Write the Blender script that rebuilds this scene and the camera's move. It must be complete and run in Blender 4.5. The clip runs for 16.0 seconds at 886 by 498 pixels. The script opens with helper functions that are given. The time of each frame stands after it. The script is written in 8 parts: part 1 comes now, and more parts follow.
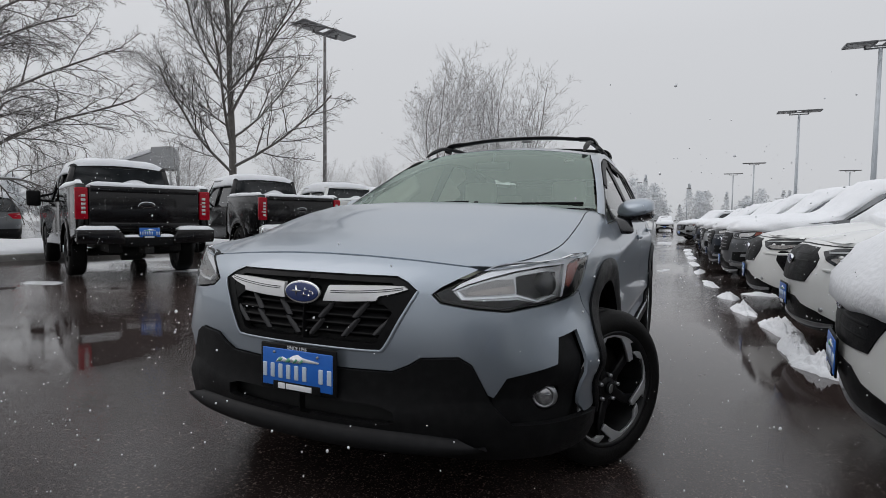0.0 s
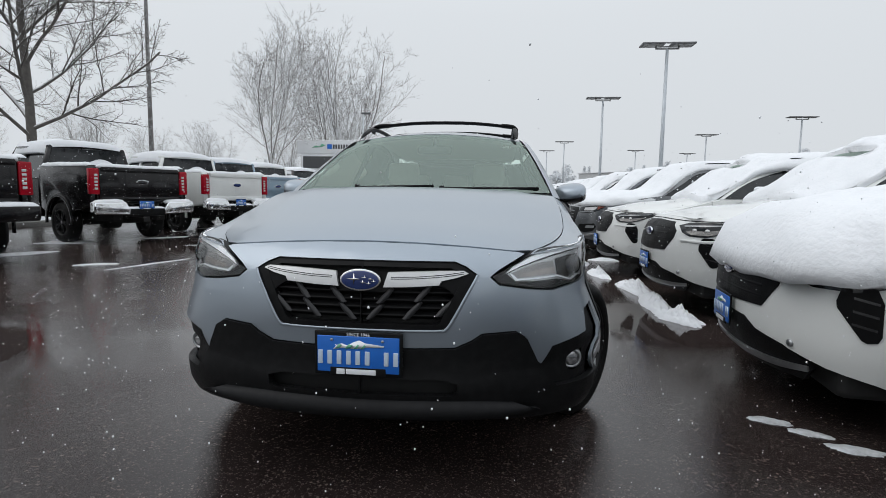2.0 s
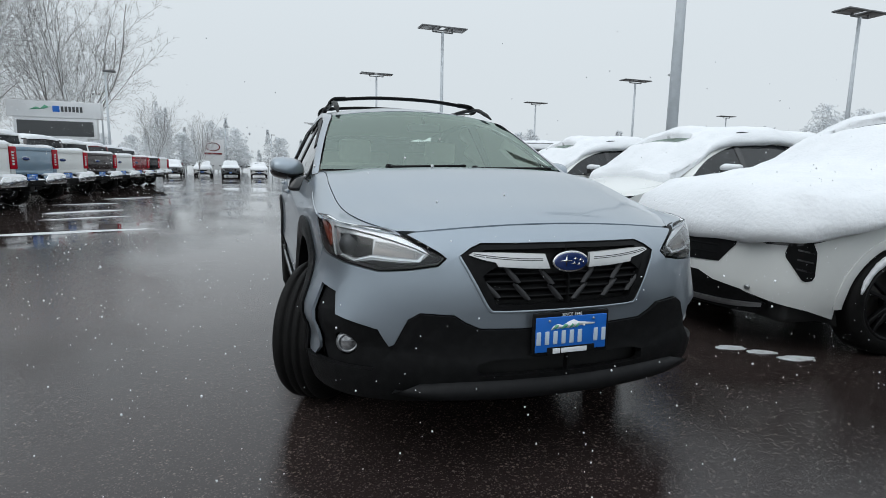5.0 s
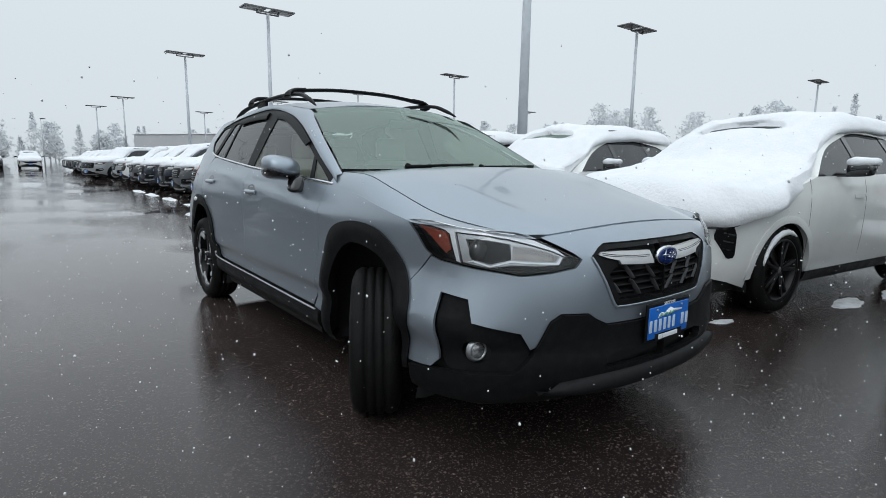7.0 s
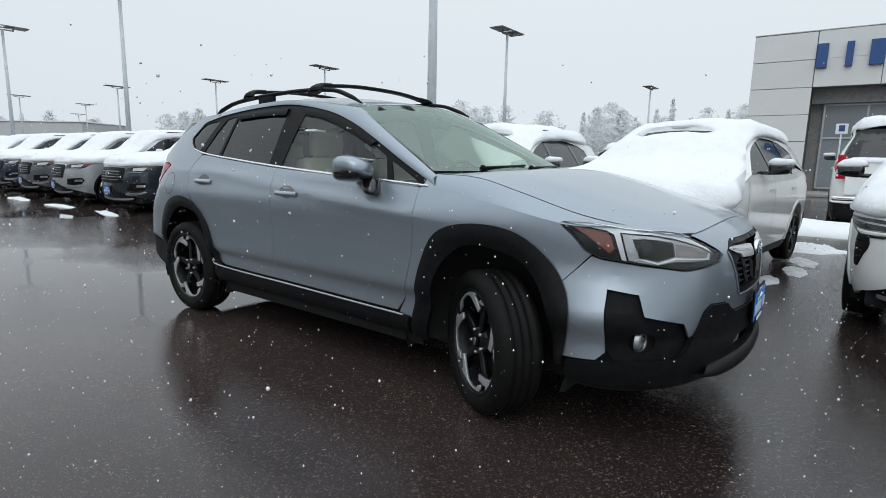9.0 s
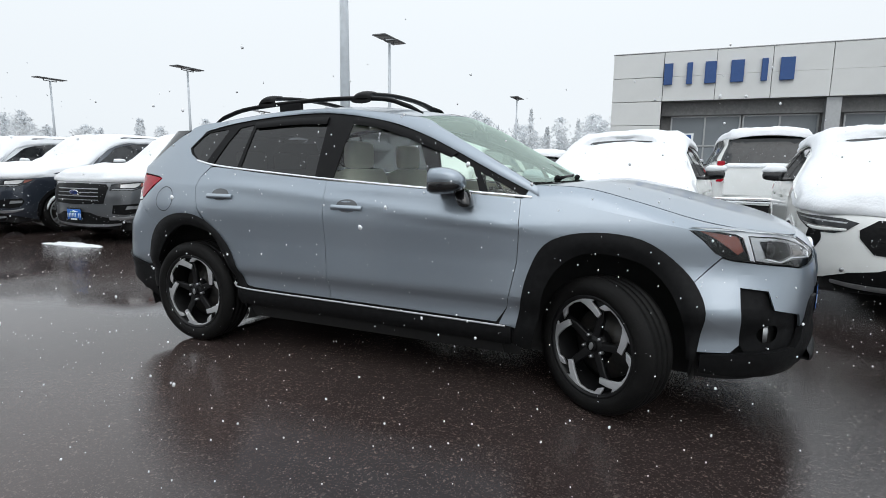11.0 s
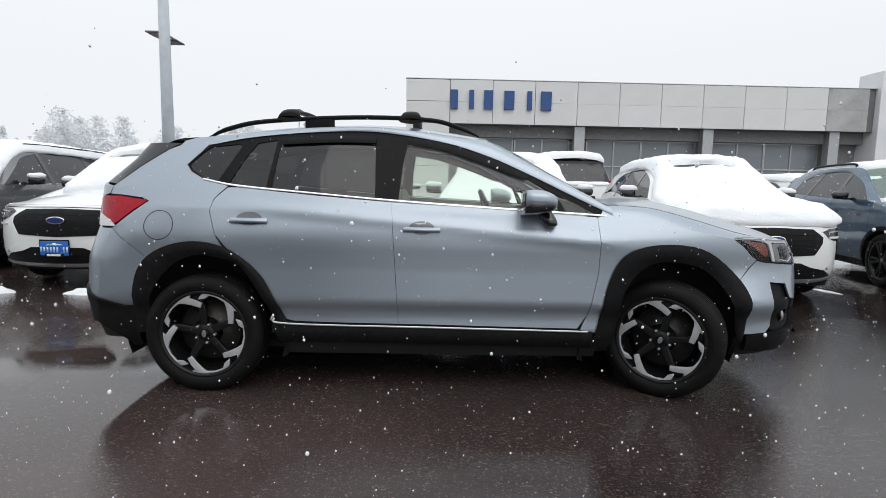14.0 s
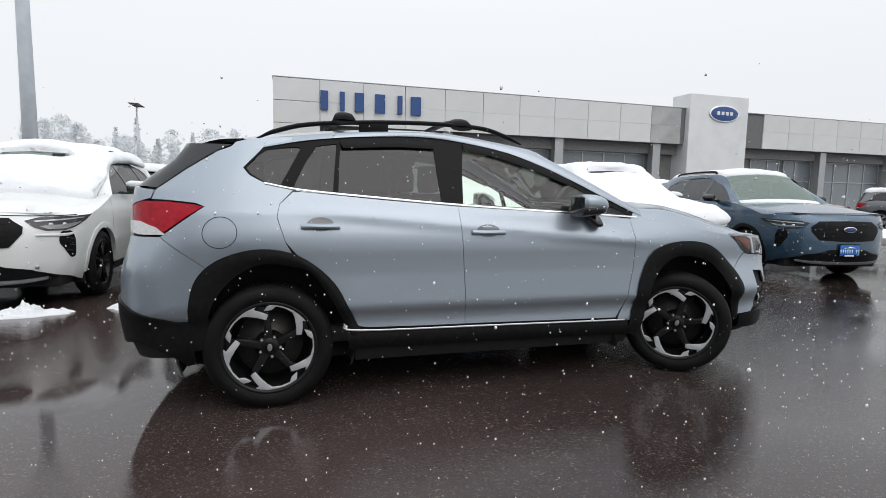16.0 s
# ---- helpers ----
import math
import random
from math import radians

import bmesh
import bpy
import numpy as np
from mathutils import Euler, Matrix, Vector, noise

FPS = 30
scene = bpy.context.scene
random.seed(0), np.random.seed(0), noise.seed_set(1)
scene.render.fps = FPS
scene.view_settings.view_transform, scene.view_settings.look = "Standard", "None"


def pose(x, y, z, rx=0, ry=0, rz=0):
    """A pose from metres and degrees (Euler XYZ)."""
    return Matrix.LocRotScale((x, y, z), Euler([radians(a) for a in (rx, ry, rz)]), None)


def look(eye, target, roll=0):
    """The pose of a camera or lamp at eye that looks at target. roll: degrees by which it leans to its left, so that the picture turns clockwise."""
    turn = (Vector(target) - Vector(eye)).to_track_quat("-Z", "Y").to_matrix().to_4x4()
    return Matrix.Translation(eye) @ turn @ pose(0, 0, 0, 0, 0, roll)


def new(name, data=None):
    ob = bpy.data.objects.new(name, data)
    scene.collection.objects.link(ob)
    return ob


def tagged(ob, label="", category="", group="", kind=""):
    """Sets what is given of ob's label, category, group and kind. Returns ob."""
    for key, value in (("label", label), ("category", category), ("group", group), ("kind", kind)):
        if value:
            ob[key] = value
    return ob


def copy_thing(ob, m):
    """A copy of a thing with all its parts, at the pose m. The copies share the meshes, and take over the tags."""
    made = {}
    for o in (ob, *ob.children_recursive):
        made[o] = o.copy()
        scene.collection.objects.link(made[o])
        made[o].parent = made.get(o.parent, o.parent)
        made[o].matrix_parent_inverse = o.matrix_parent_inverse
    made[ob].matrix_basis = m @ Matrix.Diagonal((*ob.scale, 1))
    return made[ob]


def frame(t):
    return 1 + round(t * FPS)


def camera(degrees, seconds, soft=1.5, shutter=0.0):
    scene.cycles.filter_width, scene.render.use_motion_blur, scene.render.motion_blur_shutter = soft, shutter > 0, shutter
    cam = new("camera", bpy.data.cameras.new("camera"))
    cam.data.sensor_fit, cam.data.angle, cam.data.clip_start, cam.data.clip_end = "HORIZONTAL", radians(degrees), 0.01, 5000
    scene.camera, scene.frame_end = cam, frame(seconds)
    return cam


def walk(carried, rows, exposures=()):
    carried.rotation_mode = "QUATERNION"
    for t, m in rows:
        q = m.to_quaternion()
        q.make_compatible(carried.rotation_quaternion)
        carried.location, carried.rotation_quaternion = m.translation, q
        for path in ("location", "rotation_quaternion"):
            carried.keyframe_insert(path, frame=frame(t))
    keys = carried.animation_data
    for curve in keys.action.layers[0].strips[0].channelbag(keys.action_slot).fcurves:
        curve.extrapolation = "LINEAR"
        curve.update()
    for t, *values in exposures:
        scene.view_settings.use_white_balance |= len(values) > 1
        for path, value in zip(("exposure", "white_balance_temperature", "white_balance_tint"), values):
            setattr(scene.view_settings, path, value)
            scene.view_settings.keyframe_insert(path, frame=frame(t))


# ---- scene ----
cam = camera(79.0, 16.0, soft=0.8)
PATH = [
    (0, (1.201, -3.875, 0.948), (0.393, -2.046, 0.891), -1.8),
    (0.5, (1.111, -4.008, 0.982), (0.406, -2.14, 0.852), -2.0),
    (1, (0.95, -4.133, 1.012), (0.403, -2.215, 0.866), -2.0),
    (1.5, (0.747, -4.206, 1.031), (0.371, -2.248, 0.869), -2.0),
    (2, (0.501, -4.24, 1.038), (0.29, -2.259, 0.855), -2.0),
    (2.5, (0.242, -4.259, 1.053), (0.188, -2.271, 0.843), -1.9),
    (3, (-0.02, -4.28, 1.07), (0.048, -2.297, 0.827), -2.0),
    (3.5, (-0.281, -4.279, 1.089), (-0.084, -2.307, 0.82), -2.0),
    (4, (-0.553, -4.242, 1.099), (-0.222, -2.291, 0.809), -2.1),
    (4.2, (-0.654, -4.209, 1.109), (-0.267, -2.269, 0.813), -2.1),
    (6.3, (-1.77, -3.754, 1.169), (-0.721, -2.086, 0.827), -1.7),
    (6.5, (-1.857, -3.68, 1.186), (-0.759, -2.046, 0.834), -1.7),
    (7, (-2.075, -3.506, 1.221), (-0.855, -1.964, 0.854), -1.7),
    (7.5, (-2.303, -3.327, 1.236), (-0.98, -1.875, 0.861), -1.6),
    (8, (-2.521, -3.134, 1.255), (-1.101, -1.777, 0.875), -1.3),
    (8.5, (-2.725, -2.908, 1.259), (-1.231, -1.637, 0.869), -1.2),
    (9, (-2.921, -2.677, 1.291), (-1.354, -1.501, 0.891), -0.9),
    (9.2, (-3.021, -2.552, 1.272), (-1.412, -1.428, 0.885), -0.4),
    (11.3, (-3.549, -1.486, 1.34), (-1.717, -0.785, 0.948), -0.7),
    (11.5, (-3.591, -1.381, 1.344), (-1.743, -0.726, 0.949), -0.5),
    (12, (-3.686, -1.121, 1.362), (-1.795, -0.599, 0.974), -0.3),
    (12.5, (-3.755, -0.847, 1.354), (-1.829, -0.467, 0.972), -0.2),
    (13, (-3.807, -0.563, 1.373), (-1.855, -0.331, 1.004), 0.1),
    (13.5, (-3.858, -0.263, 1.369), (-1.891, -0.169, 1.017), 0.4),
    (14, (-3.887, 0.038, 1.384), (-1.916, -0.012, 1.05), 0.7),
    (14.5, (-3.877, 0.343, 1.368), (-1.913, 0.148, 1.045), 0.9),
    (15, (-3.853, 0.665, 1.37), (-1.908, 0.329, 1.051), 1.2),
    (15.5, (-3.846, 0.989, 1.373), (-1.924, 0.535, 1.053), 1.3),
    (16, (-3.823, 1.295, 1.378), (-1.938, 0.708, 1.065), 1.6),
]
LEVEL = Matrix.Translation((0.039, -0.003, 0.043)) @ Vector((0.0517, -0.0076, 1)).rotation_difference(Vector((0, 0, 1))).to_matrix().to_4x4()
walk(cam, [(t, LEVEL @ look(eye, target, roll)) for t, eye, target, roll in PATH], [(0.0, -0.45, 6640, 14.5), (0.6, -0.31, 6590, 13.7), (1.5, -0.22, 6520, 12.5), (3.5, -0.20, 6400, 9.5), (7.0, -0.15, 6250, 8.5), (9.0, -0.08, 6300, 9), (11.5, 0.15, 6480, 11), (13.0, 0.12, 6560, 12), (16.0, 0.10, 6620, 13)])

# ---- light, sky and exposure ----
SUN_ELEV, SUN_ROT = radians(50), radians(250)
world = bpy.data.worlds.new("overcast_sky")
scene.world = world
world.use_nodes = True
wn, wl = world.node_tree.nodes, world.node_tree.links
wn.clear()
w_out = wn.new("ShaderNodeOutputWorld")
w_bg = wn.new("ShaderNodeBackground")
w_sky = wn.new("ShaderNodeTexSky")
w_sky.sky_type, w_sky.sun_disc = "NISHITA", False
w_sky.sun_elevation, w_sky.sun_rotation = SUN_ELEV, SUN_ROT
w_bw = wn.new("ShaderNodeRGBToBW")
w_mul = wn.new("ShaderNodeMath")
w_mul.operation, w_mul.inputs[1].default_value = "MULTIPLY", 0.02
w_tex = wn.new("ShaderNodeTexCoord")
w_sep = wn.new("ShaderNodeSeparateXYZ")
w_ramp = wn.new("ShaderNodeValToRGB")
w_ramp.color_ramp.elements[0].position, w_ramp.color_ramp.elements[0].color = 0.0, (0.64, 0.69, 0.72, 1)
w_ramp.color_ramp.elements[1].position, w_ramp.color_ramp.elements[1].color = 1.0, (1.33, 1.42, 1.49, 1)
w_mid = w_ramp.color_ramp.elements.new(0.3)
w_mid.color = (0.77, 0.825, 0.86, 1)
w_add = wn.new("ShaderNodeMixRGB")
w_add.blend_type, w_add.inputs[0].default_value = "ADD", 1.0
wl.new(w_sky.outputs[0], w_bw.inputs[0])
wl.new(w_bw.outputs[0], w_mul.inputs[0])
wl.new(w_tex.outputs["Generated"], w_sep.inputs[0])
wl.new(w_sep.outputs["Z"], w_ramp.inputs[0])
wl.new(w_ramp.outputs[0], w_add.inputs[1])
wl.new(w_mul.outputs[0], w_add.inputs[2])
wl.new(w_add.outputs[0], w_bg.inputs[0])
w_bg.inputs[1].default_value = 1.0
wl.new(w_bg.outputs[0], w_out.inputs[0])
sun = new("sun", bpy.data.lights.new("sun", "SUN"))
sun.data.energy, sun.data.angle, sun.data.color = 0.65, radians(50), (1.0, 0.97, 0.93)
sun.matrix_world = look((0, 0, 30), (-30 * math.cos(SUN_ELEV) * math.sin(SUN_ROT), -30 * math.cos(SUN_ELEV) * math.cos(SUN_ROT), 30 - 30 * math.sin(SUN_ELEV)))


# ---- materials ----
def mat(name, color, rough=0.5, metal=0.0, coat=0.0, grain=(), bump=0.0, bump_scale=200.0, spec=0.5, rough_var=0.0, vary=0.0):
    """A principled material; grain: (scale, amount, colour) layers of noise mixed into the base colour."""
    m = bpy.data.materials.new(name)
    m.use_nodes = True
    n, l = m.node_tree.nodes, m.node_tree.links
    p = n["Principled BSDF"]
    p.inputs["Base Color"].default_value = (*color, 1)
    p.inputs["Roughness"].default_value = rough
    p.inputs["Metallic"].default_value = metal
    p.inputs["Coat Weight"].default_value = coat
    p.inputs["Coat Roughness"].default_value = 0.04
    p.inputs["Specular IOR Level"].default_value = spec
    tex = n.new("ShaderNodeTexCoord")
    src = None
    for scale, amount, other in grain:
        t = n.new("ShaderNodeTexNoise")
        t.inputs["Scale"].default_value, t.inputs["Detail"].default_value = scale, 6
        l.new(tex.outputs["Object"], t.inputs["Vector"])
        r = n.new("ShaderNodeMapRange")
        r.inputs["From Min"].default_value, r.inputs["From Max"].default_value, r.inputs["To Max"].default_value = 0.42, 0.68, amount
        l.new(t.outputs[0], r.inputs[0])
        x = n.new("ShaderNodeMixRGB")
        x.inputs[1].default_value, x.inputs[2].default_value = (*color, 1), (*other, 1)
        if src:
            l.new(src, x.inputs[1])
        l.new(r.outputs[0], x.inputs[0])
        src = x.outputs[0]
    if vary:
        o = n.new("ShaderNodeObjectInfo")
        h = n.new("ShaderNodeHueSaturation")
        r = n.new("ShaderNodeMapRange")
        r.inputs["To Min"].default_value, r.inputs["To Max"].default_value = 1 - vary, 1 + vary
        l.new(o.outputs["Random"], r.inputs[0])
        l.new(r.outputs[0], h.inputs["Value"])
        h.inputs["Color"].default_value = (*color, 1)
        if src:
            l.new(src, h.inputs["Color"])
        src = h.outputs[0]
    if src:
        l.new(src, p.inputs["Base Color"])
    if rough_var:
        t = n.new("ShaderNodeTexNoise")
        t.inputs["Scale"].default_value, t.inputs["Detail"].default_value = 7, 5
        l.new(tex.outputs["Object"], t.inputs["Vector"])
        r = n.new("ShaderNodeMapRange")
        r.inputs["From Min"].default_value, r.inputs["From Max"].default_value = 0.3, 0.7
        r.inputs["To Min"].default_value, r.inputs["To Max"].default_value = max(0.02, rough - rough_var), rough + rough_var
        l.new(t.outputs[0], r.inputs[0])
        l.new(r.outputs[0], p.inputs["Roughness"])
    if bump:
        t = n.new("ShaderNodeTexNoise")
        t.inputs["Scale"].default_value, t.inputs["Detail"].default_value = bump_scale, 4
        l.new(tex.outputs["Object"], t.inputs["Vector"])
        b = n.new("ShaderNodeBump")
        b.inputs["Strength"].default_value, b.inputs["Distance"].default_value = bump, 0.01
        l.new(t.outputs[0], b.inputs["Height"])
        l.new(b.outputs[0], p.inputs["Normal"])
    return m


def glass(name, tint, ior=1.5, shade=(1, 1, 1)):
    """A thin pane: tinted see-through with a Fresnel gloss."""
    m = bpy.data.materials.new(name)
    m.use_nodes = True
    n, l = m.node_tree.nodes, m.node_tree.links
    n.clear()
    out, mix = n.new("ShaderNodeOutputMaterial"), n.new("ShaderNodeMixShader")
    tr, gl, fr = n.new("ShaderNodeBsdfTransparent"), n.new("ShaderNodeBsdfGlossy"), n.new("ShaderNodeFresnel")
    tr.inputs[0].default_value = (*tint, 1)
    gl.inputs["Roughness"].default_value, fr.inputs[0].default_value = 0.015, ior
    gl.inputs["Color"].default_value = (*shade, 1)
    l.new(fr.outputs[0], mix.inputs[0])
    l.new(tr.outputs[0], mix.inputs[1])
    l.new(gl.outputs[0], mix.inputs[2])
    l.new(mix.outputs[0], out.inputs[0])
    return m


def snowy(name, color, amount, rough=0.85, low=0.25):
    """Bark or leaves with snow lying on what faces the sky."""
    m = mat(name, color, rough, grain=((9, 0.6, tuple(c * 0.6 for c in color)),))
    n, l = m.node_tree.nodes, m.node_tree.links
    p = n["Principled BSDF"]
    g, s = n.new("ShaderNodeNewGeometry"), n.new("ShaderNodeSeparateXYZ")
    l.new(g.outputs["Normal"], s.inputs[0])
    r = n.new("ShaderNodeMapRange")
    r.inputs["From Min"].default_value, r.inputs["From Max"].default_value, r.inputs["To Max"].default_value = low, low + 0.35, amount
    l.new(s.outputs["Z"], r.inputs[0])
    x = n.new("ShaderNodeMixRGB")
    old = p.inputs["Base Color"].links[0].from_socket
    l.new(old, x.inputs[1])
    x.inputs[2].default_value = (0.84, 0.86, 0.88, 1)
    l.new(r.outputs[0], x.inputs[0])
    l.new(x.outputs[0], p.inputs["Base Color"])
    return m


def asphalt():
    """Wet asphalt: rough aggregate with a film of water that closes to smooth puddles."""
    m = bpy.data.materials.new("wet_asphalt")
    m.use_nodes = True
    n, l = m.node_tree.nodes, m.node_tree.links
    p = n["Principled BSDF"]
    tex = n.new("ShaderNodeTexCoord")

    def noise_at(scale, detail=5):
        t = n.new("ShaderNodeTexNoise")
        t.inputs["Scale"].default_value, t.inputs["Detail"].default_value = scale, detail
        l.new(tex.outputs["Object"], t.inputs["Vector"])
        return t.outputs[0]

    def ramp(src, a, b, lo, hi):
        r = n.new("ShaderNodeMapRange")
        r.inputs["From Min"].default_value, r.inputs["From Max"].default_value = a, b
        r.inputs["To Min"].default_value, r.inputs["To Max"].default_value = lo, hi
        l.new(src, r.inputs[0])
        return r.outputs[0]

    stain, pool, grit, coarse = noise_at(0.35), noise_at(0.22, 3), noise_at(150, 4), noise_at(2.6, 6)
    x = n.new("ShaderNodeMixRGB")
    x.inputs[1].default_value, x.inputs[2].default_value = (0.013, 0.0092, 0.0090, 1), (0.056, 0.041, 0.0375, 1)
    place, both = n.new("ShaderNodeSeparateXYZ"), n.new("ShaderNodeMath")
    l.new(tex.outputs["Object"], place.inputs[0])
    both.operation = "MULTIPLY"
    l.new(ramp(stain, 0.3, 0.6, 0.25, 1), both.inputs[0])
    # base colour also sinks towards -y, painting in the car's dark reflection
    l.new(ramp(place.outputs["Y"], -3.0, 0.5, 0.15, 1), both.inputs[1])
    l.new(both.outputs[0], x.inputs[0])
    v = n.new("ShaderNodeTexVoronoi")
    v.inputs["Scale"].default_value = 210
    l.new(tex.outputs["Object"], v.inputs["Vector"])
    y = n.new("ShaderNodeMixRGB")
    y.inputs[2].default_value = (0.26, 0.225, 0.205, 1)
    l.new(x.outputs[0], y.inputs[1])
    l.new(ramp(v.outputs["Color"], 0.76, 0.97, 0, 0.42), y.inputs[0])
    v2 = n.new("ShaderNodeTexVoronoi")
    v2.inputs["Scale"].default_value = 105
    l.new(tex.outputs["Object"], v2.inputs["Vector"])
    y2, mask = n.new("ShaderNodeMixRGB"), n.new("ShaderNodeMath")
    mask.operation = "MULTIPLY"
    l.new(ramp(v2.outputs["Color"], 0.82, 0.96, 0, 0.60), mask.inputs[0])
    l.new(ramp(coarse, 0.35, 0.62, 0.10, 0.9), mask.inputs[1])
    y2.inputs[2].default_value = (0.30, 0.25, 0.215, 1)
    l.new(y.outputs[0], y2.inputs[1])
    l.new(mask.outputs[0], y2.inputs[0])
    l.new(y2.outputs[0], p.inputs["Base Color"])
    dry = ramp(pool, 0.43, 0.55, 0, 1)
    r2 = n.new("ShaderNodeMapRange")
    r2.inputs["To Min"].default_value, r2.inputs["To Max"].default_value = 0.015, 0.06
    l.new(dry, r2.inputs[0])
    l.new(r2.outputs[0], p.inputs["Roughness"])
    p.inputs["IOR"].default_value = 1.47
    b = n.new("ShaderNodeBump")
    b.inputs["Distance"].default_value = 0.006
    h = n.new("ShaderNodeMath")
    h.operation = "ADD"
    l.new(grit, h.inputs[0])
    l.new(v.outputs["Distance"], h.inputs[1])
    l.new(h.outputs[0], b.inputs["Height"])
    s = n.new("ShaderNodeMapRange")
    s.inputs["To Min"].default_value, s.inputs["To Max"].default_value = 0.008, 0.115
    l.new(dry, s.inputs[0])
    l.new(s.outputs[0], b.inputs["Strength"])
    l.new(b.outputs[0], p.inputs["Normal"])
    return m


M_SILVER = mat("silver_blue_paint", (0.300, 0.345, 0.392), 0.34, 0.70, 0.6, grain=((2.5, 0.25, (0.31, 0.342, 0.380)), (900, 0.25, (0.37, 0.41, 0.45))), bump=0.012, bump_scale=900)
M_WHITE = mat("white_paint", (0.72, 0.735, 0.72), 0.35, 0.0, 0.8, grain=((3, 0.35, (0.60, 0.61, 0.59)),))
M_GREYPAINT = mat("grey_paint", (0.115, 0.122, 0.130), 0.3, 0.5, 0.9, grain=((4, 0.4, (0.155, 0.16, 0.165)),))
M_INKPAINT = mat("blue_black_paint", (0.022, 0.030, 0.045), 0.28, 0.4, 0.9, grain=((4, 0.4, (0.035, 0.042, 0.055)),))
M_BLUEPAINT = mat("blue_paint", (0.032, 0.075, 0.125), 0.3, 0.45, 0.9, grain=((4, 0.4, (0.05, 0.085, 0.12)),))
M_SKYPAINT = mat("pale_blue_paint", (0.20, 0.29, 0.37), 0.3, 0.4, 0.9, grain=((4, 0.3, (0.25, 0.30, 0.34)),))
M_BLACKPAINT = mat("black_paint", (0.004, 0.0036, 0.0040), 0.16, 0.0, 0.25, grain=((12, 0.5, (0.008, 0.007, 0.0075)),), spec=0.28, bump=0.02, bump_scale=30)
M_SILVERGREY = mat("silver_grey_paint", (0.42, 0.44, 0.45), 0.3, 0.5, 0.8, grain=((4, 0.4, (0.33, 0.345, 0.355)),))
M_BROWNPAINT = mat("dark_brown_paint", (0.03, 0.02, 0.02), 0.25, 0.2, 0.9, grain=((12, 0.4, (0.05, 0.04, 0.04)),))
M_REDPAINT = mat("red_paint", (0.20, 0.012, 0.018), 0.25, 0.2, 0.9, grain=((5, 0.3, (0.15, 0.02, 0.02)),))
M_SKID = mat("skid_grey", (0.011, 0.0112, 0.012), 0.5, grain=((30, 0.5, (0.017, 0.0172, 0.018)),), spec=0.13)
M_PLASTIC = mat("black_plastic", (0.0075, 0.0076, 0.008), 0.42, grain=((30, 0.5, (0.014, 0.0142, 0.0147)),), bump=0.12, bump_scale=600, rough_var=0.10, spec=0.09)
M_DARK = mat("dark_void", (0.008, 0.008, 0.008), 0.8, grain=((20, 0.4, (0.014, 0.014, 0.014)),))
M_GLOSSBLACK = mat("gloss_black", (0.008, 0.008, 0.009), 0.12, 0.0, 0.5, grain=((20, 0.3, (0.02, 0.02, 0.02)),))
M_TYRE = mat("tyre_rubber", (0.006, 0.0059, 0.0058), 0.62, grain=((14, 0.5, (0.013, 0.0125, 0.012)),), bump=0.3, bump_scale=120, rough_var=0.15, spec=0.15)
M_RIM = mat("black_alloy", (0.006, 0.006, 0.0065), 0.4, grain=((25, 0.4, (0.014, 0.014, 0.014)),), spec=0.3)
M_SATIN = mat("satin_black", (0.005, 0.005, 0.0055), 0.45, grain=((20, 0.4, (0.009, 0.009, 0.009)),), spec=0.12)
M_ALU = mat("machined_aluminium", (0.62, 0.63, 0.645), 0.42, 0.65, grain=((18, 0.35, (0.52, 0.53, 0.54)),))
M_IRON = mat("brake_iron", (0.060, 0.058, 0.056), 0.5, 0.6, grain=((25, 0.5, (0.10, 0.085, 0.072)),))
M_GREYALLOY = mat("grey_alloy", (0.35, 0.36, 0.37), 0.35, 0.8, grain=((18, 0.35, (0.2, 0.2, 0.2)),))
M_CHROME = mat("chrome", (0.78, 0.79, 0.80), 0.12, 1.0, grain=((25, 0.2, (0.6, 0.6, 0.6)),))
M_LAMPSILVER = mat("lamp_reflector", (0.92, 0.93, 0.95), 0.28, 0.35, grain=((40, 0.3, (0.75, 0.75, 0.77)),))
M_WING = mat("satin_silver_trim", (0.56, 0.565, 0.565), 0.32, 0.55, grain=((40, 0.3, (0.48, 0.485, 0.49)),))
M_BEZEL = mat("lamp_bezel", (0.55, 0.555, 0.56), 0.25, 0.65, grain=((40, 0.3, (0.42, 0.425, 0.43)),))
M_AMBER = mat("amber_lens", (0.27, 0.065, 0.04), 0.2, 0.0, 0.5, grain=((60, 0.4, (0.18, 0.05, 0.035)),))
M_AMBERCLEAR = mat("pale_amber_lens", (0.40, 0.365, 0.34), 0.25, 0.5, 0.5, grain=((90, 0.7, (0.20, 0.17, 0.155)),))
M_LAMPCLEAR = mat("clear_lamp_ribs", (0.33, 0.32, 0.31), 0.22, 0.6, 0.5, grain=((120, 0.8, (0.20, 0.195, 0.19)),), bump=0.5, bump_scale=160)
M_SLASH = mat("grille_slash_grey", (0.030, 0.030, 0.032), 0.42, grain=((30, 0.5, (0.040, 0.040, 0.042)),), spec=0.35)
M_PLATETEXT = mat("plate_pale_blue", (0.52, 0.61, 0.72), 0.4, grain=((25, 0.3, (0.46, 0.55, 0.66)),))
M_RED = mat("red_lens", (0.36, 0.005, 0.016), 0.12, 0.0, 0.0, grain=((35, 0.5, (0.16, 0.003, 0.009)),), spec=0.22)
M_CLEARLENS = mat("white_lens", (0.62, 0.62, 0.62), 0.2, 0.3, 0.6, grain=((60, 0.4, (0.4, 0.4, 0.4)),))
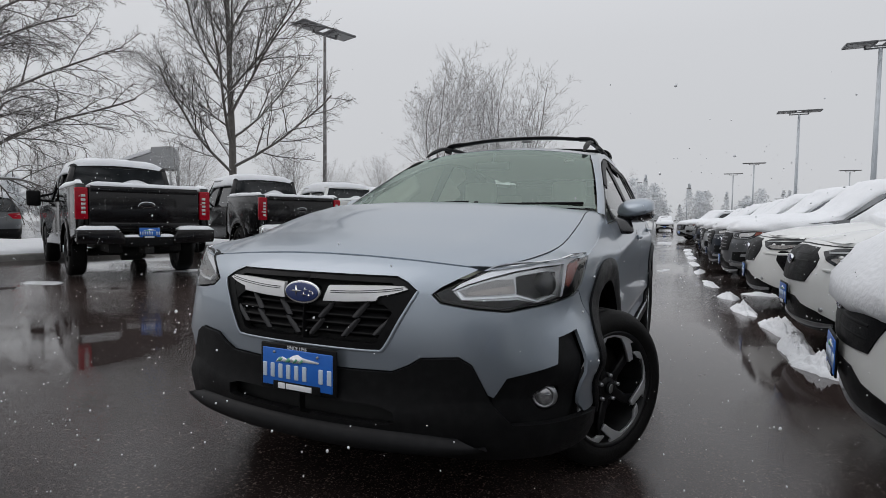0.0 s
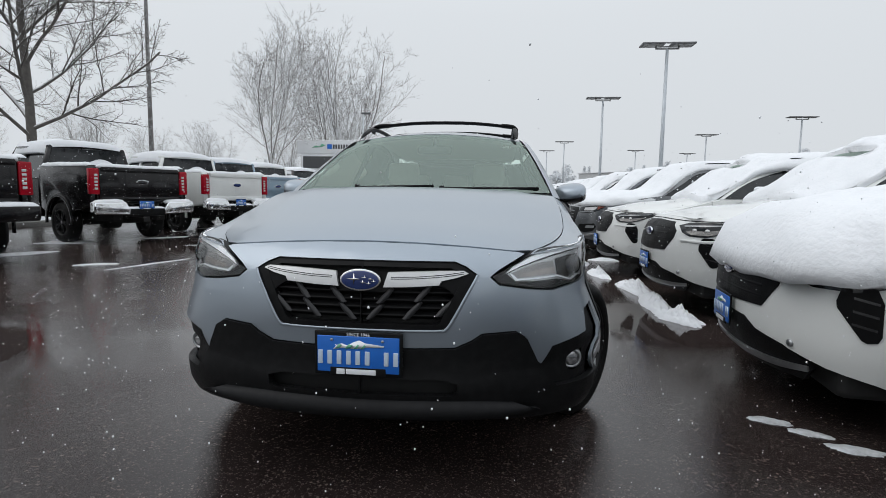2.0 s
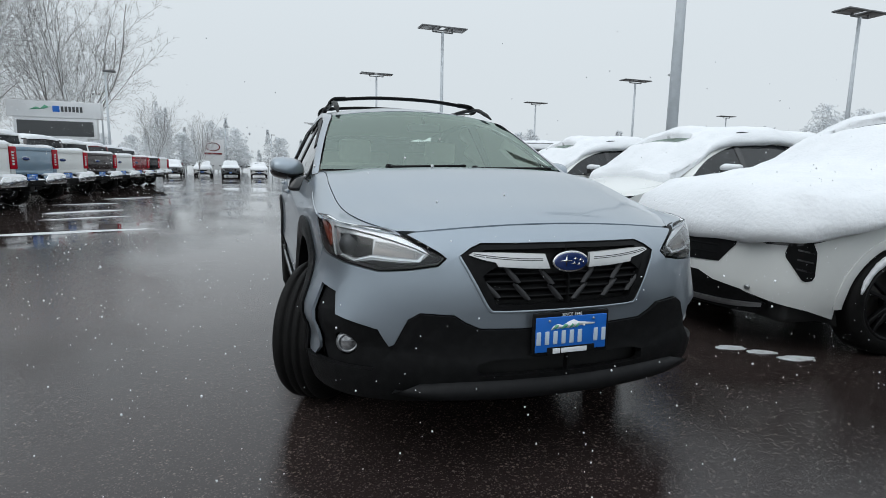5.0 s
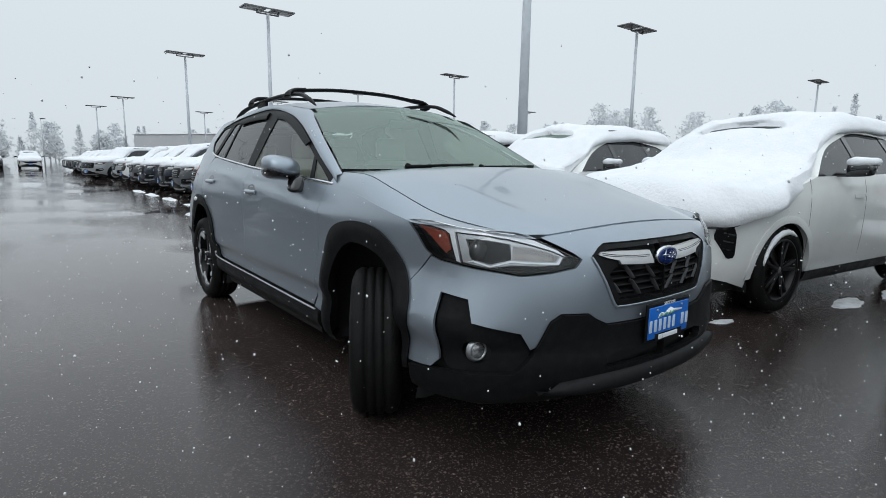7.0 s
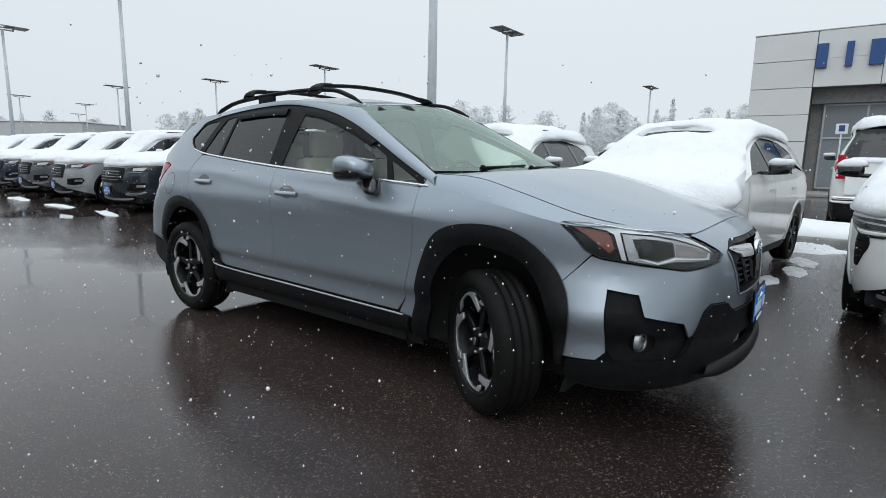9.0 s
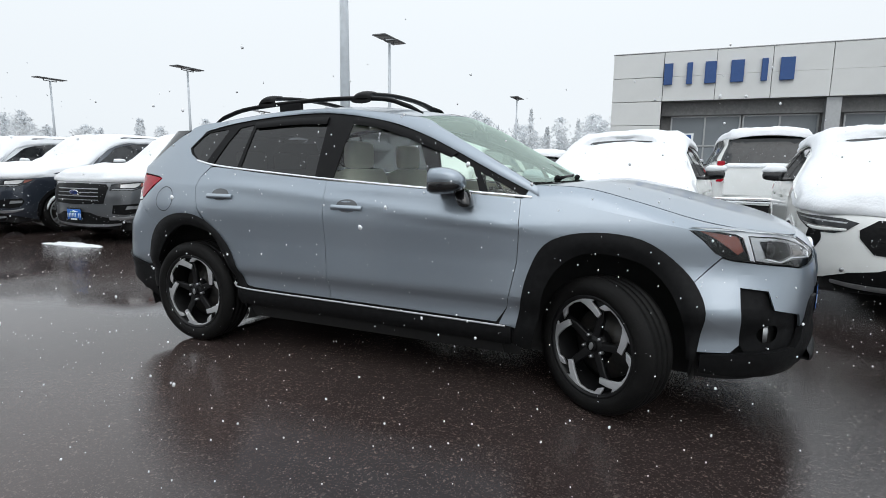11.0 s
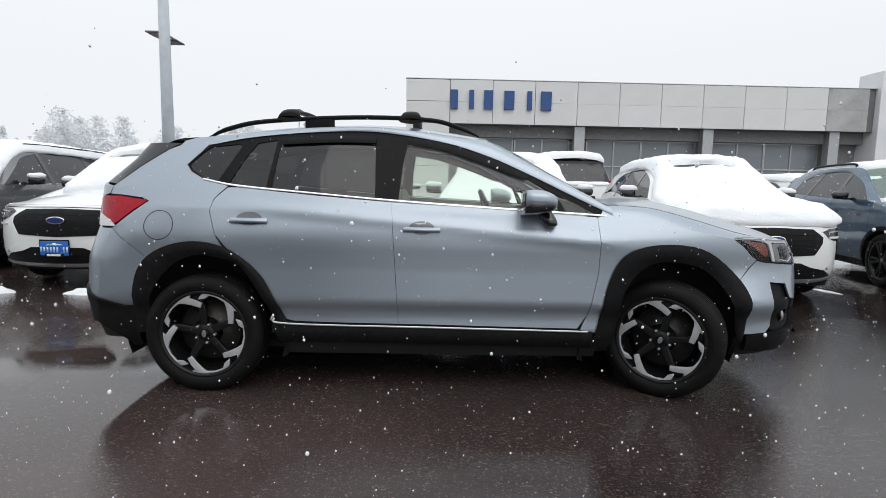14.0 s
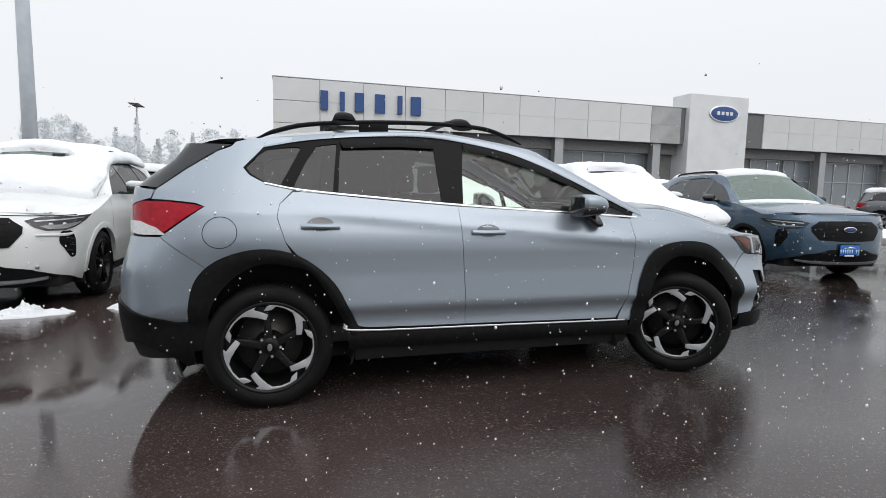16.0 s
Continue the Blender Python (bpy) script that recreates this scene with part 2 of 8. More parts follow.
M_FOGGLASS = mat("fog_lamp_glass", (0.30, 0.30, 0.31), 0.15, 0.6, 0.3, grain=((70, 0.9, (0.75, 0.75, 0.76)), (140, 0.6, (0.08, 0.08, 0.08))))
M_LENS = glass("lamp_cover_glass", (0.93, 0.95, 0.96))
M_WINDSHIELD = glass("windscreen_glass", (0.70, 0.82, 0.74), ior=2.5, shade=(0.80, 0.95, 0.86))
M_WINDOW = glass("side_glass", (0.86, 0.93, 0.86), ior=1.5)
M_PRIVACY = glass("privacy_glass", (0.10, 0.105, 0.11), ior=1.5)
M_DARKGLASS = mat("dark_glass", (0.012, 0.014, 0.016), 0.05, 0.0, 0.0, grain=((6, 0.5, (0.03, 0.034, 0.036)),))
M_FABRIC = mat("pale_seat_fabric", (0.60, 0.60, 0.54), 0.9, grain=((40, 0.5, (0.50, 0.50, 0.45)),), bump=0.2, bump_scale=300)
M_CREAM = mat("pale_headliner", (0.76, 0.77, 0.72), 0.9, grain=((30, 0.4, (0.66, 0.67, 0.62)),))
M_DASH = mat("dashboard_vinyl", (0.055, 0.055, 0.055), 0.7, grain=((30, 0.4, (0.08, 0.08, 0.08)),))
M_PLATEBLUE = mat("plate_blue", (0.012, 0.13, 0.52), 0.35, grain=((25, 0.3, (0.02, 0.17, 0.6)),))
M_PLATEWHITE = mat("plate_white", (0.78, 0.80, 0.82), 0.4, grain=((25, 0.3, (0.65, 0.68, 0.7)),))
M_PLATEGREEN = mat("plate_green", (0.10, 0.36, 0.22), 0.4, grain=((25, 0.4, (0.35, 0.55, 0.42)),))
M_BADGE = mat("badge_blue", (0.010, 0.028, 0.13), 0.15, 0.2, 0.8, grain=((25, 0.3, (0.02, 0.05, 0.2)),))
M_SNOW = mat("snow", (0.79, 0.81, 0.835), 0.75, grain=((6, 0.4, (0.70, 0.725, 0.75)), (60, 0.3, (0.86, 0.87, 0.885))), bump=0.6, bump_scale=35, spec=0.3)
M_SLUSH = mat("slush", (0.62, 0.645, 0.67), 0.4, grain=((9, 0.9, (0.34, 0.345, 0.35)), (50, 0.4, (0.8, 0.82, 0.84))), bump=0.8, bump_scale=25)
M_POLE = mat("galvanised_pole", (0.56, 0.60, 0.635), 0.45, grain=((6, 0.5, (0.45, 0.485, 0.51)),))
M_WOODPOLE = mat("weathered_pole", (0.16, 0.15, 0.145), 0.8, grain=((9, 0.7, (0.40, 0.41, 0.41)),))
M_LAMPHEAD = mat("lamp_head_grey", (0.16, 0.165, 0.17), 0.5, 0.4, grain=((8, 0.4, (0.24, 0.24, 0.245)),))
M_LED = mat("led_lens", (0.34, 0.345, 0.345), 0.35, grain=((14, 0.5, (0.22, 0.225, 0.23)),))
M_PANEL = mat("composite_panel", (0.66, 0.67, 0.66), 0.45, 0.05, grain=((0.8, 0.4, (0.60, 0.61, 0.60)), (5, 0.2, (0.69, 0.70, 0.69))), vary=0.03)
M_PANELWHITE = mat("white_panel", (0.76, 0.77, 0.78), 0.4, 0.1, grain=((0.8, 0.4, (0.6, 0.62, 0.63)),), vary=0.02)
M_JOINT = mat("joint_shadow", (0.16, 0.165, 0.165), 0.8, grain=((5, 0.4, (0.12, 0.12, 0.12)),))
M_BRICK = mat("grey_block", (0.20, 0.20, 0.20), 0.85, grain=((12, 0.6, (0.28, 0.275, 0.27)), (5, 0.5, (0.15, 0.15, 0.15))), bump=0.4, bump_scale=40)
M_SHOPGLASS = mat("shopfront_glass", (0.19, 0.215, 0.235), 0.10, 0.0, 0.0, grain=((0.5, 0.7, (0.26, 0.285, 0.30)),))
M_PANELDARK = mat("dark_mottled_panel", (0.42, 0.43, 0.425), 0.4, 0.05, grain=((0.7, 0.8, (0.27, 0.275, 0.27)), (5, 0.3, (0.50, 0.51, 0.50))))
M_ALUFRAME = mat("aluminium_frame", (0.42, 0.43, 0.435), 0.4, 0.7, grain=((6, 0.4, (0.33, 0.335, 0.34)),))
M_SIGNBLUE = mat("sign_blue", (0.020, 0.070, 0.225), 0.35, grain=((8, 0.3, (0.03, 0.09, 0.27)),))
M_SIGNDARK = mat("sign_screen", (0.05, 0.053, 0.055), 0.5, grain=((30, 0.6, (0.11, 0.115, 0.12)),))
# far walls: both greys lightened to stand for the haze before them
M_HAZEWALL = mat("hazed_metal_wall", (0.52, 0.535, 0.545), 0.7, grain=((0.4, 0.5, (0.57, 0.58, 0.59)),))
M_GREYWALL = mat("grey_metal_wall", (0.34, 0.35, 0.355), 0.7, grain=((0.4, 0.5, (0.40, 0.405, 0.41)),))
M_CONCRETE = mat("kerb_concrete", (0.30, 0.295, 0.28), 0.85, grain=((6, 0.6, (0.20, 0.195, 0.19)),), bump=0.4, bump_scale=60)
M_BARK = snowy("snowy_bark", (0.075, 0.067, 0.060), 0.75, low=0.22)
M_TRUNK = snowy("tree_trunk_bark", (0.13, 0.12, 0.11), 0.85, low=0.15)
# far bark and foliage: snow, and a paler base colour standing for haze
M_FARBARK = snowy("snow_haze_bark", (0.265, 0.254, 0.245), 0.95, low=-0.05)
M_FARWOOD = mat("snow_haze_foliage", (0.80, 0.82, 0.835), 0.9, grain=((0.5, 0.7, (0.89, 0.90, 0.91)), (0.08, 0.5, (0.84, 0.855, 0.87))), spec=0.1)


def see_through_leaves(m, share):
    """Lets part of the light from behind pass through thin twigs and leaves."""
    n, l = m.node_tree.nodes, m.node_tree.links
    p = n["Principled BSDF"]
    t, x = n.new("ShaderNodeBsdfTranslucent"), n.new("ShaderNodeMixShader")
    l.new(p.inputs["Base Color"].links[0].from_socket, t.inputs[0])
    x.inputs[0].default_value = share
    l.new(p.outputs[0], x.inputs[1])
    l.new(t.outputs[0], x.inputs[2])
    l.new(x.outputs[0], n["Material Output"].inputs[0])


# light from behind lifts the far woods further towards a hazy tone
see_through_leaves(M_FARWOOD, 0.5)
M_ASPHALT = asphalt()


# ---- building blocks ----
def part(name, data, material, parent=None, label="", smooth=True):
    """Links a bmesh or a mesh as one object under a thing or a part."""
    if isinstance(data, bmesh.types.BMesh):
        me = bpy.data.meshes.new(name)
        bmesh.ops.recalc_face_normals(data, faces=data.faces)
        data.to_mesh(me)
        data.free()
    else:
        me = data
    for one in (material if isinstance(material, (list, tuple)) else [material]):
        me.materials.append(one)
    me.polygons.foreach_set("use_smooth", [smooth] * len(me.polygons))
    ob = new(name, me)
    if parent:
        ob.parent = parent
    if label:
        ob["label"] = label
    return ob


def thing(name, label, category, group="", kind="", at=None):
    ob = new(name)
    ob.empty_display_size = 0.2
    if at is not None:
        ob.matrix_world = at
    return tagged(ob, label, category, group, kind)


def again(name, source, m, parent, label=""):
    """One more part on the mesh of source, at the pose m."""
    ob = new(name, source.data)
    ob.parent = parent
    ob.matrix_basis = m
    if label:
        ob["label"] = label
    return ob


def box(bm, lo, hi, bevel=0.0, m=None, seg=2):
    """A box from corner to corner, with rounded edges."""
    r = bmesh.ops.create_cube(bm, size=1.0)
    vs = r["verts"]
    for v in vs:
        v.co = Vector([lo[i] + (v.co[i] + 0.5) * (hi[i] - lo[i]) for i in range(3)])
    if bevel:
        es = list({e for v in vs for e in v.link_edges})
        r = bmesh.ops.bevel(bm, geom=es, offset=bevel, segments=seg, affect="EDGES", profile=0.6)
        vs = list({v for f in r["faces"] for v in f.verts} | {v for v in vs if v.is_valid})
    if m is not None:
        bmesh.ops.transform(bm, matrix=m, verts=[v for v in vs if v.is_valid])
    return bm


def cyl(bm, a, b, r0, r1=None, n=16, caps=True):
    """A tapered round bar from a to b."""
    a, b = Vector(a), Vector(b)
    d = b - a
    q = d.to_track_quat("Z", "Y").to_matrix().to_4x4()
    r = bmesh.ops.create_cone(bm, cap_ends=caps, segments=n, radius1=r0, radius2=r0 if r1 is None else r1, depth=d.length, matrix=Matrix.Translation((a + b) / 2) @ q)
    return r["verts"]


def lathe(bm, profile, n=40, m=None, closed=False):
    """A profile of (radius, height) turned round the z axis."""
    rings = []
    for r, h in profile:
        rings.append([bm.verts.new((r * math.cos(2 * math.pi * k / n), r * math.sin(2 * math.pi * k / n), h)) for k in range(n)])
    pairs = list(zip(rings, rings[1:])) + ([(rings[-1], rings[0])] if closed else [])
    for a, b in pairs:
        for k in range(n):
            bm.faces.new((a[k], a[(k + 1) % n], b[(k + 1) % n], b[k]))
    if m is not None:
        bmesh.ops.transform(bm, matrix=m, verts=[v for g in rings for v in g])
    return bm


def slab(bm, outline, depth, m=None, bevel=0.0):
    """A flat outline in x, y made thick from z 0 to depth."""
    vs = [bm.verts.new((x, y, 0)) for x, y in outline]
    f = bm.faces.new(vs)
    r = bmesh.ops.extrude_face_region(bm, geom=[f])
    top = [v for v in r["geom"] if isinstance(v, bmesh.types.BMVert)]
    for v in top:
        v.co.z = depth
    every = vs + top
    if bevel:
        es = [e for e in {e for v in top for e in v.link_edges} if e.verts[0] in top and e.verts[1] in top]
        r = bmesh.ops.bevel(bm, geom=es, offset=bevel, segments=2, affect="EDGES", profile=0.6)
        every = list({v for v in every if v.is_valid} | {v for f in r["faces"] for v in f.verts})
    if m is not None:
        bmesh.ops.transform(bm, matrix=m, verts=every)
    return bm


def spline(points, n):
    """n + 1 even steps along a Catmull-Rom curve through the points."""
    p = np.array(points, float)
    p = np.vstack([2 * p[0] - p[1], p, 2 * p[-1] - p[-2]])
    k = len(p) - 3
    out = []
    for i in range(n + 1):
        t = min(i / n * k, k - 1e-9)
        j, f = int(t), t - int(t)
        a, b, c, d = p[j : j + 4]
        out.append(0.5 * (2 * b + (c - a) * f + (2 * a - 5 * b + 4 * c - d) * f * f + (3 * b - a - 3 * c + d) * f**3))
    return np.array(out)


def coons(c0, c1, d0, d1, bulge=None):
    """The net of points between four edge curves: c0, c1 along s; d0, d1 along t. bulge(s, t) is added."""
    c0, c1, d0, d1 = (np.array(c, float) for c in (c0, c1, d0, d1))
    s, t = np.linspace(0, 1, len(c0))[None, :, None], np.linspace(0, 1, len(d0))[:, None, None]
    p = (1 - t) * c0[None] + t * c1[None] + (1 - s) * d0[:, None] + s * d1[:, None]
    p = p - ((1 - s) * (1 - t) * c0[0] + s * (1 - t) * c0[-1] + (1 - s) * t * c1[0] + s * t * c1[-1])
    if bulge is not None:
        for i in range(p.shape[0]):
            for j in range(p.shape[1]):
                p[i, j] += bulge(j / (p.shape[1] - 1), i / (p.shape[0] - 1))
    return p


def net(bm, p, thick=0.0):
    """Faces over a net of points; thick: the depth of the rolled edge under it."""
    n, m = p.shape[:2]
    v = [[bm.verts.new(p[i, j]) for j in range(m)] for i in range(n)]
    for i in range(n - 1):
        for j in range(m - 1):
            bm.faces.new((v[i][j], v[i][j + 1], v[i + 1][j + 1], v[i + 1][j]))
    if thick:
        es = [e for e in bm.edges if e.is_boundary]
        bm.normal_update()
        nrm = {x: x.normal.copy() for e in es for x in e.verts}
        mid = Vector((0, float(p[:, :, 1].mean()), min(0.6, float(p[:, :, 2].mean()) - 0.2)))
        up = sum((x.normal.dot(x.co - mid) for r in v for x in r))
        r = bmesh.ops.extrude_edge_only(bm, edges=es)
        for x in (g for g in r["geom"] if isinstance(g, bmesh.types.BMVert)):
            old = min(nrm, key=lambda o: (o.co - x.co).length_squared)
            x.co -= nrm[old] * thick * (1 if up > 0 else -1)
        bmesh.ops.split_edges(bm, edges=es)
    return bm


def arc(cx, cz, r, a, b, n=14):
    return [(cx + r * math.cos(radians(a + (b - a) * k / n)), cz + r * math.sin(radians(a + (b - a) * k / n))) for k in range(n + 1)]


class Shell:
    """The skin of a car: a plan outline swept up through heights, drawn in by a front, a side and a rear profile. u runs along the outline from the nose to the tail."""

    def __init__(self, outline, front, side, rear):
        c = spline(outline, 600)
        d = np.r_[0, np.cumsum(np.linalg.norm(np.diff(c, axis=0), axis=1))]
        self.u, self.c = d, c
        g = np.gradient(c, d, axis=0)
        nrm = np.c_[g[:, 1], -g[:, 0]]
        k = np.ones(41) / 41
        nrm = np.c_[np.convolve(np.pad(nrm[:, 0], 20, mode="edge"), k, "valid"), np.convolve(np.pad(nrm[:, 1], 20, mode="edge"), k, "valid")]
        nrm[0], nrm[-1] = (0, -1), (0, 1)
        self.n = nrm / np.linalg.norm(nrm, axis=1)[:, None]
        zs = np.arange(0.10, 1.80, 0.005)
        soft = np.hanning(7)[1:-1]
        self.prof = []
        for p in (front, side, rear):
            p = np.array(p, float)
            v = np.convolve(np.pad(np.interp(zs, p[:, 0], p[:, 1]), 2, mode="edge"), soft / soft.sum(), "valid")
            self.prof.append(np.c_[zs, v])
        self.flare = ()
        self.pinch = ()
        self.crease = ()

    def uy(self, y):
        return float(np.interp(y, self.c[:, 1], self.u))

    def ux(self, x):
        return float(np.interp(x, self.c[:250, 0], self.u[:250]))

    def uxr(self, x):
        return float(np.interp(-x, -self.c[350:, 0], self.u[350:]))

    def at(self, u, z, off=0.0, side=1):
        x, y = np.interp(u, self.u, self.c[:, 0]), np.interp(u, self.u, self.c[:, 1])
        nx, ny = np.interp(u, self.u, self.n[:, 0]), np.interp(u, self.u, self.n[:, 1])
        f, s, r = (np.interp(z, p[:, 0], p[:, 1]) for p in self.prof)
        d = f * max(0, -ny) ** 2 + s * nx * nx + r * max(0, ny) ** 2 + off
        for swell, where, wide, top in self.flare:
            d += swell * math.exp(-(((y - where) / wide) ** 2)) * min(1.0, max(0.0, (top - z) / 0.17))
        for rise, z0, slope, band_ in self.crease:
            d += rise * max(0.0, 1 - abs(z - z0 - slope * y) / band_) * nx * nx * min(1.0, max(0.0, (1.25 - y) / 0.4), max(0.0, (y + 1.25) / 0.4))
        for draw_in, where, wide, low in self.pinch:
            d -= draw_in * math.exp(-(((y - where) / wide) ** 2)) * min(1.0, max(0.0, (z - low) / 0.14))
        return np.array(((max(0.0, x + nx * d)) * side, y + ny * d, z))

    def patch(self, bm, outline, off=0.0, flange=0.012, side=1, du=0.07, dz=0.05, gap=0.0016, holes=()):
        """A panel of the skin inside an outline of (u, z) points."""
        flat = bmesh.new()
        for k, loop in enumerate((outline, *holes)):
            q = np.array(loop, float)
            if gap:
                e1, e2 = q - np.roll(q, 1, 0), np.roll(q, -1, 0) - q
                w = np.sign(np.sum(q[:, 0] * np.roll(q[:, 1], -1) - np.roll(q[:, 0], -1) * q[:, 1])) * (-1 if k else 1)
                nn = np.c_[-(e1 + e2)[:, 1], (e1 + e2)[:, 0]] * w
                mid = (q[:, 0] < 1e-4) | (q[:, 0] > self.u[-1] - 1e-4)
                keep = q[:, 0].copy()
                q = q + gap * nn / np.maximum(np.linalg.norm(nn, axis=1)[:, None], 1e-9)
                q[mid, 0] = keep[mid]
            vs = [flat.verts.new((a, b, 0)) for a, b in q]
            for a, b in zip(vs, vs[1:] + vs[:1]):
                flat.edges.new((a, b))
        bmesh.ops.triangle_fill(flat, use_beauty=True, use_dissolve=False, edges=flat.edges[:])
        lo = [min(v.co[i] for v in flat.verts) for i in (0, 1)]
        hi = [max(v.co[i] for v in flat.verts) for i in (0, 1)]
        for i, step in ((0, du), (1, dz)):
            for k in range(1, int((hi[i] - lo[i]) / step) + 1):
                co = [0, 0, 0]
                co[i] = lo[i] + k * step
                bmesh.ops.bisect_plane(flat, geom=flat.verts[:] + flat.edges[:] + flat.faces[:], plane_co=co, plane_no=(1 - i, i, 0), dist=1e-5)
        if flange:
            end = self.u[-1]
            r = bmesh.ops.extrude_edge_only(flat, edges=[e for e in flat.edges if e.is_boundary and not all(v.co.x < 1e-4 or v.co.x > end - 1e-4 for v in e.verts)])
            for v in (g for g in r["geom"] if isinstance(g, bmesh.types.BMVert)):
                v.co.z = -flange
        made = {}
        for f in flat.faces:
            rim = any(abs(v.co.z) > 1e-7 for v in f.verts)
            loop = []
            for v in f.verts if side > 0 else reversed(f.verts):
                if (v, rim) not in made:
                    made[v, rim] = bm.verts.new(self.at(v.co.x, v.co.y, off + v.co.z, side))
                loop.append(made[v, rim])
            bm.faces.new(loop)
        flat.free()
        return bm

    def band(self, bm, low, high, off=0.0, side=1, n=24, m=3, flange=0.012, bow=0.0):
        """A strip of the skin between two curves of (u, z), bowed outwards."""
        a, b = spline(low, n), spline(high, n)
        p = np.array([[self.at(*(a[k] * (1 - j / m) + b[k] * j / m), off + bow * math.sin(math.pi * j / m), side) for j in range(m + 1)] for k in range(n + 1)])
        return net(bm, p, flange)


# ---- wheels ----
def wheel(name, parent, at, radius=0.345, rim=0.250, width=0.225, style="hook"):
    """A wheel whose outer face looks along its own +z: tyre, rim, spokes, hub."""
    hub = new(name)
    hub.parent = parent
    hub.matrix_basis = at
    w = width / 2
    bm = bmesh.new()
    lathe(bm, [(rim, -w * 0.8), (rim + 0.02, -w * 0.95), (radius - 0.05, -w), (radius - 0.015, -w * 0.86), (radius, -w * 0.62), (radius, -w * 0.42), (radius - 0.008, -w * 0.40), (radius - 0.008, -w * 0.30), (radius, -w * 0.28), (radius, -w * 0.05), (radius - 0.008, -w * 0.03), (radius - 0.008, w * 0.05), (radius, w * 0.07), (radius, w * 0.30), (radius - 0.008, w * 0.32), (radius - 0.008, w * 0.42), (radius, w * 0.44), (radius, w * 0.62), (radius - 0.015, w * 0.86), (radius - 0.05, w), (rim + 0.03, w * 0.97), (rim + 0.012, w * 0.92), (rim, w * 0.8)][:: 1 if style == "hook" else 2], 56 if style == "hook" else 24)
    part("tyre", bm, M_TYRE, hub)
    bm = bmesh.new()
    lathe(bm, [(0.05, -w * 0.5), (rim - 0.03, -w * 0.5), (rim, -w * 0.8), (rim + 0.012, w * 0.86), (rim - 0.004, w * 0.90), (rim - 0.012, w * 0.80), (rim - 0.03, w * 0.2), (rim - 0.035, -w * 0.4)], 48 if style == "hook" else 22)
    part("rim", bm, M_RIM if style != "grey" else M_GREYALLOY, hub)
    n = 5
    dark, bright = bmesh.new(), bmesh.new()
    for k in range(n):
        a = 2 * math.pi * k / n
        turn = Matrix.Rotation(a, 4, "Z")
        if style == "hook":
            if k:
                continue
            slab(dark, [(0.03, -0.022), (rim * 0.6, -0.026), (rim - 0.02, -0.012), (rim - 0.02, 0.040), (rim * 0.6, 0.012), (0.03, 0.022)], 0.025, pose(0, 0, w * 0.36, 0, 0, 34), 0.006)
            polar = [(0.825, 105), (0.90, 101), (0.97, 96), (0.985, 88), (0.99, 79), (0.99, 70), (0.995, 61), (1.0, 52), (1.0, 45), (0.95, 42), (0.90, 46), (0.82, 38), (0.73, 27), (0.62, 31), (0.72, 46), (0.83, 57), (0.90, 64), (0.92, 76), (0.92, 88), (0.835, 94)]
            slab(bright, [(rim * q * math.cos(radians(b)), rim * q * math.sin(radians(b))) for q, b in polar], 0.012, pose(0, 0, w * 0.68), 0.002)
        elif style == "slim":
            for d in (-0.16, 0.16):
                slab(dark, [(0.03, -0.014), (rim - 0.01, -0.011), (rim - 0.01, 0.011), (0.03, 0.014)], 0.03, turn @ Matrix.Rotation(d, 4, "Z") @ pose(0, 0, w * 0.55), 0.004)
        else:
            for d in (-0.14, 0.14):
                slab(bright, [(0.03, -0.017), (rim - 0.01, -0.02), (rim - 0.01, 0.02), (0.03, 0.017)], 0.03, turn @ Matrix.Rotation(d, 4, "Z") @ pose(0, 0, w * 0.55), 0.004)
    if style != "hook":
        cyl(dark, (0, 0, w * 0.3), (0, 0, w * 0.72), 0.075, 0.05, 20)
    one = part("spoke", dark, M_RIM, hub)
    if style == "hook":
        shine = part("spoke_face", bright, M_ALU, hub, "machined silver spoke face")
        for k in range(1, n):
            again("spoke", one, Matrix.Rotation(2 * math.pi * k / n, 4, "Z"), hub)
            again("spoke_face", shine, Matrix.Rotation(2 * math.pi * k / n, 4, "Z"), hub, "machined silver spoke face")
        bm = bmesh.new()
        cyl(bm, (0, 0, w * 0.2), (0, 0, w * 0.62), 0.085, 0.045, 24)
        part("hub", bm, M_RIM, hub)
        bm = bmesh.new()
        cyl(bm, (0.057, 0, w * 0.50), (0.057, 0, w * 0.74), 0.010, 0.008, 6)
        nut = part("lug_nut", bm, M_GREYALLOY, hub)
        for k in range(1, n):
            again("lug_nut", nut, Matrix.Rotation(2 * math.pi * k / n, 4, "Z"), hub)
    elif bright.verts:
        part("spoke_face", bright, M_GREYALLOY, hub)
    else:
        bright.free()
    bm = bmesh.new()
    cyl(bm, (0, 0, w * 0.70), (0, 0, w * 0.76), 0.03, 0.027, 20)
    cap = part("hub_cap", bm, M_SATIN if style == "hook" else M_GREYALLOY, hub)
    if style == "hook":
        bm = bmesh.new()
        oval(bm, pose(0, 0, w * 0.755, 0, 0, 25), 0.021, 0.013, 0.003, 20, 0.001)
        part("cap_badge", bm, M_GREYALLOY, cap)
    bm = bmesh.new()
    cyl(bm, (0, 0, -w * 0.4), (0, 0, -w * 0.2), rim * 0.72, rim * 0.72, 28)
    part("brake_disc", bm, M_IRON, hub)
    return hub


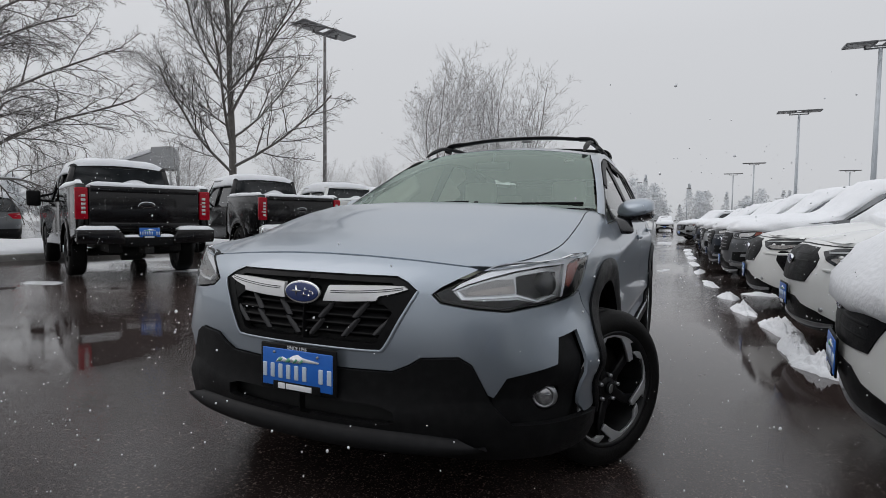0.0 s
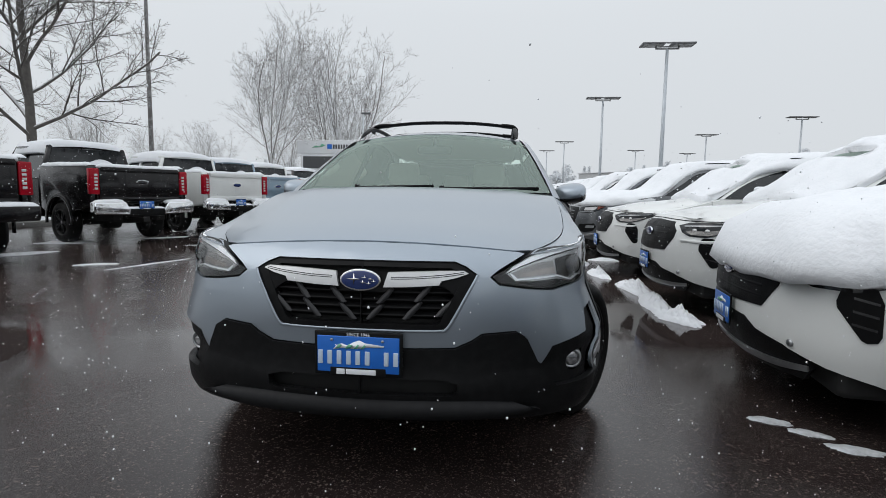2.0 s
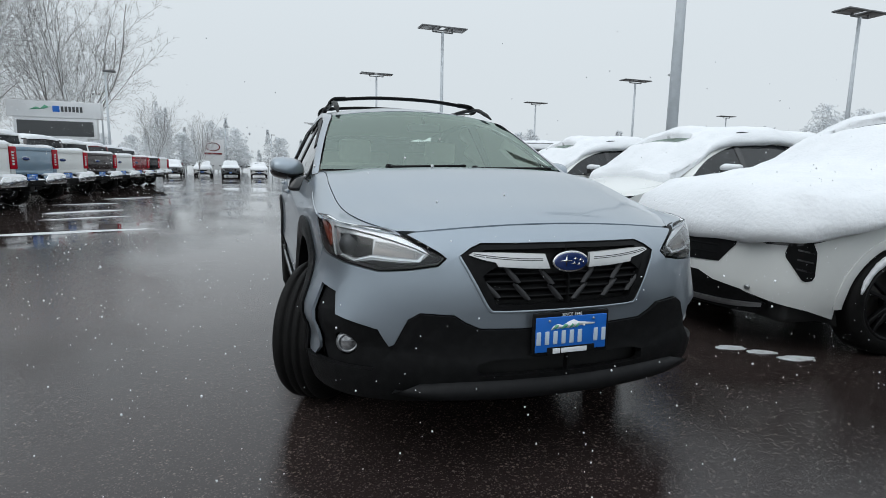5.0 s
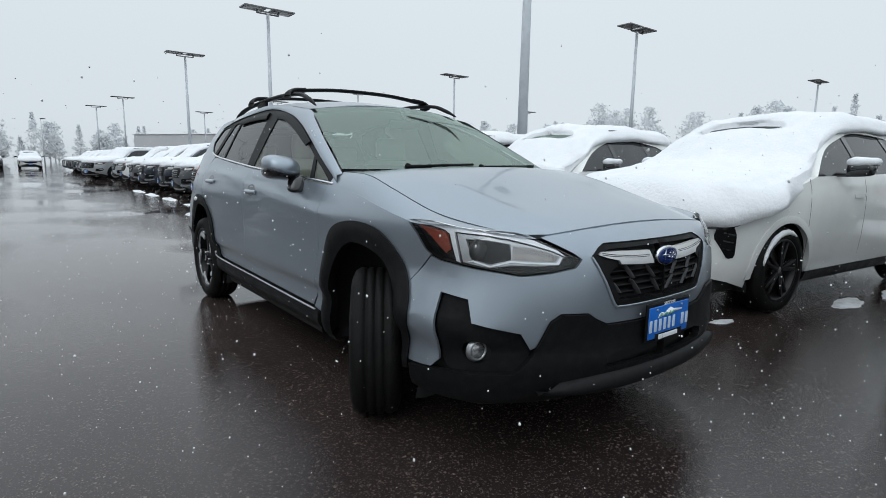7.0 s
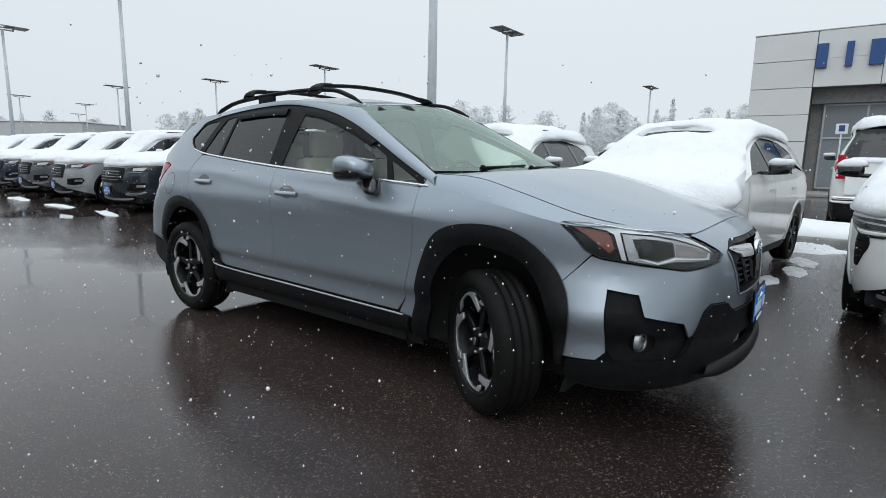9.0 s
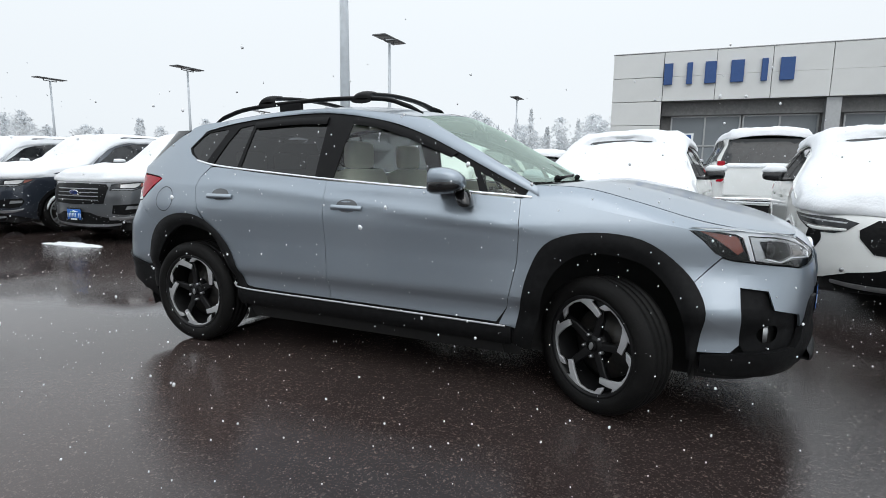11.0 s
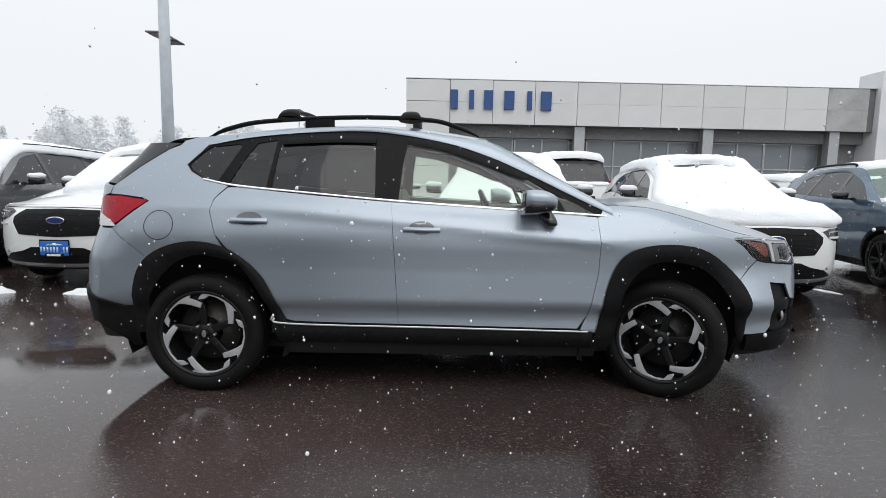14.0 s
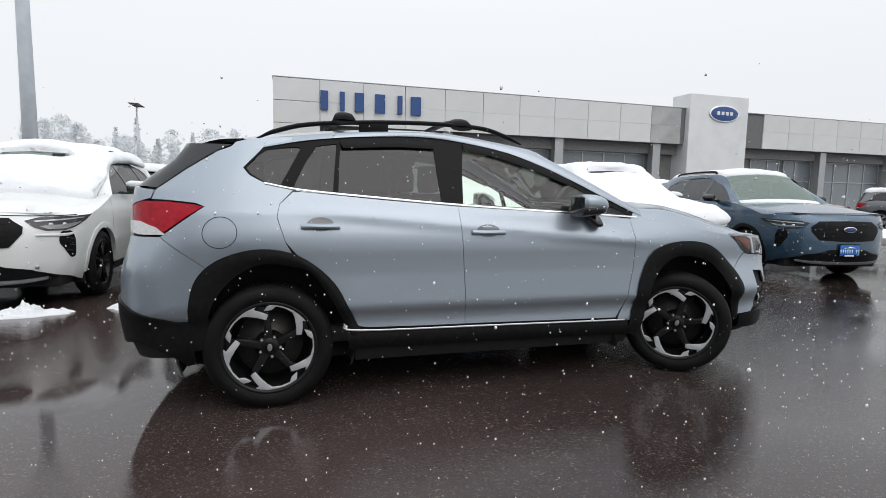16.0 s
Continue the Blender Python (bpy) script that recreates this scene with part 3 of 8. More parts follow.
def plate(parent, at, w=0.305, h=0.155, text=False):
    """A dealer plate: black surround, blue board, a green ridge and plain white bars for the writing."""
    p = new("number_plate")
    p.parent = parent
    p.matrix_basis = at
    p["label"] = "blue dealer plate in a black surround"
    bm = bmesh.new()
    box(bm, (-w / 2 - 0.012, -0.012, -h / 2 - 0.012), (w / 2 + 0.012, -0.002, h / 2 + 0.016), 0.006)
    part("surround", bm, M_PLASTIC, p)
    bm = bmesh.new()
    box(bm, (-w / 2, -0.016, -h / 2), (w / 2, -0.010, h / 2), 0.003)
    part("board", bm, M_PLATEBLUE, p)
    bm = bmesh.new()
    k = 9
    for i in range(k):
        if i != 6:
            x = -w * 0.46 + w * 0.92 * i / (k - 1)
            box(bm, (x - w * 0.029, -0.019, -h * 0.28), (x + w * 0.029, -0.014, h * 0.10), 0.002 if text else 0)
            if text:
                part("bar", bm, M_PLATETEXT, p)
                bm = bmesh.new()
    if text:
        bm.free()
    else:
        tagged(part("writing", bm, M_PLATETEXT, p), kind="stuff")
    bm = bmesh.new()
    box(bm, (-w * 0.34, -0.0175, -h * 0.60), (w * 0.34, -0.008, -h * 0.36), 0.003)
    tab = part("lower_tab", bm, M_PLASTIC, p)
    bm = bmesh.new()
    box(bm, (-w * 0.26, -0.020, -h * 0.55), (-w * 0.16, -0.0165, -h * 0.40), 0.001)
    part("tab_mark", bm, M_PLATEWHITE, tab)
    bm = bmesh.new()
    box(bm, (-w * 0.145, -0.020, -h * 0.545), (w * 0.22, -0.0165, -h * 0.405), 0.001)
    part("tab_bar", bm, M_PLATEWHITE, tab)
    bm = bmesh.new()
    slab(bm, [(-0.3 * w, 0.14 * h), (-0.26 * w, 0.25 * h), (-0.20 * w, 0.30 * h), (-0.13 * w, 0.25 * h), (-0.04 * w, 0.36 * h), (0.02 * w, 0.40 * h), (0.09 * w, 0.33 * h), (0.32 * w, 0.27 * h), (0.31 * w, 0.23 * h), (0.12 * w, 0.22 * h), (-0.02 * w, 0.16 * h), (-0.16 * w, 0.18 * h)], 0.004, pose(0, -0.014, 0, 90))
    ridge = part("ridge", bm, M_PLATEWHITE, p)
    for xa, xb in ((-0.28, -0.19), (-0.16, -0.06), (-0.05, 0.02), (0.03, 0.10)) if text else ((-0.25, 0.05),):
        bm = bmesh.new()
        slab(bm, [(xa * w, 0.16 * h), ((xa + 0.05) * w, 0.29 * h), (xb * w, 0.26 * h), ((xb - 0.03) * w, 0.18 * h)], 0.002, pose(0, -0.0178, 0, 90))
        part("ridge_slope", bm, M_PLATEGREEN, ridge)
    for sx in (-0.32, 0.30) if text else ():
        bm = bmesh.new()
        cyl(bm, (sx * w, -0.021, h * 0.40), (sx * w, -0.012, h * 0.40), 0.0045, 0.005, 10)
        part("screw", bm, M_GREYALLOY, p)
    if text:
        cu = bpy.data.curves.new("slogan", "FONT")
        cu.body, cu.size, cu.align_x, cu.extrude = "SINCE 1946", 0.017, "CENTER", 0.0006
        tmp = bpy.data.objects.new("slogan", cu)
        scene.collection.objects.link(tmp)
        me = bpy.data.meshes.new_from_object(tmp.evaluated_get(bpy.context.evaluated_depsgraph_get()))
        bpy.data.objects.remove(tmp)
        o = part("slogan", me, M_PLATEWHITE, p, "", False)
        o.matrix_basis = pose(0, -0.0135, h / 2 + 0.001, 90)
    return p


def oval(bm, at, a, b, depth, n=28, bevel=0.003):
    return slab(bm, [(a * math.cos(2 * math.pi * k / n), b * math.sin(2 * math.pi * k / n)) for k in range(n)], depth, at, bevel)


# ---- the silver car ----
CAR = Shell(
    [(0, -2.385), (0.2, -2.377), (0.4, -2.345), (0.575, -2.292), (0.70, -2.222), (0.792, -2.116), (0.836, -1.98), (0.858, -1.85), (0.871, -1.65), (0.883, -1.3), (0.892, -0.9), (0.897, 0), (0.902, 0.9), (0.902, 1.35), (0.880, 1.65), (0.836, 1.85), (0.772, 1.975), (0.668, 2.065), (0.52, 2.105), (0.3, 2.125), (0, 2.135)],
    [(0.18, -0.22), (0.26, -0.09), (0.33, -0.03), (0.40, -0.012), (0.44, -0.005), (0.50, -0.02), (0.58, -0.02), (0.66, -0.012), (0.74, -0.012), (0.82, -0.024), (0.86, -0.042), (0.90, -0.075), (0.93, -0.115), (0.96, -0.17), (1.1, -0.4)],
    [(0.18, -0.10), (0.24, -0.06), (0.33, -0.022), (0.40, -0.014), (0.46, -0.020), (0.505, -0.016), (0.535, 0.005), (0.56, 0.009), (0.64, 0.004), (0.74, -0.001), (0.82, 0.000), (0.875, 0.002), (0.925, 0.000), (0.96, -0.006), (1.0, -0.018), (1.055, -0.037), (1.075, -0.043), (1.12, -0.066), (1.2, -0.104), (1.35, -0.178), (1.5, -0.256), (1.56, -0.296), (1.62, -0.36)],
    [(0.2, -0.12), (0.35, -0.03), (0.5, 0), (0.7, 0), (0.9, -0.03), (1.05, -0.04), (1.2, -0.045), (1.31, -0.18), (1.40, -0.37), (1.454, -0.56), (1.5, -0.64), (1.6, -0.8)],
)
CAR.flare = ((0.066, -1.90, 0.25, 0.77), (0.055, 1.97, 0.15, 0.95))
CAR.crease = ((0.009, 1.000, 0.085, 0.050),)
CAR.pinch = ((0.026, -1.10, 0.42, 0.93),)
FW, RW, AXLE = -1.335, 1.335, 0.345
ARCH = {
    "front": (
        spline([(-0.935, 0.30), (-0.970, 0.48), (-1.009, 0.683), (-1.102, 0.851), (-1.307, 0.913), (-1.555, 0.888), (-1.745, 0.753), (-1.822, 0.615), (-1.815, 0.476), (-1.80, 0.36)], 36),
        spline([(-1.03, 0.27), (-1.070, 0.45), (-1.099, 0.616), (-1.18, 0.745), (-1.314, 0.812), (-1.527, 0.786), (-1.65, 0.70), (-1.723, 0.58), (-1.755, 0.46), (-1.765, 0.36)], 36),
    ),
    "rear": (
        spline([(1.735, 0.34), (1.742, 0.494), (1.709, 0.711), (1.588, 0.834), (1.382, 0.891), (1.176, 0.852), (0.999, 0.713), (0.905, 0.55), (0.849, 0.441), (0.80, 0.39)], 36),
        spline([(1.63, 0.36), (1.635, 0.556), (1.53, 0.72), (1.385, 0.805), (1.24, 0.80), (1.118, 0.759), (1.02, 0.63), (0.941, 0.49), (0.90, 0.36), (0.88, 0.28)], 36),
    ),
}
BACKED = {k: (a * 0.62 + b * 0.38).tolist() for k, (a, b) in ARCH.items()}
car = thing("compact_suv", "silver blue crossover with black cladding standing on wet asphalt", "car")
Y, X = CAR.uy, CAR.ux


def yz(points):
    return [(Y(a), b) for a, b in points]


def rear(y_, z):
    """The place along the skin at which it reaches y_ at the height z, behind the doors."""
    us = np.linspace(Y(1.0), CAR.u[-1], 240)
    return float(np.interp(y_, np.maximum.accumulate([CAR.at(u_, z)[1] for u_ in us]), us)), z


def xz(points):
    return [(X(a), b) for a, b in points]


def hood_line():
    """The edge of the bonnet in plan, from the lip's corner to the windscreen's foot."""
    return spline([(0.622, -2.138, 0.922), (0.715, -1.98, 0.950), (0.765, -1.78, 0.988), (0.776, -1.50, 1.066), (0.766, -1.26, 1.122), (0.765, -1.01, 1.132)], 24)


BELT = [(-1.0, 1.068), (-0.83, 1.078), (-0.3, 1.105), (0.256, 1.136), (0.7, 1.168), (1.15, 1.205), (1.36, 1.240)]
FRAME_TOP = [(-1.04, 1.075), (-0.80, 1.185), (-0.55, 1.305), (-0.32, 1.405), (-0.05, 1.487), (0.36, 1.545), (0.75, 1.535), (1.10, 1.497), (1.36, 1.445)]
for sd in (-1, 1):
    # door, wing and quarter panels
    r = 0.475
    bm = bmesh.new()
    fd = [(-0.945, 1.062), (-0.955, 0.9), (-0.95, 0.74), (-0.90, 0.49), (-0.845, 0.408), (-0.5, 0.412), (-0.1, 0.418), (0.205, 0.422), (0.222, 0.7), (0.24, 0.95), (0.252, 1.128), (-0.25, 1.104), (-0.6, 1.085)]
    CAR.patch(bm, yz(fd), side=sd, dz=0.02)
    door = part("front_door", bm, M_SILVER, car)
    bm = bmesh.new()
    rd = [(0.252, 1.128), (0.24, 0.95), (0.222, 0.7), (0.205, 0.422), (0.5, 0.424), (0.80, 0.430), (0.85, 0.440)] + [p for p in BACKED["rear"][::-1] if p[0] < 1.17 and p[1] > 0.45] + [(1.245, 0.925), (1.29, 1.06), (1.275, 1.13), (1.205, 1.197), (1.15, 1.198), (0.7, 1.160)]
    CAR.patch(bm, yz(rd), side=sd, dz=0.02)
    rdoor = part("rear_door", bm, M_SILVER, car)
    bm = bmesh.new()
    hl = hood_line()
    wing = [(-0.945, 1.062), (-0.955, 0.9), (-0.95, 0.74), (-0.90, 0.49), (-0.86, 0.40)] + [p for p in BACKED["front"] if p[1] > 0.36 and p[0] > -1.74] + [(-1.765, 0.70), (-1.885, 0.832), (-1.855, 0.848), (-1.80, 0.905), (-1.735, 0.953), (-1.6, 0.975), (-1.3, 1.03), (-1.1, 1.055)]
    CAR.patch(bm, yz(wing), side=sd, dz=0.02)
    crown = spline([(X(0.64), 0.912), (Y(-2.0), 0.946), (Y(-1.80), 0.945), (Y(-1.6), 0.963), (Y(-1.3), 1.018), (Y(-1.1), 1.043), (Y(-0.95), 1.050)], 24)
    strip = np.array([[a, a * 0.45 + b * 0.55 + np.array((0.012, 0, 0.012)), b] for a, b in zip((CAR.at(*c, -0.001) for c in crown), hl + np.array((0.003, 0, -0.003)))]) * np.array((sd, 1, 1))
    net(bm, strip)
    part("front_wing", bm, M_SILVER, car)
    bm = bmesh.new()
    qp = [(1.205, 1.205), (1.275, 1.13), (1.29, 1.06), (1.245, 0.925)] + [p for p in BACKED["rear"][::-1] if 1.16 < p[0] < 1.60 and p[1] > 0.7] + [(1.645, 0.785), (1.868, 0.945), (1.80, 0.975), (1.655, 1.12), (1.84, 1.135), (1.85, 1.20), (1.665, 1.36), (1.52, 1.468), (1.45, 1.490), (1.30, 1.505), (1.20, 1.51), (1.21, 1.485), (1.36, 1.452), (1.395, 1.41), (1.475, 1.325), (1.44, 1.285), (1.36, 1.245)]
    qp = yz(qp[: qp.index((1.868, 0.945))]) + [rear(1.872, 0.950), rear(1.833, 0.981), rear(1.751, 1.043), rear(1.655, 1.112), rear(1.70, 1.128), rear(1.835, 1.141), rear(1.925, 1.145), rear(1.905, 1.197), rear(1.757, 1.308), rear(1.596, 1.415), rear(1.53, 1.443), rear(1.505, 1.47)] + yz(qp[qp.index((1.45, 1.490)) :])
    CAR.patch(bm, qp, side=sd, du=0.05, dz=0.025)
    quarter = part("quarter_panel", bm, M_SILVER, car)
    # roof side rail with the A pillar
    low = np.array([CAR.at(Y(a), b, 0.004, 1) for a, b in spline(FRAME_TOP, 40)])
    edge = spline([(0.782, -1.02, 1.122), (0.750, -0.85, 1.215), (0.704, -0.63, 1.330), (0.655, -0.43, 1.434), (0.614, -0.25, 1.508), (0.590, 0.30, 1.572), (0.584, 0.80, 1.560), (0.572, 1.2, 1.522), (0.556, 1.45, 1.49)], 40)
    strip = np.array([[a, a * 0.5 + b * 0.5 + np.array((0.016, 0, 0.014)), b] for a, b in zip(low, edge)]) * np.array((sd, 1, 1))
    bm = bmesh.new()
    net(bm, strip)
    part("roof_side", bm, M_SILVER, car)
    # black window surround and glass
    frames = [
        ("front_window", [(-0.72, 1.088), (-0.2, 1.112), (0.215, 1.137), (0.195, 1.35), (0.165, 1.506), (-0.02, 1.478), (-0.27, 1.395), (-0.50, 1.292), (-0.66, 1.215)], M_WINDOW),
        ("corner_window", [(-0.945, 1.078), (-0.765, 1.086), (-0.705, 1.192), (-0.80, 1.15)], M_WINDOW),
        ("rear_window", [(0.350, 1.147), (0.7, 1.172), (0.955, 1.194), (0.938, 1.40), (0.922, 1.492), (0.6, 1.510), (0.365, 1.514)], M_PRIVACY),
        ("rear_vent_window", [(0.985, 1.197), (1.205, 1.218), (1.135, 1.36), (1.068, 1.462), (0.952, 1.482)], M_PRIVACY),
        ("quarter_window", [(1.272, 1.231), (1.355, 1.247), (1.43, 1.290), (1.462, 1.326), (1.390, 1.403), (1.350, 1.432), (1.185, 1.454), (1.158, 1.444)], M_PRIVACY),
    ]
    bm = bmesh.new()
    CAR.patch(bm, yz(spline(FRAME_TOP, 30).tolist() + [(1.40, 1.41), (1.478, 1.325), (1.44, 1.28)] + spline(BELT, 24).tolist()[::-1]), off=-0.004, flange=0.006, side=sd, gap=0, holes=[yz(w[::-1]) for _, w, _ in frames])
    part("window_frame", bm, M_SATIN, car, "black window frame and pillars")
    for nm, w, gm in frames:
        bm = bmesh.new()
        CAR.patch(bm, yz(w), off=-0.010, flange=0, side=sd, gap=-0.004)
        pane = part(nm, bm, gm, car)
        pane.visible_shadow = False
    # bright strip along the belt, and the rain guards over the windows
    bm = bmesh.new()
    CAR.band(bm, yz([(a, b - 0.004) for a, b in BELT]), yz([(a, b + 0.008) for a, b in BELT]), 0.002, sd, 40, 2, 0.004, 0.004)
    part("belt_strip", bm, M_CHROME, car)
    for nm, lo_, hi_ in (("front_rain_guard", [(-0.52, 1.270), (-0.28, 1.362), (-0.03, 1.440), (0.17, 1.470)], [(-0.56, 1.296), (-0.32, 1.400), (-0.04, 1.483), (0.17, 1.517)]), ("rear_rain_guard", [(0.36, 1.475), (0.6, 1.475), (0.915, 1.456)], [(0.36, 1.521), (0.6, 1.517), (0.935, 1.495)])):
        bm = bmesh.new()
        CAR.band(bm, yz(lo_), yz(hi_), 0.008, sd, 24, 3, 0.010, 0.005)
        part(nm, bm, M_SATIN, car, "smoked rain guard")
    # handles, each over a flat oval painted dark for its shaded hollow
    for d, (y0, z0) in ((door, (0.075, 0.982)), (rdoor, (1.06, 1.018))):
        bm = bmesh.new()
        CAR.patch(bm, [(Y(y0) + 0.075 * math.cos(a), z0 + 0.004 + 0.040 * math.sin(a)) for a in np.linspace(0, 2 * math.pi, 24, False)], off=0.0012, flange=0, side=sd)
        part("handle_cup", bm, M_GREYPAINT, d)
        p = np.array([[CAR.at(Y(y0 - 0.105 + 0.21 * k / 12), z0 - 0.006 + 0.030 * (j / 4 - 0.5), 0.006 + 0.030 * math.sin(math.pi * min(1, max(0, (k + 0.6) / 13.2))) ** 0.6 * math.sin(math.pi * (j + 0.7) / 5.4), sd) for j in range(5)] for k in range(13)])
        bm = bmesh.new()
        net(bm, p, 0.010)
        part("handle", bm, M_SILVER, d)
    if sd < 0:
        bm = bmesh.new()
        c = [(Y(1.579) + 0.089 * math.cos(a), 0.976 + 0.084 * math.sin(a)) for a in np.linspace(0, 2 * math.pi, 36, False)]
        c2 = [(Y(1.579) + 0.085 * math.cos(a), 0.976 + 0.080 * math.sin(a)) for a in np.linspace(0, 2 * math.pi, 36, False)]
        CAR.patch(bm, c, off=0.0012, flange=0, side=sd, gap=0, holes=[c2[::-1]])
        part("fuel_flap_gap", bm, M_DARK, quarter)
    # cladding: arches, sill, bumper corners
    for nm, cy in (("front", FW), ("rear", RW)):
        outer, inner = (c.tolist() for c in ARCH[nm])
        bm = bmesh.new()
        CAR.band(bm, yz(inner), yz(outer), 0.010, sd, 40, 4, 0.05, 0.012)
        part(nm + "_arch_trim", bm, M_PLASTIC, car, "textured black plastic arch trim")
        bm = bmesh.new()
        lathe(bm, [(0.10, -0.02), (0.485, 0.0), (0.490, 0.17), (0.470, 0.205)], 32, pose(sd * 0.64, cy, AXLE + 0.02, 0, 90 * sd, 0))
        bmesh.ops.bisect_plane(bm, geom=bm.verts[:] + bm.edges[:] + bm.faces[:], plane_co=(0, 0, 0.2), plane_no=(0, 0, -1), clear_outer=True)
        part("wheel_liner", bm, M_DARK, car)
    bm = bmesh.new()
    CAR.band(bm, yz([(-0.93, 0.290), (0, 0.302), (0.90, 0.310)]), yz([(-0.93, 0.395), (0, 0.405), (0.92, 0.418)]), 0.012, sd, 30, 4, 0.05, 0.012)
    part("sill_trim", bm, M_PLASTIC, car)
    bm = bmesh.new()
    CAR.band(bm, yz([(-0.90, 0.392), (0, 0.404), (0.84, 0.416), (0.93, 0.45)]), yz([(-0.90, 0.402), (0, 0.414), (0.84, 0.426), (0.935, 0.465)]), 0.022, sd, 30, 2, 0.01, 0.004)
    part("sill_strip", bm, M_ALU, car)
    # front bumper skin around the corner
    bm = bmesh.new()
    skin = [(0.0, 0.575), (X(0.20), 0.576), (X(0.345), 0.580), (X(0.40), 0.605), (X(0.44), 0.632), (X(0.56), 0.640), (X(0.60), 0.615), (0.665, 0.517), (0.686, 0.508), (0.725, 0.572), (0.895, 0.608), (0.918, 0.690), (1.035, 0.702), (1.036, 0.62), (1.024, 0.445), (1.06, 0.408), (Y(-1.79), 0.396), (Y(-1.79), 0.60), (Y(-1.765), 0.70), (Y(-1.885), 0.826), (Y(-1.93), 0.815)]
    skin += [(X(0.765), 0.795), (X(0.70), 0.783), (X(0.60), 0.792), (X(0.50), 0.808), (X(0.470), 0.836), (X(0.50), 0.858), (X(0.56), 0.888), (X(0.62), 0.914), (X(0.60), 0.921), (X(0.4), 0.936), (X(0.2), 0.945), (0.0, 0.948)]
    skin += [(0.0, 0.888), (X(0.345), 0.888), (X(0.385), 0.872), (X(0.425), 0.845), (X(0.318), 0.655), (X(0.29), 0.642), (0.0, 0.640)]
    CAR.patch(bm, skin, side=sd, du=0.05, dz=0.04, gap=0.001)
    part("front_bumper", bm, M_SILVER, car)
    # lower bumper
    bm = bmesh.new()
    lower = [(0.0, 0.572), (X(0.20), 0.573), (X(0.345), 0.577), (X(0.40), 0.602), (X(0.44), 0.629), (X(0.56), 0.637), (X(0.60), 0.612), (0.665, 0.513), (0.69, 0.474), (0.745, 0.420), (0.99, 0.408), (1.06, 0.404), (Y(-1.82), 0.390), (Y(-1.82), 0.30), (Y(-2.0), 0.292), (X(0.70), 0.294), (X(0.5), 0.296), (0.0, 0.298)]
    intake = [(0.0, 0.472), (X(0.30), 0.468), (X(0.36), 0.45), (X(0.36), 0.412), (X(0.33), 0.402), (0.0, 0.402)]
    lower_in = [(0.002, 0.470), (X(0.30), 0.466), (X(0.355), 0.45), (X(0.355), 0.414), (X(0.33), 0.405), (0.002, 0.405)]
    CAR.patch(bm, lower, off=0.012, side=sd, du=0.05, dz=0.04, gap=0, flange=0.03, holes=[lower_in[::-1]])
    part("lower_bumper", bm, M_PLASTIC, car, "textured black plastic lower bumper")
    bm = bmesh.new()
    lip_a, lip_b = spline([(0.0, 0.318), (0.25, 0.320), (0.48, 0.326), (0.66, 0.350)], 22), spline([(0.0, 0.384), (0.25, 0.386), (0.44, 0.384), (0.57, 0.376)], 22)
    net(bm, np.array([[CAR.at(*a, 0.004, sd), CAR.at(*a, 0.050, sd), CAR.at(*(a * 0.5 + b * 0.5), 0.040, sd), CAR.at(*b, 0.016, sd), CAR.at(*b, 0.004, sd)] for a, b in zip(lip_a, lip_b)]))
    part("skid_lip", bm, M_SKID, car, "dark grey skid lip")
    # fog lamp and its black bezel
    bm = bmesh.new()
    bez = [(0.692, 0.476), (0.688, 0.502), (0.728, 0.566), (0.898, 0.602), (0.922, 0.684), (1.030, 0.696), (1.031, 0.62), (1.019, 0.45), (0.99, 0.412), (0.747, 0.424)]
    fx, fz = 0.800, 0.490
    hole = [(X(fx) + 0.062 * math.cos(a), fz + 0.050 * math.sin(a)) for a in np.linspace(0, 2 * math.pi, 24, False)]
    CAR.patch(bm, bez, off=-0.022, side=sd, du=0.05, dz=0.04, flange=0.0, holes=[hole[::-1]], gap=-0.006)
    fog = part("fog_lamp_bezel", bm, M_PLASTIC, car)
    e = CAR.at(X(fx), fz, -0.034, sd)
    facing = look(e, e + np.array((sd * 0.15, -1, 0)))
    bm = bmesh.new()
    lathe(bm, [(0.030, 0.000), (0.033, 0.006), (0.037, 0.006), (0.042, 0.0), (0.046, -0.012)], 28, facing @ pose(0, 0, 0, 180))
    part("fog_lamp", bm, M_GREYALLOY, fog, "round fog lamp with a grey metal rim")
    bm = bmesh.new()
    lathe(bm, [(0.0, 0.005), (0.013, 0.004), (0.024, 0.001), (0.031, -0.003)], 24, facing @ pose(0, 0, 0, 180))
    part("fog_lamp_glass", bm, M_FOGGLASS, fog)
    bm = bmesh.new()
    box(bm, (-0.022, 0.006, -0.008), (0.022, 0.010, -0.003), 0.001, facing)
    part("fog_lamp_rib", bm, M_GREYALLOY, fog)
    # headlamp: tray, bright blade, projector, amber, cover
    lamp_top = [(X(0.475), 0.838), (X(0.56), 0.878), (X(0.64), 0.912), (X(0.72), 0.936), (Y(-2.0), 0.950), (Y(-1.88), 0.962), (Y(-1.755), 0.962)]
    lamp_low = [(Y(-1.735), 0.952), (Y(-1.80), 0.905), (Y(-1.855), 0.845), (Y(-1.92), 0.818), (X(0.765), 0.800), (X(0.70), 0.787), (X(0.60), 0.797), (X(0.50), 0.812)]
    lamp = spline(lamp_top, 20).tolist() + lamp_low
    bm = bmesh.new()
    CAR.patch(bm, lamp, off=-0.035, side=sd, flange=-0.03, gap=0.003)
    head = part("headlamp", bm, M_SATIN, car, "clear headlamp with a bright blade and amber corner")
    chamber = [(0.957, 0.905), (0.925, 0.836), (0.85, 0.821), (0.77, 0.840), (0.775, 0.893), (0.87, 0.906)]
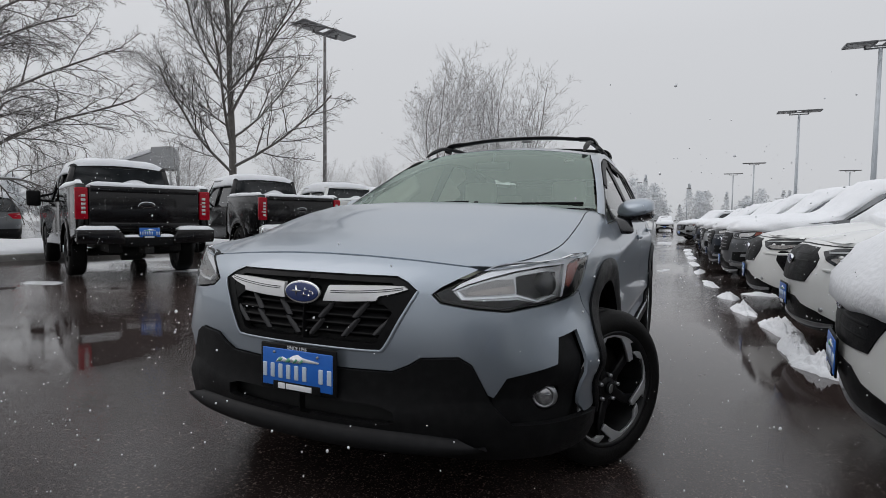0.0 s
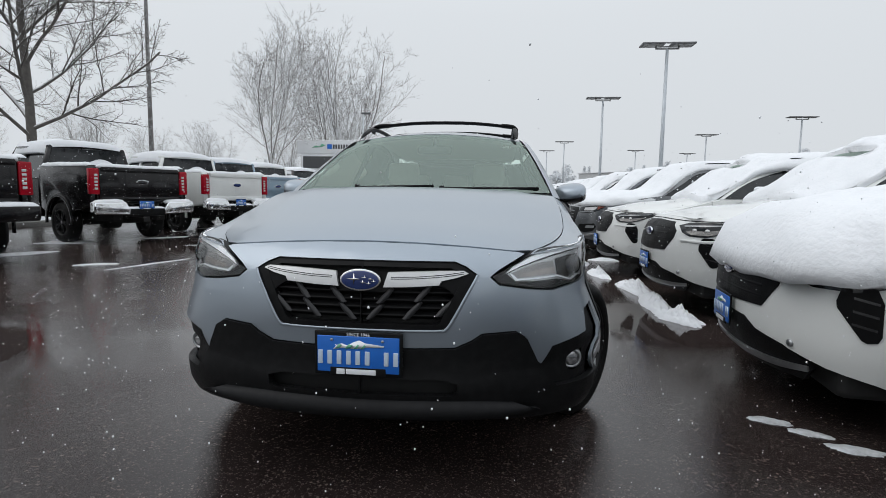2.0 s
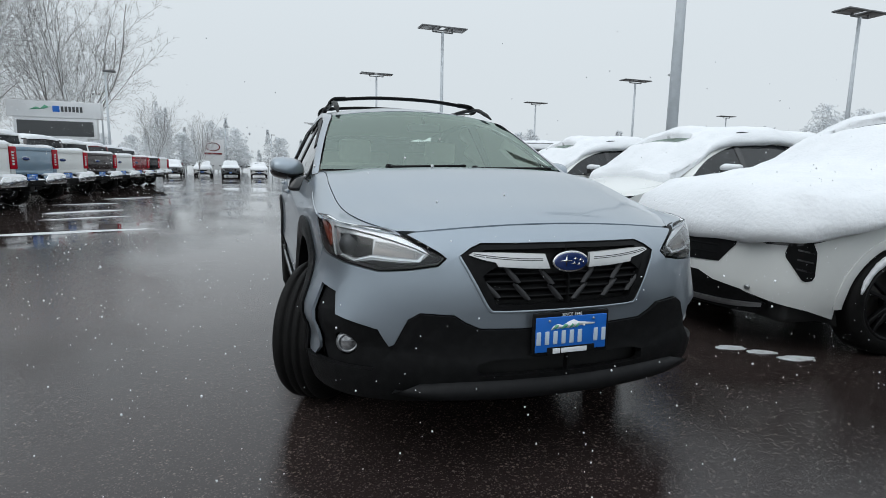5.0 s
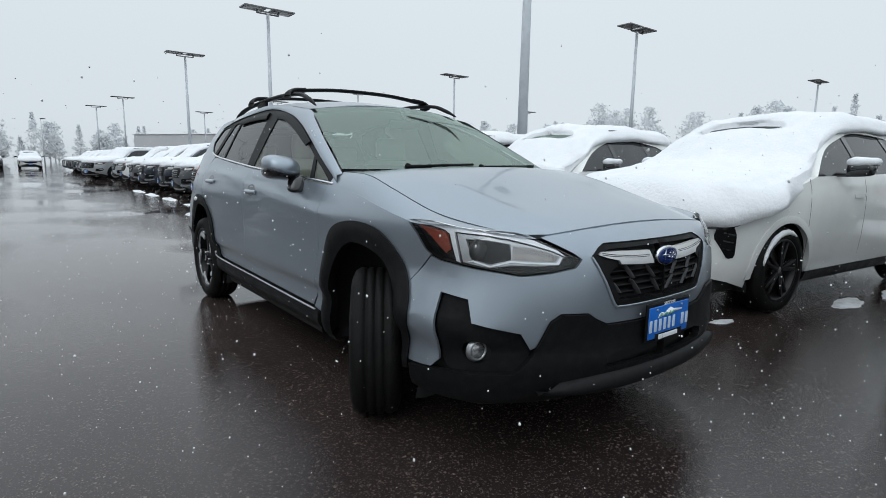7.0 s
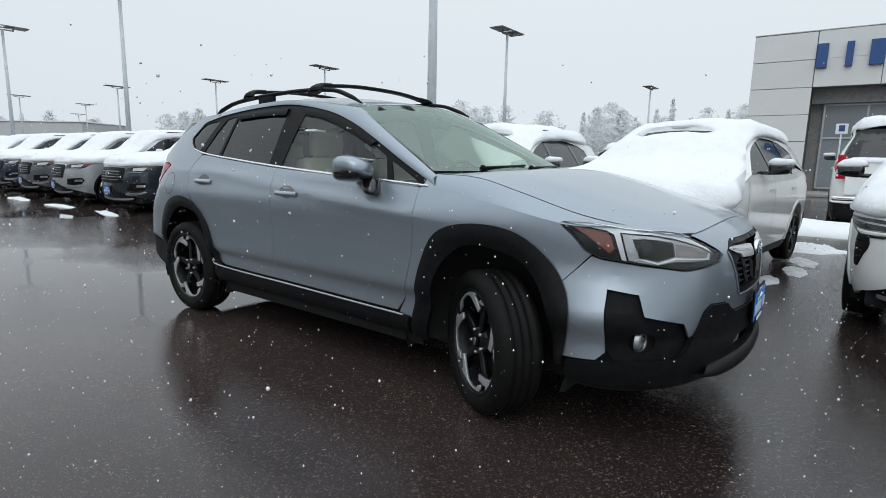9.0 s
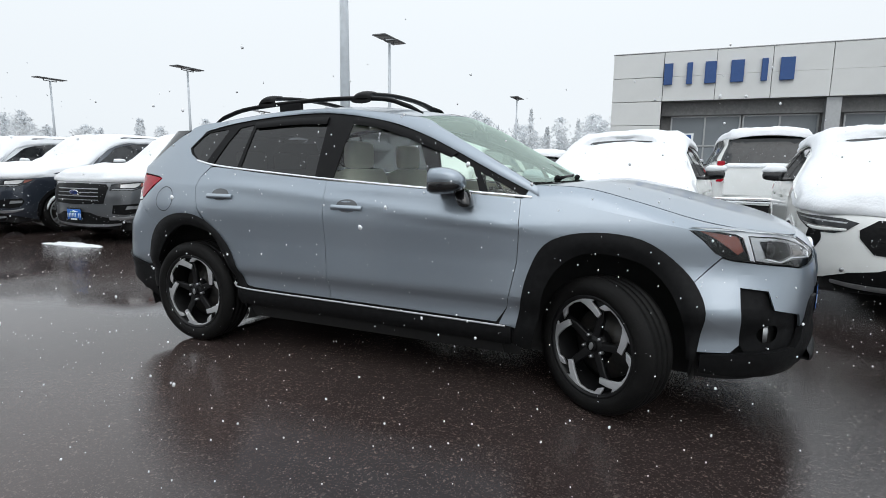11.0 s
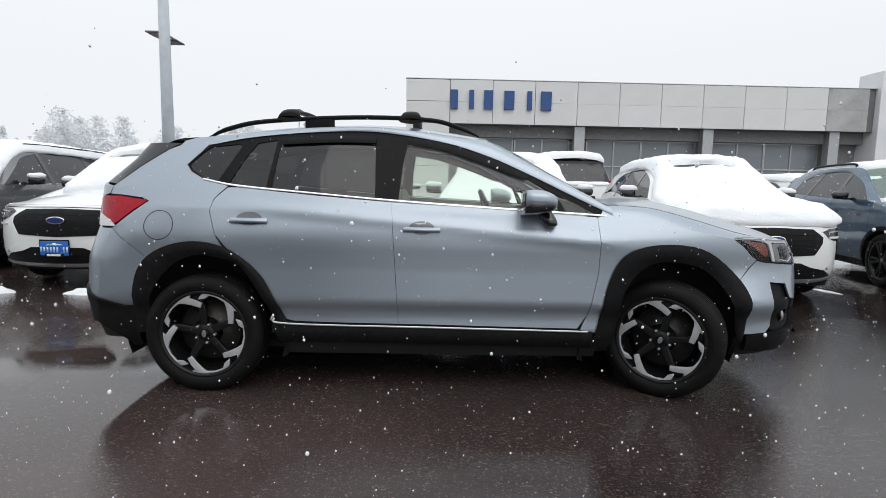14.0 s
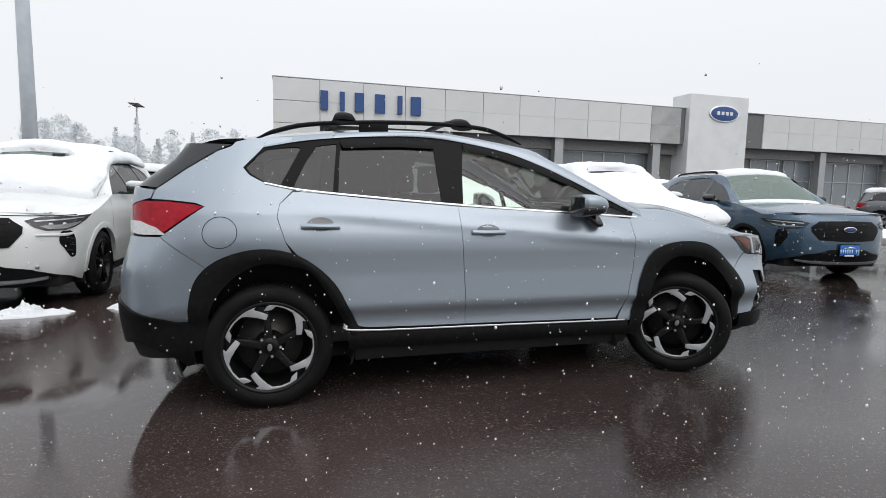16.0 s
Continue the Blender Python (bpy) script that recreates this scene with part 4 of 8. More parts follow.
    for nm, pts, mm, off, gaps in (
        ("reflector", [(1.235, 0.957), (1.06, 0.934), (1.03, 0.920), (0.993, 0.820), (0.972, 0.817), (1.008, 0.929), (0.88, 0.925), (0.78, 0.911), (0.69, 0.893), (0.60, 0.869), (0.54, 0.846), (0.57, 0.870), (0.66, 0.904), (0.76, 0.930), (0.88, 0.943), (0.98, 0.949), (1.105, 0.960)], M_LAMPSILVER, -0.010, []),
        ("bezel", [(1.0, 0.924), (0.966, 0.819), (0.92, 0.813), (0.85, 0.806), (0.77, 0.820), (0.65, 0.816), (0.575, 0.817), (0.545, 0.845), (0.60, 0.866), (0.69, 0.888), (0.78, 0.906), (0.88, 0.920)], M_BEZEL, -0.016, [chamber[::-1]]),
        ("indicator", [(1.215, 0.947), (1.06, 0.926), (1.045, 0.916), (1.022, 0.862), (1.045, 0.843), (1.09, 0.875), (1.14, 0.91)], M_AMBER, -0.014, []),
        ("lamp_strip", [(0.945, 0.824), (0.92, 0.832), (0.85, 0.817), (0.77, 0.837), (0.66, 0.831), (0.585, 0.828), (0.566, 0.846), (0.556, 0.846), (0.575, 0.820), (0.66, 0.824), (0.77, 0.830), (0.85, 0.810), (0.92, 0.824)], M_LAMPSILVER, -0.010, []),
        ("inner_indicator", [(0.765, 0.888), (0.765, 0.841), (0.65, 0.834), (0.588, 0.831), (0.568, 0.848), (0.61, 0.864), (0.69, 0.883)], M_LAMPCLEAR, -0.013, []),
        ("inner_amber", [(0.762, 0.868), (0.762, 0.843), (0.66, 0.836), (0.60, 0.834), (0.60, 0.846), (0.68, 0.858)], M_AMBERCLEAR, -0.0125, []),
    ):
        bm = bmesh.new()
        CAR.patch(bm, pts, off=off, side=sd, flange=0.010, gap=0.001, holes=gaps)
        part(nm, bm, mm, head)
    e = CAR.at(0.895, 0.866, -0.034, sd)
    bm = bmesh.new()
    lathe(bm, [(0.0, 0.022), (0.02, 0.020), (0.034, 0.010), (0.040, 0.0), (0.046, 0.004), (0.048, -0.01)], 24, look(e, e + np.array((sd * 0.2, -1, 0))) @ pose(0, 0, 0, 180))
    part("projector", bm, M_GLOSSBLACK, head)
    bm = bmesh.new()
    CAR.patch(bm, lamp, off=0.001, side=sd, flange=0, gap=0.002)
    cover = part("lamp_cover", bm, M_LENS, head)
    cover.visible_shadow = False
    # rear lamp and rear bumper
    bm = bmesh.new()
    CAR.patch(bm, [rear(1.662, 1.110), rear(1.755, 1.047), rear(1.837, 0.985), rear(1.885, 0.960), (CAR.uxr(0.76), 0.965), (CAR.uxr(0.62), 0.99), (CAR.uxr(0.62), 1.10), (CAR.uxr(0.74), 1.136), rear(1.835, 1.135), rear(1.70, 1.121)], off=0.004, side=sd, flange=0.02, gap=0.001)
    tl = part("rear_lamp", bm, M_RED, car)
    bm = bmesh.new()
    CAR.patch(bm, [(Y(1.845), 0.962), (CAR.uxr(0.76), 0.958), (CAR.uxr(0.62), 0.97), (CAR.uxr(0.62), 1.03), (CAR.uxr(0.75), 1.03), (Y(1.90), 1.0)], off=0.007, side=sd, flange=0.006, gap=0.001)
    part("reversing_lens", bm, M_CLEARLENS, tl)
    bm = bmesh.new()
    CAR.patch(bm, [rear(1.872, 0.950), (Y(1.645), 0.785), (Y(1.685), 0.64), (Y(1.71), 0.50), (Y(1.80), 0.50), (Y(1.93), 0.545), (CAR.uxr(0.70), 0.60), (CAR.uxr(0.45), 0.62), (CAR.u[-1], 0.62), (CAR.u[-1], 0.95), (CAR.uxr(0.6), 0.95), (CAR.uxr(0.745), 0.948)], side=sd)
    part("rear_bumper", bm, M_SILVER, car)
    bm = bmesh.new()
    CAR.patch(bm, [(Y(1.725), 0.50), (Y(1.80), 0.50), (Y(1.93), 0.545), (CAR.uxr(0.70), 0.60), (CAR.uxr(0.45), 0.62), (CAR.u[-1], 0.62), (CAR.u[-1], 0.34), (CAR.uxr(0.60), 0.36), (Y(1.95), 0.40), (Y(1.84), 0.33), (Y(1.76), 0.25), (Y(1.72), 0.27)], off=0.014, side=sd, flange=0.03, gap=0)
    part("rear_lower_bumper", bm, M_PLASTIC, car)
    bm = bmesh.new()
    CAR.patch(bm, [(CAR.u[-1], 0.955), (CAR.uxr(0.6), 0.955), (CAR.uxr(0.615), 1.11), rear(1.93, 1.15), rear(1.915, 1.195), (CAR.uxr(0.6), 1.215), (CAR.u[-1], 1.215)], side=sd)
    part("tailgate", bm, M_SILVER, car)
    bm = bmesh.new()
    CAR.patch(bm, [(CAR.u[-1], 1.22), (CAR.uxr(0.6), 1.22), rear(1.905, 1.205), rear(1.765, 1.31), rear(1.60, 1.42), rear(1.53, 1.455), (CAR.uxr(0.45), 1.46), (CAR.u[-1], 1.46)], off=-0.006, side=sd, flange=0.01)
    part("rear_screen", bm, M_DARKGLASS, car)
    bm = bmesh.new()
    c0 = spline([(0.585, 1.47, 1.495), (0.28, 1.52, 1.520), (0, 1.55, 1.528)], 10)
    c1 = spline([(0.42, 1.755, 1.455), (0.24, 1.80, 1.474), (0, 1.82, 1.482)], 10)
    p = coons(c0, c1, spline([c0[0], (c0[0] + c1[0]) / 2 + np.array((0.01, 0, 0.014)), c1[0]], 6), spline([c0[-1], (c0[-1] + c1[-1]) / 2 + np.array((0, 0, 0.02)), c1[-1]], 6)) * np.array((sd, 1, 1))
    net(bm, p, 0.022)
    part("spoiler", bm, M_GLOSSBLACK, car)
    # mirror
    m = new("door_mirror")
    m.parent = car
    m.location = (-sd * 0.015, 0.025, 0)
    bm = bmesh.new()
    vs = bmesh.ops.create_uvsphere(bm, u_segments=24, v_segments=14, radius=1)["verts"]
    for v in vs:
        x, y_, z = v.co
        q = [math.copysign(abs(c) ** 0.74, c) for c in (x, y_, z)]
        v.co = (sd * (0.942 + 0.102 * q[0]), min(-0.522, -0.578 + 0.125 * q[1] - 0.02 * q[0]), 1.146 + (0.066 if z > 0 else 0.05) * q[2] * (1 - 0.12 * q[1] * (q[1] < 0) * -1) + 0.012 * q[0] - 0.012 * (q[1] < 0) * q[1] * q[1])
    part("mirror_cap", bm, M_SILVER, m)
    bm = bmesh.new()
    vs = bmesh.ops.create_uvsphere(bm, u_segments=20, v_segments=10, radius=1)["verts"]
    for v in vs:
        x, y_, z = v.co
        q = [math.copysign(abs(c) ** 0.72, c) for c in (x, y_, z)]
        v.co = (sd * (0.942 + 0.103 * q[0]), min(-0.520, -0.575 + 0.120 * q[1] - 0.02 * q[0]), 1.118 + 0.044 * q[2] + 0.010 * q[0] - 0.008 * q[1])
    for v in bmesh.ops.create_uvsphere(bm, u_segments=16, v_segments=10, radius=1)["verts"]:
        x, y_, z = (math.copysign(abs(c) ** 0.7, c) for c in v.co)
        v.co = (sd * (0.880 + 0.058 * x - 0.02 * z), -0.672 + 0.044 * y_ + 0.022 * z, 1.055 + 0.048 * z)
    part("mirror_foot", bm, M_GLOSSBLACK, m)
    # mirror glass is coloured dark, in place of the dark reflection it would show
    bm = bmesh.new()
    box(bm, (min(sd * 0.862, sd * 1.022), -0.526, 1.100), (max(sd * 0.862, sd * 1.022), -0.518, 1.196), 0.003)
    part("mirror_glass", bm, M_DARKGLASS, m)
    # roof rail and bar feet
    bm = bmesh.new()
    rail = spline([(sd * 0.560, 1.40, 1.500), (sd * 0.562, 1.28, 1.552), (sd * 0.558, 1.05, 1.602), (sd * 0.555, 0.5, 1.637), (sd * 0.558, 0.05, 1.629), (sd * 0.565, -0.14, 1.583), (sd * 0.572, -0.26, 1.533)], 36)
    ring = [(0.020 * math.cos(a), 0.014 * math.sin(a)) for a in np.linspace(0, 2 * math.pi, 10, False)]
    rings = []
    for k, c in enumerate(rail):
        d = Vector(rail[min(k + 1, 36)] - rail[max(k - 1, 0)]).normalized()
        up = d.cross(Vector((1, 0, 0))).normalized()
        thin = min(1.0, 0.35 + k / 8, 0.35 + (36 - k) / 8)
        rings.append([bm.verts.new(Vector(c) + Vector((1, 0, 0)) * a * thin + up * b * thin) for a, b in ring])
    for a, b in zip(rings, rings[1:]):
        for k in range(10):
            bm.faces.new((a[k], a[(k + 1) % 10], b[(k + 1) % 10], b[k]))
    for y0 in (0.72,):
        box(bm, (min(sd * 0.545, sd * 0.572), y0 - 0.09, 1.540), (max(sd * 0.545, sd * 0.572), y0 + 0.09, 1.629), 0.01)
    part("roof_rail", bm, M_PLASTIC, car)
    # wheels
    for nm, cy, steer in (("front_wheel", FW - 0.05, -32), ("rear_wheel", RW, 0)):
        wheel(nm, car, pose(sd * 0.797, cy, AXLE, 0, 90 * sd, steer) @ pose(0, 0, 0, 0, 0, -25) if not steer else Matrix.Translation((sd * (0.825 + 0.025 * sd), cy, AXLE)) @ Matrix.Rotation(radians(steer), 4, "Z") @ pose(0, 0, 0, 0, 90 * sd, 0) @ pose(0, 0, 0, 0, 0, -43))
    bm = bmesh.new()
    box(bm, (min(sd * 0.70, sd * 0.735), 1.66, 0.19), (max(sd * 0.70, sd * 0.875), 1.675, 0.44), 0.005)
    part("mud_flap", bm, M_PLASTIC, car)
car.matrix_world = Matrix.Translation((0, -2.35, 0)) @ Matrix.Rotation(radians(-0.85), 4, "Z") @ Matrix.Translation((0, 2.35, 0))

# bonnet, windscreen, roof
HL = hood_line()
left, right = HL * np.array((-1, 1, 1)), HL
lip = np.array([CAR.at(X(abs(x)), 0.952 - 0.03 * (abs(x) / 0.625) ** 2, 0, 1) * np.array((np.sign(x) or 1, 1, 1)) for x in np.linspace(-0.625, 0.625, 31)])
lip[0], lip[-1] = left[0], right[0]
foot = np.array([(0.765 * s, -1.01 - 0.125 * (1 - s * s), 1.132 + 0.006 * (1 - s * s)) for s in np.linspace(-1, 1, 31)])
bm = bmesh.new()
net(bm, coons(lip, foot, left, right, lambda s, t: np.array((0, 0, 0.050 * math.sin(math.pi * t) ** 0.8 * (1 - abs(2 * s - 1) ** 2.6) + 0.010 * math.exp(-((abs(2 * s - 1) - 0.72) / 0.10) ** 2) * math.sin(math.pi * t)))), 0.02)
bonnet = part("bonnet", bm, M_SILVER, car)
WE = spline([(0.768, -0.985, 1.144), (0.736, -0.84, 1.222), (0.692, -0.62, 1.334), (0.643, -0.42, 1.437), (0.603, -0.24, 1.508)], 18)
wfoot = np.array([(0.768 * s, -0.985 - 0.100 * (1 - s * s), 1.144 + 0.002 * (1 - s * s)) for s in np.linspace(-1, 1, 25)])
whead = np.array([(0.603 * s, -0.24 - 0.12 * (1 - s * s), 1.508 + 0.040 * (1 - s * s)) for s in np.linspace(-1, 1, 25)])
bm = bmesh.new()
net(bm, coons(wfoot, whead, WE * np.array((-1, 1, 1)), WE))
screen = part("windscreen", bm, M_WINDSHIELD, car, "tinted windscreen reflecting the sky")
screen.visible_shadow = False
bm = bmesh.new()
for k, row in enumerate((coons(wfoot * np.array((0.985, 1, 1)) + np.array((0, 0.01, -0.006)), wfoot + np.array((0, 0.05, 0.020)), np.array([wfoot[0] + np.array((0.01, 0.01 + 0.04 * t, -0.006 + 0.026 * t)) for t in (0, 1)]), np.array([wfoot[-1] + np.array((-0.01, 0.01 + 0.04 * t, -0.006 + 0.026 * t)) for t in (0, 1)])),)):
    net(bm, row)
part("screen_border", bm, M_GLOSSBLACK, car)
RE = spline([(0.605, -0.235, 1.510), (0.590, 0.30, 1.572), (0.584, 0.80, 1.560), (0.572, 1.2, 1.522), (0.556, 1.45, 1.492)], 24)
rhead = np.array([(0.605 * s, -0.235 - 0.12 * (1 - s * s), 1.510 + 0.042 * (1 - s * s)) for s in np.linspace(-1, 1, 25)])
rtail = np.array([(0.556 * s, 1.45 + 0.10 * (1 - s * s), 1.492 + 0.036 * (1 - s * s)) for s in np.linspace(-1, 1, 25)])
bm = bmesh.new()
net(bm, coons(rhead, rtail, RE * np.array((-1, 1, 1)), RE, lambda s, t: np.array((0, 0, 0.020 * math.sin(math.pi * t) ** 0.6 * (1 - (2 * s - 1) ** 2)))), 0.015)
part("roof", bm, M_SILVER, car)
bm = bmesh.new()
net(bm, coons(rhead, rtail, RE * np.array((-1, 1, 1)), RE) + np.array((0, 0, -0.035)))
part("headliner", bm, M_CREAM, car)
# cowl and wipers
bm = bmesh.new()
net(bm, coons(foot + np.array((0, 0.0, -0.012)), wfoot + np.array((0, 0.02, -0.012)), np.array([foot[0], wfoot[0]]), np.array([foot[-1], wfoot[-1]])) if len(foot) == len(wfoot) else coons(wfoot + np.array((0, -0.05, -0.030)), wfoot + np.array((0, 0.03, -0.008)), np.array([wfoot[0] + np.array((0, -0.05, -0.03)), wfoot[0] + np.array((0, 0.03, -0.008))]), np.array([wfoot[-1] + np.array((0, -0.05, -0.03)), wfoot[-1] + np.array((0, 0.03, -0.008))])))
part("cowl", bm, M_PLASTIC, car)
for x0, x1 in ((-0.12, -0.70), (0.40, -0.08)):
    bm = bmesh.new()
    za, zb = 1.162 - 0.005 * x0 * x0, 1.178 - 0.01 * x1 * x1
    cyl(bm, (-x0, -1.072 + 0.17 * x0 * x0, za), (-x1, -1.045 + 0.17 * x1 * x1, zb), 0.009, 0.006, 8)
    cyl(bm, (-x0 - 0.02 * np.sign(x1 - x0), -1.06 + 0.17 * x0 * x0, za), (-x0, -1.07 + 0.17 * x0 * x0, za + 0.004), 0.018, 0.014, 10)
    part("wiper", bm, M_PLASTIC, car)

# grille: black surround, bars, bright wings, badge
grille = new("grille")
grille.parent = car
GR = [(0.0, 0.886), (0.345, 0.886), (0.383, 0.870), (0.422, 0.845), (0.315, 0.657), (0.288, 0.644), (0.0, 0.643)]
for sd in (-1, 1):
    bm = bmesh.new()
    CAR.patch(bm, xz(GR), off=-0.050, side=sd, flange=-0.05, gap=0)
    part("grille_back", bm, M_DARK, grille)
    bm = bmesh.new()
    inner = [(0.002, 0.868), (0.33, 0.866), (0.36, 0.850), (0.375, 0.838), (0.288, 0.672), (0.27, 0.664), (0.002, 0.663)]
    CAR.patch(bm, xz(GR), off=-0.004, side=sd, flange=0.03, gap=0, holes=[xz(inner[::-1])])
    part("grille_surround", bm, M_PLASTIC, grille)
    bm = bmesh.new()
    CAR.band(bm, xz([(0.0, 0.636), (0.2, 0.637), (0.288, 0.639), (0.322, 0.650), (0.38, 0.755), (0.430, 0.845)]), xz([(0.0, 0.645), (0.2, 0.646), (0.283, 0.648), (0.314, 0.660), (0.37, 0.760), (0.420, 0.845)]), 0.003, sd, 30, 2, 0.006, 0.004)
    part("grille_strip", bm, M_SILVER, grille)
    bm = bmesh.new()
    CAR.patch(bm, xz([(0.083, 0.797), (0.17, 0.800), (0.285, 0.808), (0.293, 0.823), (0.345, 0.834), (0.392, 0.849), (0.375, 0.858), (0.29, 0.857), (0.18, 0.853), (0.098, 0.849)]), off=0.004, side=sd, flange=0.014, gap=0, du=0.04, dz=0.02)
    wing_ = part("bright_wing", bm, M_WING, grille, "satin silver grille wing")
    for za, zb in ((0.827, 0.839), (0.833, 0.845)):
        bm = bmesh.new()
        CAR.band(bm, xz([(0.110, za - 0.001), (0.2, za + 0.002), (0.30, za + 0.010), (0.375, za + 0.020)]), xz([(0.110, za + 0.0012), (0.2, za + 0.0042), (0.30, za + 0.0122), (0.375, za + 0.0222)]), 0.0055, sd, 24, 1, 0.0, 0.0)
        part("wing_groove", bm, M_GLOSSBLACK, wing_)
    bm = bmesh.new()
    CAR.patch(bm, xz([(0.290, 0.806), (0.296, 0.820), (0.347, 0.830), (0.395, 0.846), (0.414, 0.842), (0.362, 0.752), (0.345, 0.768), (0.318, 0.790)]), off=-0.006, side=sd, flange=0.03, gap=0, du=0.04, dz=0.03)
    part("grille_corner", bm, M_PLASTIC, grille, "solid black corner of the grille")
    for z0 in (0.694, 0.722, 0.750, 0.778):
        w = 0.288 + (z0 - 0.672) * 0.50
        bm = bmesh.new()
        CAR.band(bm, xz([(0, z0 - 0.004), (w, z0 - 0.004)]), xz([(0, z0 + 0.004), (w, z0 + 0.004)]), -0.016, sd, 14, 3, 0.025, 0.003)
        part("grille_bar", bm, M_SATIN, grille)
    for xa, za, xb, zb in ((0.112, 0.788, 0.068, 0.738), (0.078, 0.732, 0.030, 0.678), (0.250, 0.800, 0.206, 0.748), (0.218, 0.742, 0.164, 0.682), (0.338, 0.752, 0.282, 0.694)):
        bm = bmesh.new()
        xm, zm = (xa + xb) / 2, (za + zb) / 2
        CAR.band(bm, xz([(xb - 0.013, zb), (xm - 0.015, zm), (xa - 0.010, za)]), xz([(xb + 0.013, zb), (xm + 0.015, zm), (xa + 0.010, za)]), -0.014, sd, 10, 4, 0.02, 0.008)
        part("grille_slash", bm, M_SLASH, grille)
bm = bmesh.new()
oval(bm, pose(0, -2.352, 0.822, 90), 0.075, 0.040, 0.022)
badge = part("badge", bm, M_CHROME, grille, "oval blue badge with a chrome rim")
bm = bmesh.new()
oval(bm, pose(0, -2.352, 0.822, 90), 0.069, 0.034, 0.026)
part("badge_field", bm, M_BADGE, badge)
for x0, z0, q in ((-0.022, 0.826, 0.022), (0.016, 0.832, 0.009), (0.038, 0.827, 0.009), (0.010, 0.815, 0.009), (0.032, 0.811, 0.009), (0.050, 0.819, 0.008)):
    bm = bmesh.new()
    slab(bm, [(q * (1 if k % 2 == 0 else 0.22) * (1.3 if k in (0, 4) else 1) * math.cos(k * math.pi / 4), q * (1 if k % 2 == 0 else 0.22) * math.sin(k * math.pi / 4)) for k in range(8)], 0.003, pose(x0, -2.376, z0, 90))
    part("badge_star", bm, M_CHROME, badge)
bm = bmesh.new()
box(bm, (-0.03, -0.022, 0), (0.03, 0.022, 0.002), 0.0008, look((0.50, -0.375, 1.462), (0.50, -0.375 - 0.5, 1.462 + 0.95)) @ pose(0, 0, 0))
part("windscreen_sticker", bm, M_AMBERCLEAR, car)
plate(car, pose(0.0, -2.388, 0.556), w=0.300, h=0.132, text=True)
bm = bmesh.new()
for sd in (-1, 1):
    CAR.patch(bm, xz([(0.0, 0.48), (0.38, 0.475), (0.38, 0.39), (0.0, 0.39)]), off=-0.05, side=sd, flange=0, gap=0)
part("intake_back", bm, M_DARK, car)

# inner shell, floor, and the cabin
for sd in (-1, 1):
    for a, b, z0, z1 in ((0, Y(-1.79), 0.25, 0.88), (Y(-0.97), Y(0.86), 0.22, 1.05), (Y(1.80), CAR.u[-1], 0.3, 1.0)):
        bm = bmesh.new()
        net(bm, np.array([[CAR.at(a + (b - a) * k / 20, z0 + (z1 - z0) * j / 8, -0.055 if b < 2 else -0.016, sd) for j in range(9)] for k in range(21)]))
        part("inner_panel", bm, M_DARK, car)
    for y0, y1, z0, dz, off in ((-1.75, -0.95, 0.86, 0.105, -0.022), (0.8, 1.85, 0.86, 0.32, -0.016)):
        bm = bmesh.new()
        net(bm, np.array([[CAR.at(Y(y0 + (y1 - y0) * k / 14), z0 + dz * j / 6, off, sd) for j in range(7)] for k in range(15)]))
        part("inner_arch", bm, M_DARK, car)
bm = bmesh.new()
box(bm, (-0.60, -2.10, 0.25), (0.60, 1.85, 0.33), 0.03)
part("underbody", bm, M_DARK, car)
bm = bmesh.new()
box(bm, (-0.72, -0.85, 0.285), (0.72, 0.85, 0.34), 0.02)
part("floor_pan", bm, M_DARK, car)
bm = bmesh.new()
box(bm, (-0.74, -0.93, 0.82), (0.74, -0.50, 1.075), 0.06)
part("dashboard", bm, M_DASH, car)
bm = bmesh.new()
box(bm, (-0.70, -0.8, 0.30), (0.70, 1.6, 0.40), 0.02)
part("cabin_floor", bm, M_DASH, car)
for sd in (-1, 1):
    bm = bmesh.new()
    net(bm, np.array([[CAR.at(Y(-0.9 + 1.7 * k / 12), 0.45 + (0.62 + 0.07 * k / 12) * j / 6, -0.05, sd) for j in range(7)] for k in range(13)]))
    part("door_lining", bm, M_FABRIC, car)
    bm = bmesh.new()
    a, b = Y(0.78), CAR.u[-1]
    net(bm, np.array([[CAR.at(a + (b - a) * k / 24, 0.84 + 0.34 * j / 6, -0.045, sd) for j in range(7)] for k in range(25)]))
    a = Y(1.42)
    net(bm, np.array([[CAR.at(a + (b - a) * k / 16, 1.15 + 0.27 * j / 8, -0.06, sd) for j in range(9)] for k in range(17)]))
    part("boot_lining", bm, M_DASH, car)
    seat = new("front_seat")
    seat.parent = car
    bm = bmesh.new()
    box(bm, (sd * 0.36 - 0.25, -0.35, 0.50), (sd * 0.36 + 0.25, 0.15, 0.66), 0.06)
    box(bm, (sd * 0.36 - 0.25, -0.06, -0.31), (sd * 0.36 + 0.25, 0.10, 0.31), 0.06, pose(0, 0.22, 0.90, -16))
    part("seat_cushion", bm, M_FABRIC, seat)
    bm = bmesh.new()
    box(bm, (sd * 0.36 - 0.13, 0.27, 1.20), (sd * 0.36 + 0.13, 0.37, 1.38), 0.04)
    part("head_rest", bm, M_FABRIC, seat)
bm = bmesh.new()
box(bm, (-0.62, 0.60, 0.48), (0.62, 1.05, 0.64), 0.05)
box(bm, (-0.62, -0.06, -0.32), (0.62, 0.08, 0.32), 0.05, pose(0, 1.12, 0.88, -18))
